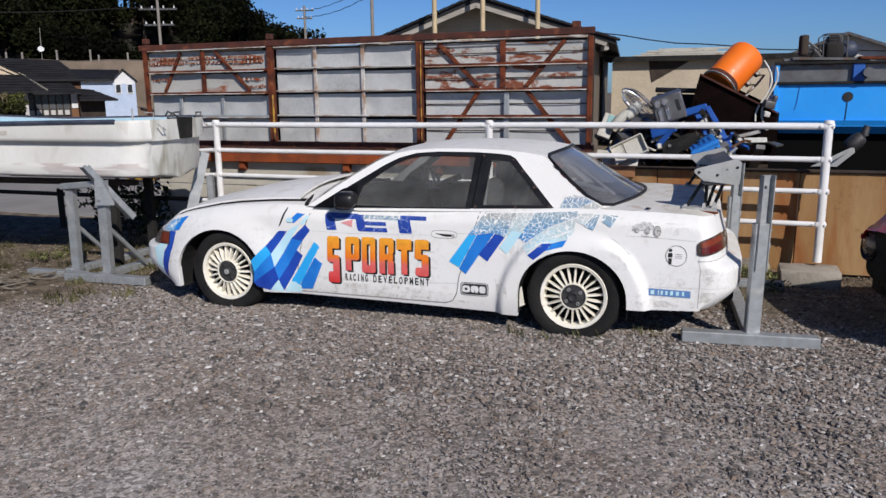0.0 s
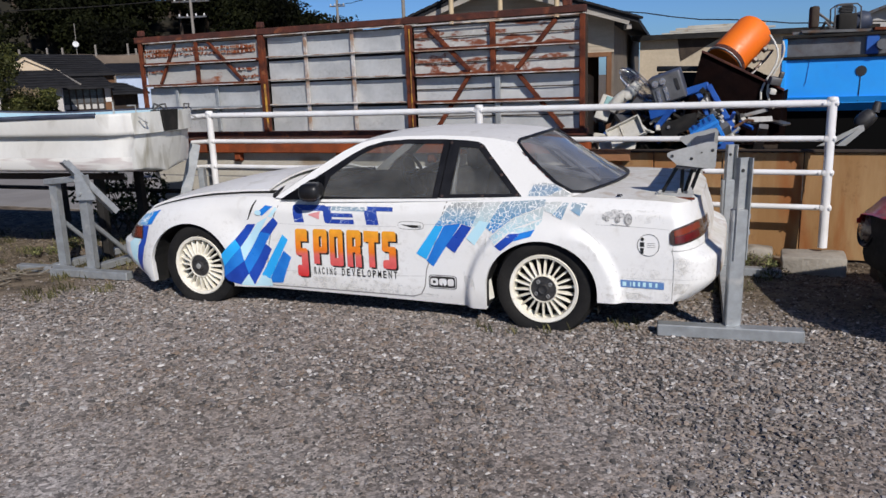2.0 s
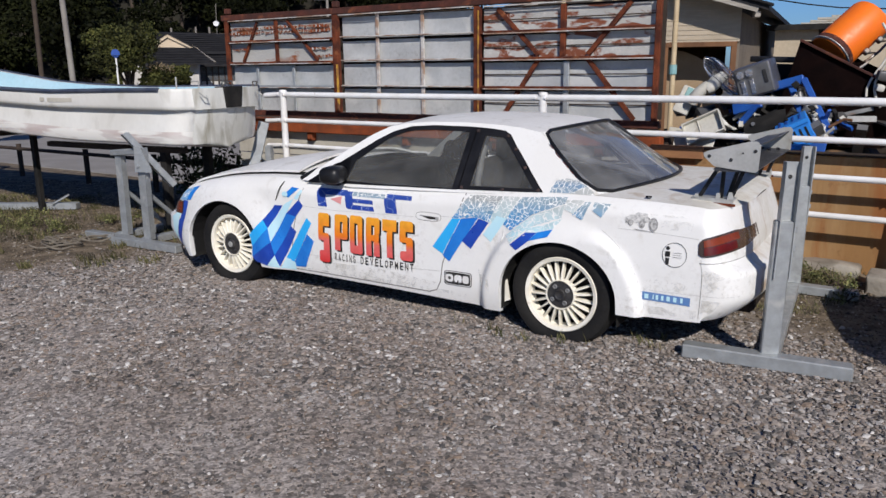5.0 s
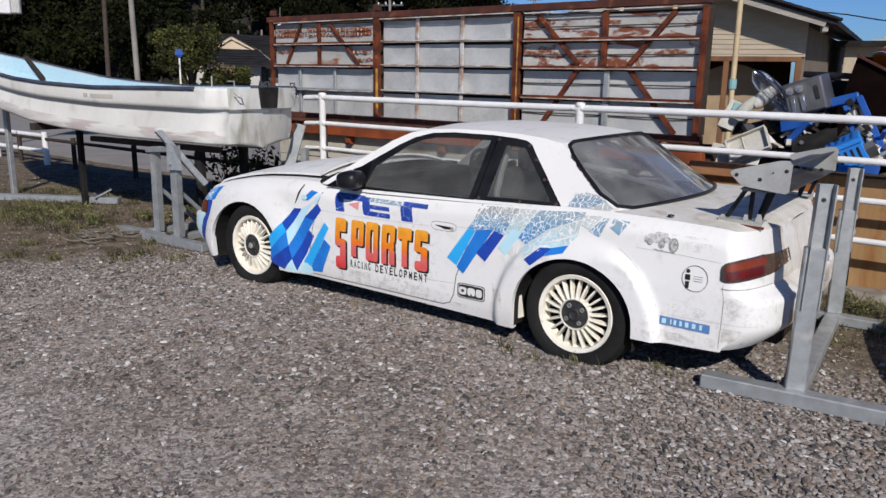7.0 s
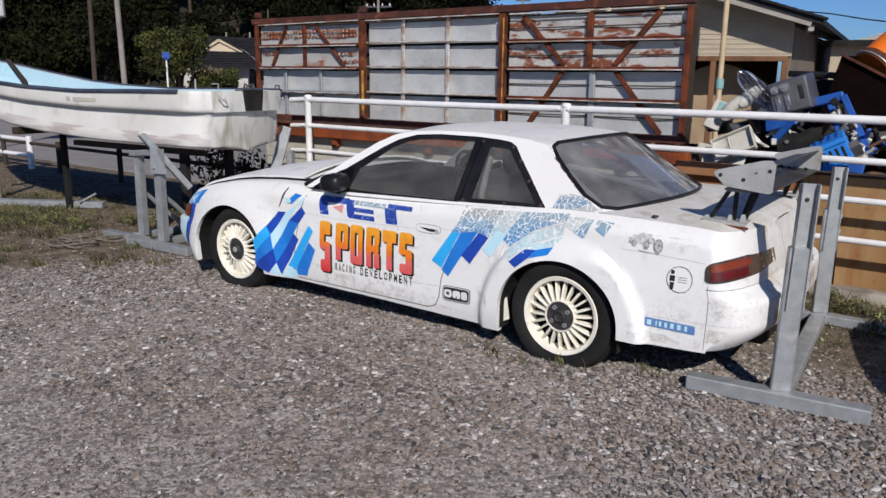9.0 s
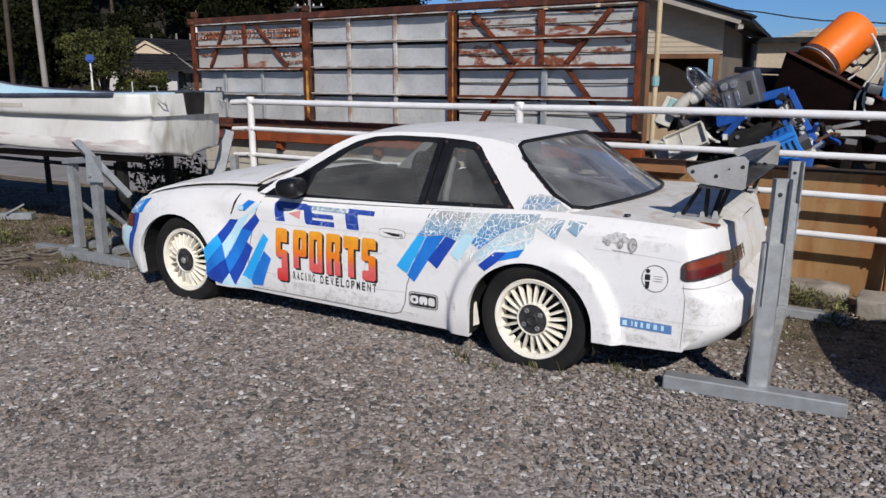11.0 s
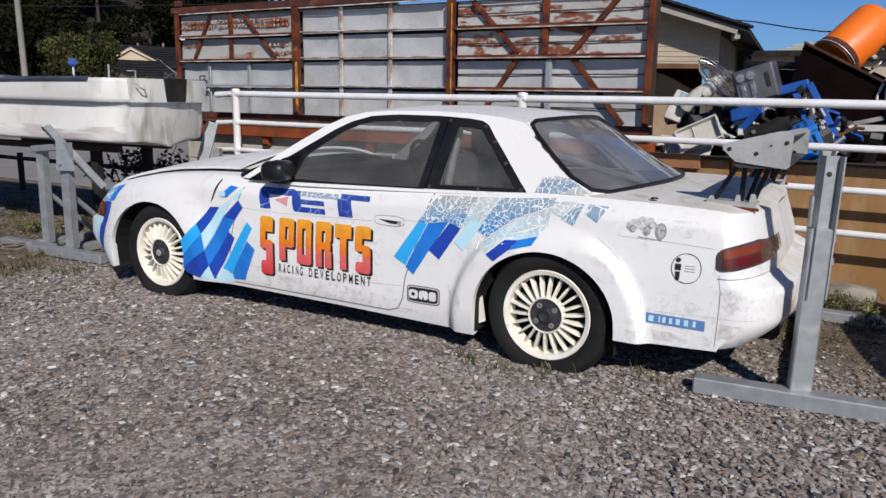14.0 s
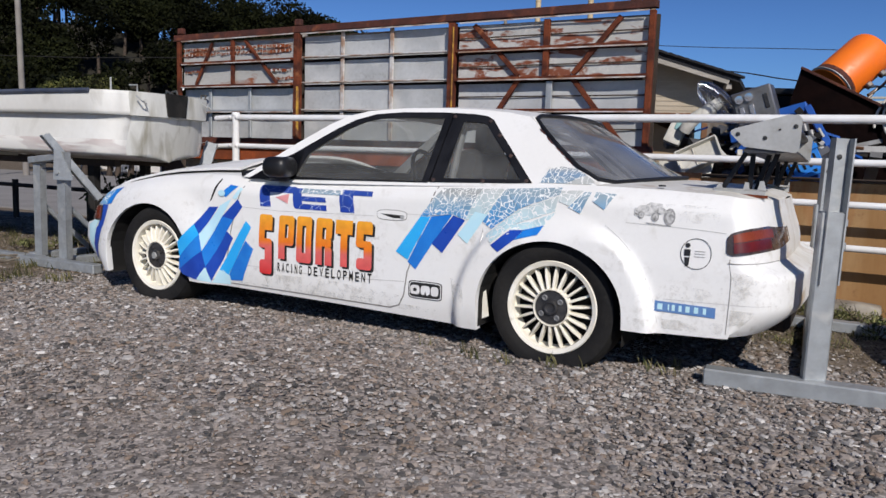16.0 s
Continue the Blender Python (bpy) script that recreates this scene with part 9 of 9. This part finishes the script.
tree(-23.0, 35.0, 1.6, 1.3, M_LEAF2, 15, "rounded clipped hedge shrub", 0.08)
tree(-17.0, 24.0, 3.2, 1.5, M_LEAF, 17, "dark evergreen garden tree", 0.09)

# white guard rail beside the lane, in line with the fence
guard = thing("guard_rail", "low white two-bar guard rail beside the lane", "guard rail", FEN, kind="structure")
for s in (-9.05, -10.7, -12.4, -14.1):
    bm = bmesh.new()
    tube(bm, [(s, 0, 0), (s, 0, 0.50)], 0.045, 12)
    part("post", bm, M_FENCE, guard, smooth=True)
for z in (0.44, 0.20):
    bm = bmesh.new()
    tube(bm, [(-9.05, 0, z), (-15, 0, z)], 0.034, 10)
    part("bar", bm, M_FENCE, guard, smooth=True)

# striped barrier board on the lane
bar = thing("barrier_board", "yellow and black striped barrier board on the lane", "barrier", FEN @ pose(-6.6, 3.6, 0, 0, 0, 0))
bm = bmesh.new()
box(bm, (0, 0, 0.22), (1.7, 0.04, 0.20), 0.004)
part("board", bm, M_YELLOW, bar)
for k in range(6):
    bm = bmesh.new()
    prism(bm, [(-0.8 + k * .28, .125), (-0.68 + k * .28, .125), (-0.56 + k * .28, .315), (-0.68 + k * .28, .315)], -0.024, -0.0215)
    part("stripe", bm, M_INK, bar)
for x in (-0.6, 0.6):
    bm = bmesh.new()
    beam(bm, (x, 0.05, 0), (x, 0.05, 0.3), 0.05, 0.05)
    part("leg", bm, M_STEEL, bar)

# bush under the boat's stern and weeds along the fence
bush = thing("bush", "dark leafy bush growing under the boat", "bush", FEN @ pose(-4.05, -0.25, 0))
rr = random.Random(5)
bm = bmesh.new()
for k in range(14):
    tube(bm, [(rr.uniform(-.2, .2), rr.uniform(-.15, .15), 0), (rr.uniform(-.45, .45), rr.uniform(-.25, .25), rr.uniform(.35, .7))], [0.008, 0.003], 5)
tagged(part("twig_mass", bm, M_BARK, bush), "thin brown stems", kind="stuff")
leaves("leaf_mass", [(rr.uniform(-.45, .45), rr.uniform(-.25, .25), rr.uniform(.15, .55)) for k in range(16)], [0.17] * 16, [70] * 16, 0.030, M_LEAF3, 21, bush)


def weeds(name, spots, blades, seed, label, lo=0.02, hi=0.09):
    rng = random.Random(seed)
    vs, fs = [], []
    for (x, y, r) in spots:
        for k in range(blades):
            a, q = rng.uniform(0, 6.28), r * math.sqrt(rng.random())
            px, py = x + q * math.cos(a), y + q * math.sin(a)
            h = rng.uniform(lo, hi)
            dx, dy = rng.uniform(-.5, .5) * h, rng.uniform(-.5, .5) * h
            w = rng.uniform(0.002, 0.005)
            b = rng.uniform(0, 3.14)
            i = len(vs)
            vs += [(px - w * math.cos(b), py - w * math.sin(b), 0), (px + w * math.cos(b), py + w * math.sin(b), 0), (px + dx * .5 + w * .7, py + dy * .5, h * .65), (px + dx, py + dy, h)]
            fs += [(i, i + 1, i + 2), (i, i + 2, i + 3)]
    return tagged(raw(name, vs, fs, M_GRASS), label, "weeds", kind="stuff")


rr = random.Random(2)
spots = [(rr.uniform(-7.5, -2.6), rr.uniform(6.2, 8.2), rr.uniform(.06, .30)) for k in range(90)]
spots += [(rr.uniform(-6.8, -4.2), rr.uniform(6.3, 7.4), rr.uniform(.15, .40)) for k in range(26)]
spots += [(rr.uniform(-4.2, -2.4), rr.uniform(5.3, 6.3), rr.uniform(.04, .14)) for k in range(9)]
weeds("weeds", spots, 75, 8, "dry green weeds in the soil along the fence", 0.012, 0.075)
spots = [(*fen(rr.uniform(0.6, 2.42), rr.uniform(-1.15, 0.05))[:2], rr.uniform(.05, .20)) for k in range(85)]
weeds("weeds", spots, 75, 9, "low dry mossy weeds in the soil along the fence", 0.006, 0.032)
spots = [(rr.uniform(0.2, 1.5), rr.uniform(4.45, 4.75), 0.03) for k in range(16)]
weeds("weed_tufts", spots, 7, 18, "thin pale weeds round the rear tyre", 0.02, 0.07)

# leafy weeds by the stand's far foot
M_WEEDLEAF = leaf_material(bpy.data.materials.new("weed_leaves"), (0.07, 0.09, 0.03), (0.22, 0.21, 0.09), 6.0)
clumps = [(FEN @ pose(s, d, 0), r, k) for s, d, r, k in ((2.20, -0.22, .13, 9), (2.36, -0.36, .12, 8), (2.05, -0.10, .08, 5), (2.45, -0.75, .10, 6), (1.2, -0.15, .10, 6))]
clumps += [(pose(x, y, 0), r, k) for x, y, r, k in ((-4.62, 6.55, .16, 12), (-4.38, 6.72, .18, 14), (-4.10, 6.52, .15, 11), (-3.62, 7.35, .12, 9), (-3.72, 6.95, .15, 10), (-5.0, 6.75, .18, 13), (-4.8, 7.1, .15, 9))]
for place, r, k in clumps:
    wc = thing("weed_clump", "low leafy weed clump growing in the soil", "weed", place, "weed clumps")
    bm = bmesh.new()
    for j in range(k):
        tube(bm, [(rr.uniform(-.02, .02), rr.uniform(-.02, .02), 0), (rr.uniform(-r, r), rr.uniform(-r, r), rr.uniform(.05, .13))], [0.003, 0.0012], 4)
    tagged(part("stalk_mass", bm, M_BARK, wc), "thin brown stalks", kind="stuff")
    tagged(leaves("leaf_mass", [(rr.uniform(-r, r), rr.uniform(-r, r), rr.uniform(.015, .065)) for j in range(k)], [0.045] * k, [42] * k, 0.010, M_WEEDLEAF, 31 + k, wc), "small dusty green leaves", kind="stuff")

# white sign box on a pole past the boat
sb = thing("sign_box", "white sign box with a blue panel on a pole", "sign", pose(-10.28, 11.84, 0, 0, 0, 40))
for nm, c, sz, mt, lb in (("housing", (-0.35, 0.10, 2.86), (0.70, 0.20, 0.96), M_WHITEW, "white housing"), ("blue_panel", (-0.38, -0.008, 2.96), (0.56, 0.012, 0.56), M_TANK, "blue panel"), ("side_case", (0.075, 0.13, 2.86), (0.15, 0.22, 0.94), M_PALEWALL, "grey louvred side")):
    bm = bmesh.new()
    box(bm, c, sz, 0.015)
    part(nm, bm, mt, sb, lb)
for j in range(5):
    bm = bmesh.new()
    box(bm, (0.03 + j * 0.024, 0.012, 2.86), (0.008, 0.012, 0.90))
    part("louvre", bm, M_WHITEW, sb)
bm = bmesh.new()
tube(bm, [(-0.62, 0.1, 0), (-0.62, 0.1, 2.5)], 0.04, 10)
part("pole", bm, M_POLE, sb, smooth=True)

# long steel beam lying in the weeds
gb = thing("ground_beam", "long galvanised beam lying in the weeds", "beam")
bm = bmesh.new()
beam(bm, (-6.9, 7.12, 0.04), (-4.62, 7.62, 0.04), 0.10, 0.07, 0.006)
part("bar", bm, M_ZINC, gb)
bm = bmesh.new()
beam(bm, (-4.85, 7.50, 0.07), (-4.72, 7.62, 0.16), 0.05, 0.012)
part("lug", bm, M_ZINC, gb, "bent end lug")

# coil of old rope by the boat stand
rope = thing("rope", "frayed grey rope heaped on the ground", "rope", pose(-3.52, 6.12, 0.012))
rr = random.Random(4)
for k in range(9):
    bm = bmesh.new()
    p0 = Vector((rr.uniform(-.16, .16), rr.uniform(-.16, .14), 0.01))
    pts = [p0 + Vector((0.08 * t * math.cos(k + t * 1.7), 0.07 * t * math.sin(k * 2 + t * 1.1), 0.03 * abs(math.sin(t * 2 + k)))) for t in np.linspace(0, 3.2, 16)]
    tube(bm, pts, 0.0075, 6)
    part("strand", bm, material("old_rope", (0.20, 0.175, 0.135), (0.12, 0.10, 0.08), 30, 0.9) if k == 0 else bpy.data.materials["old_rope"], rope, smooth=True)
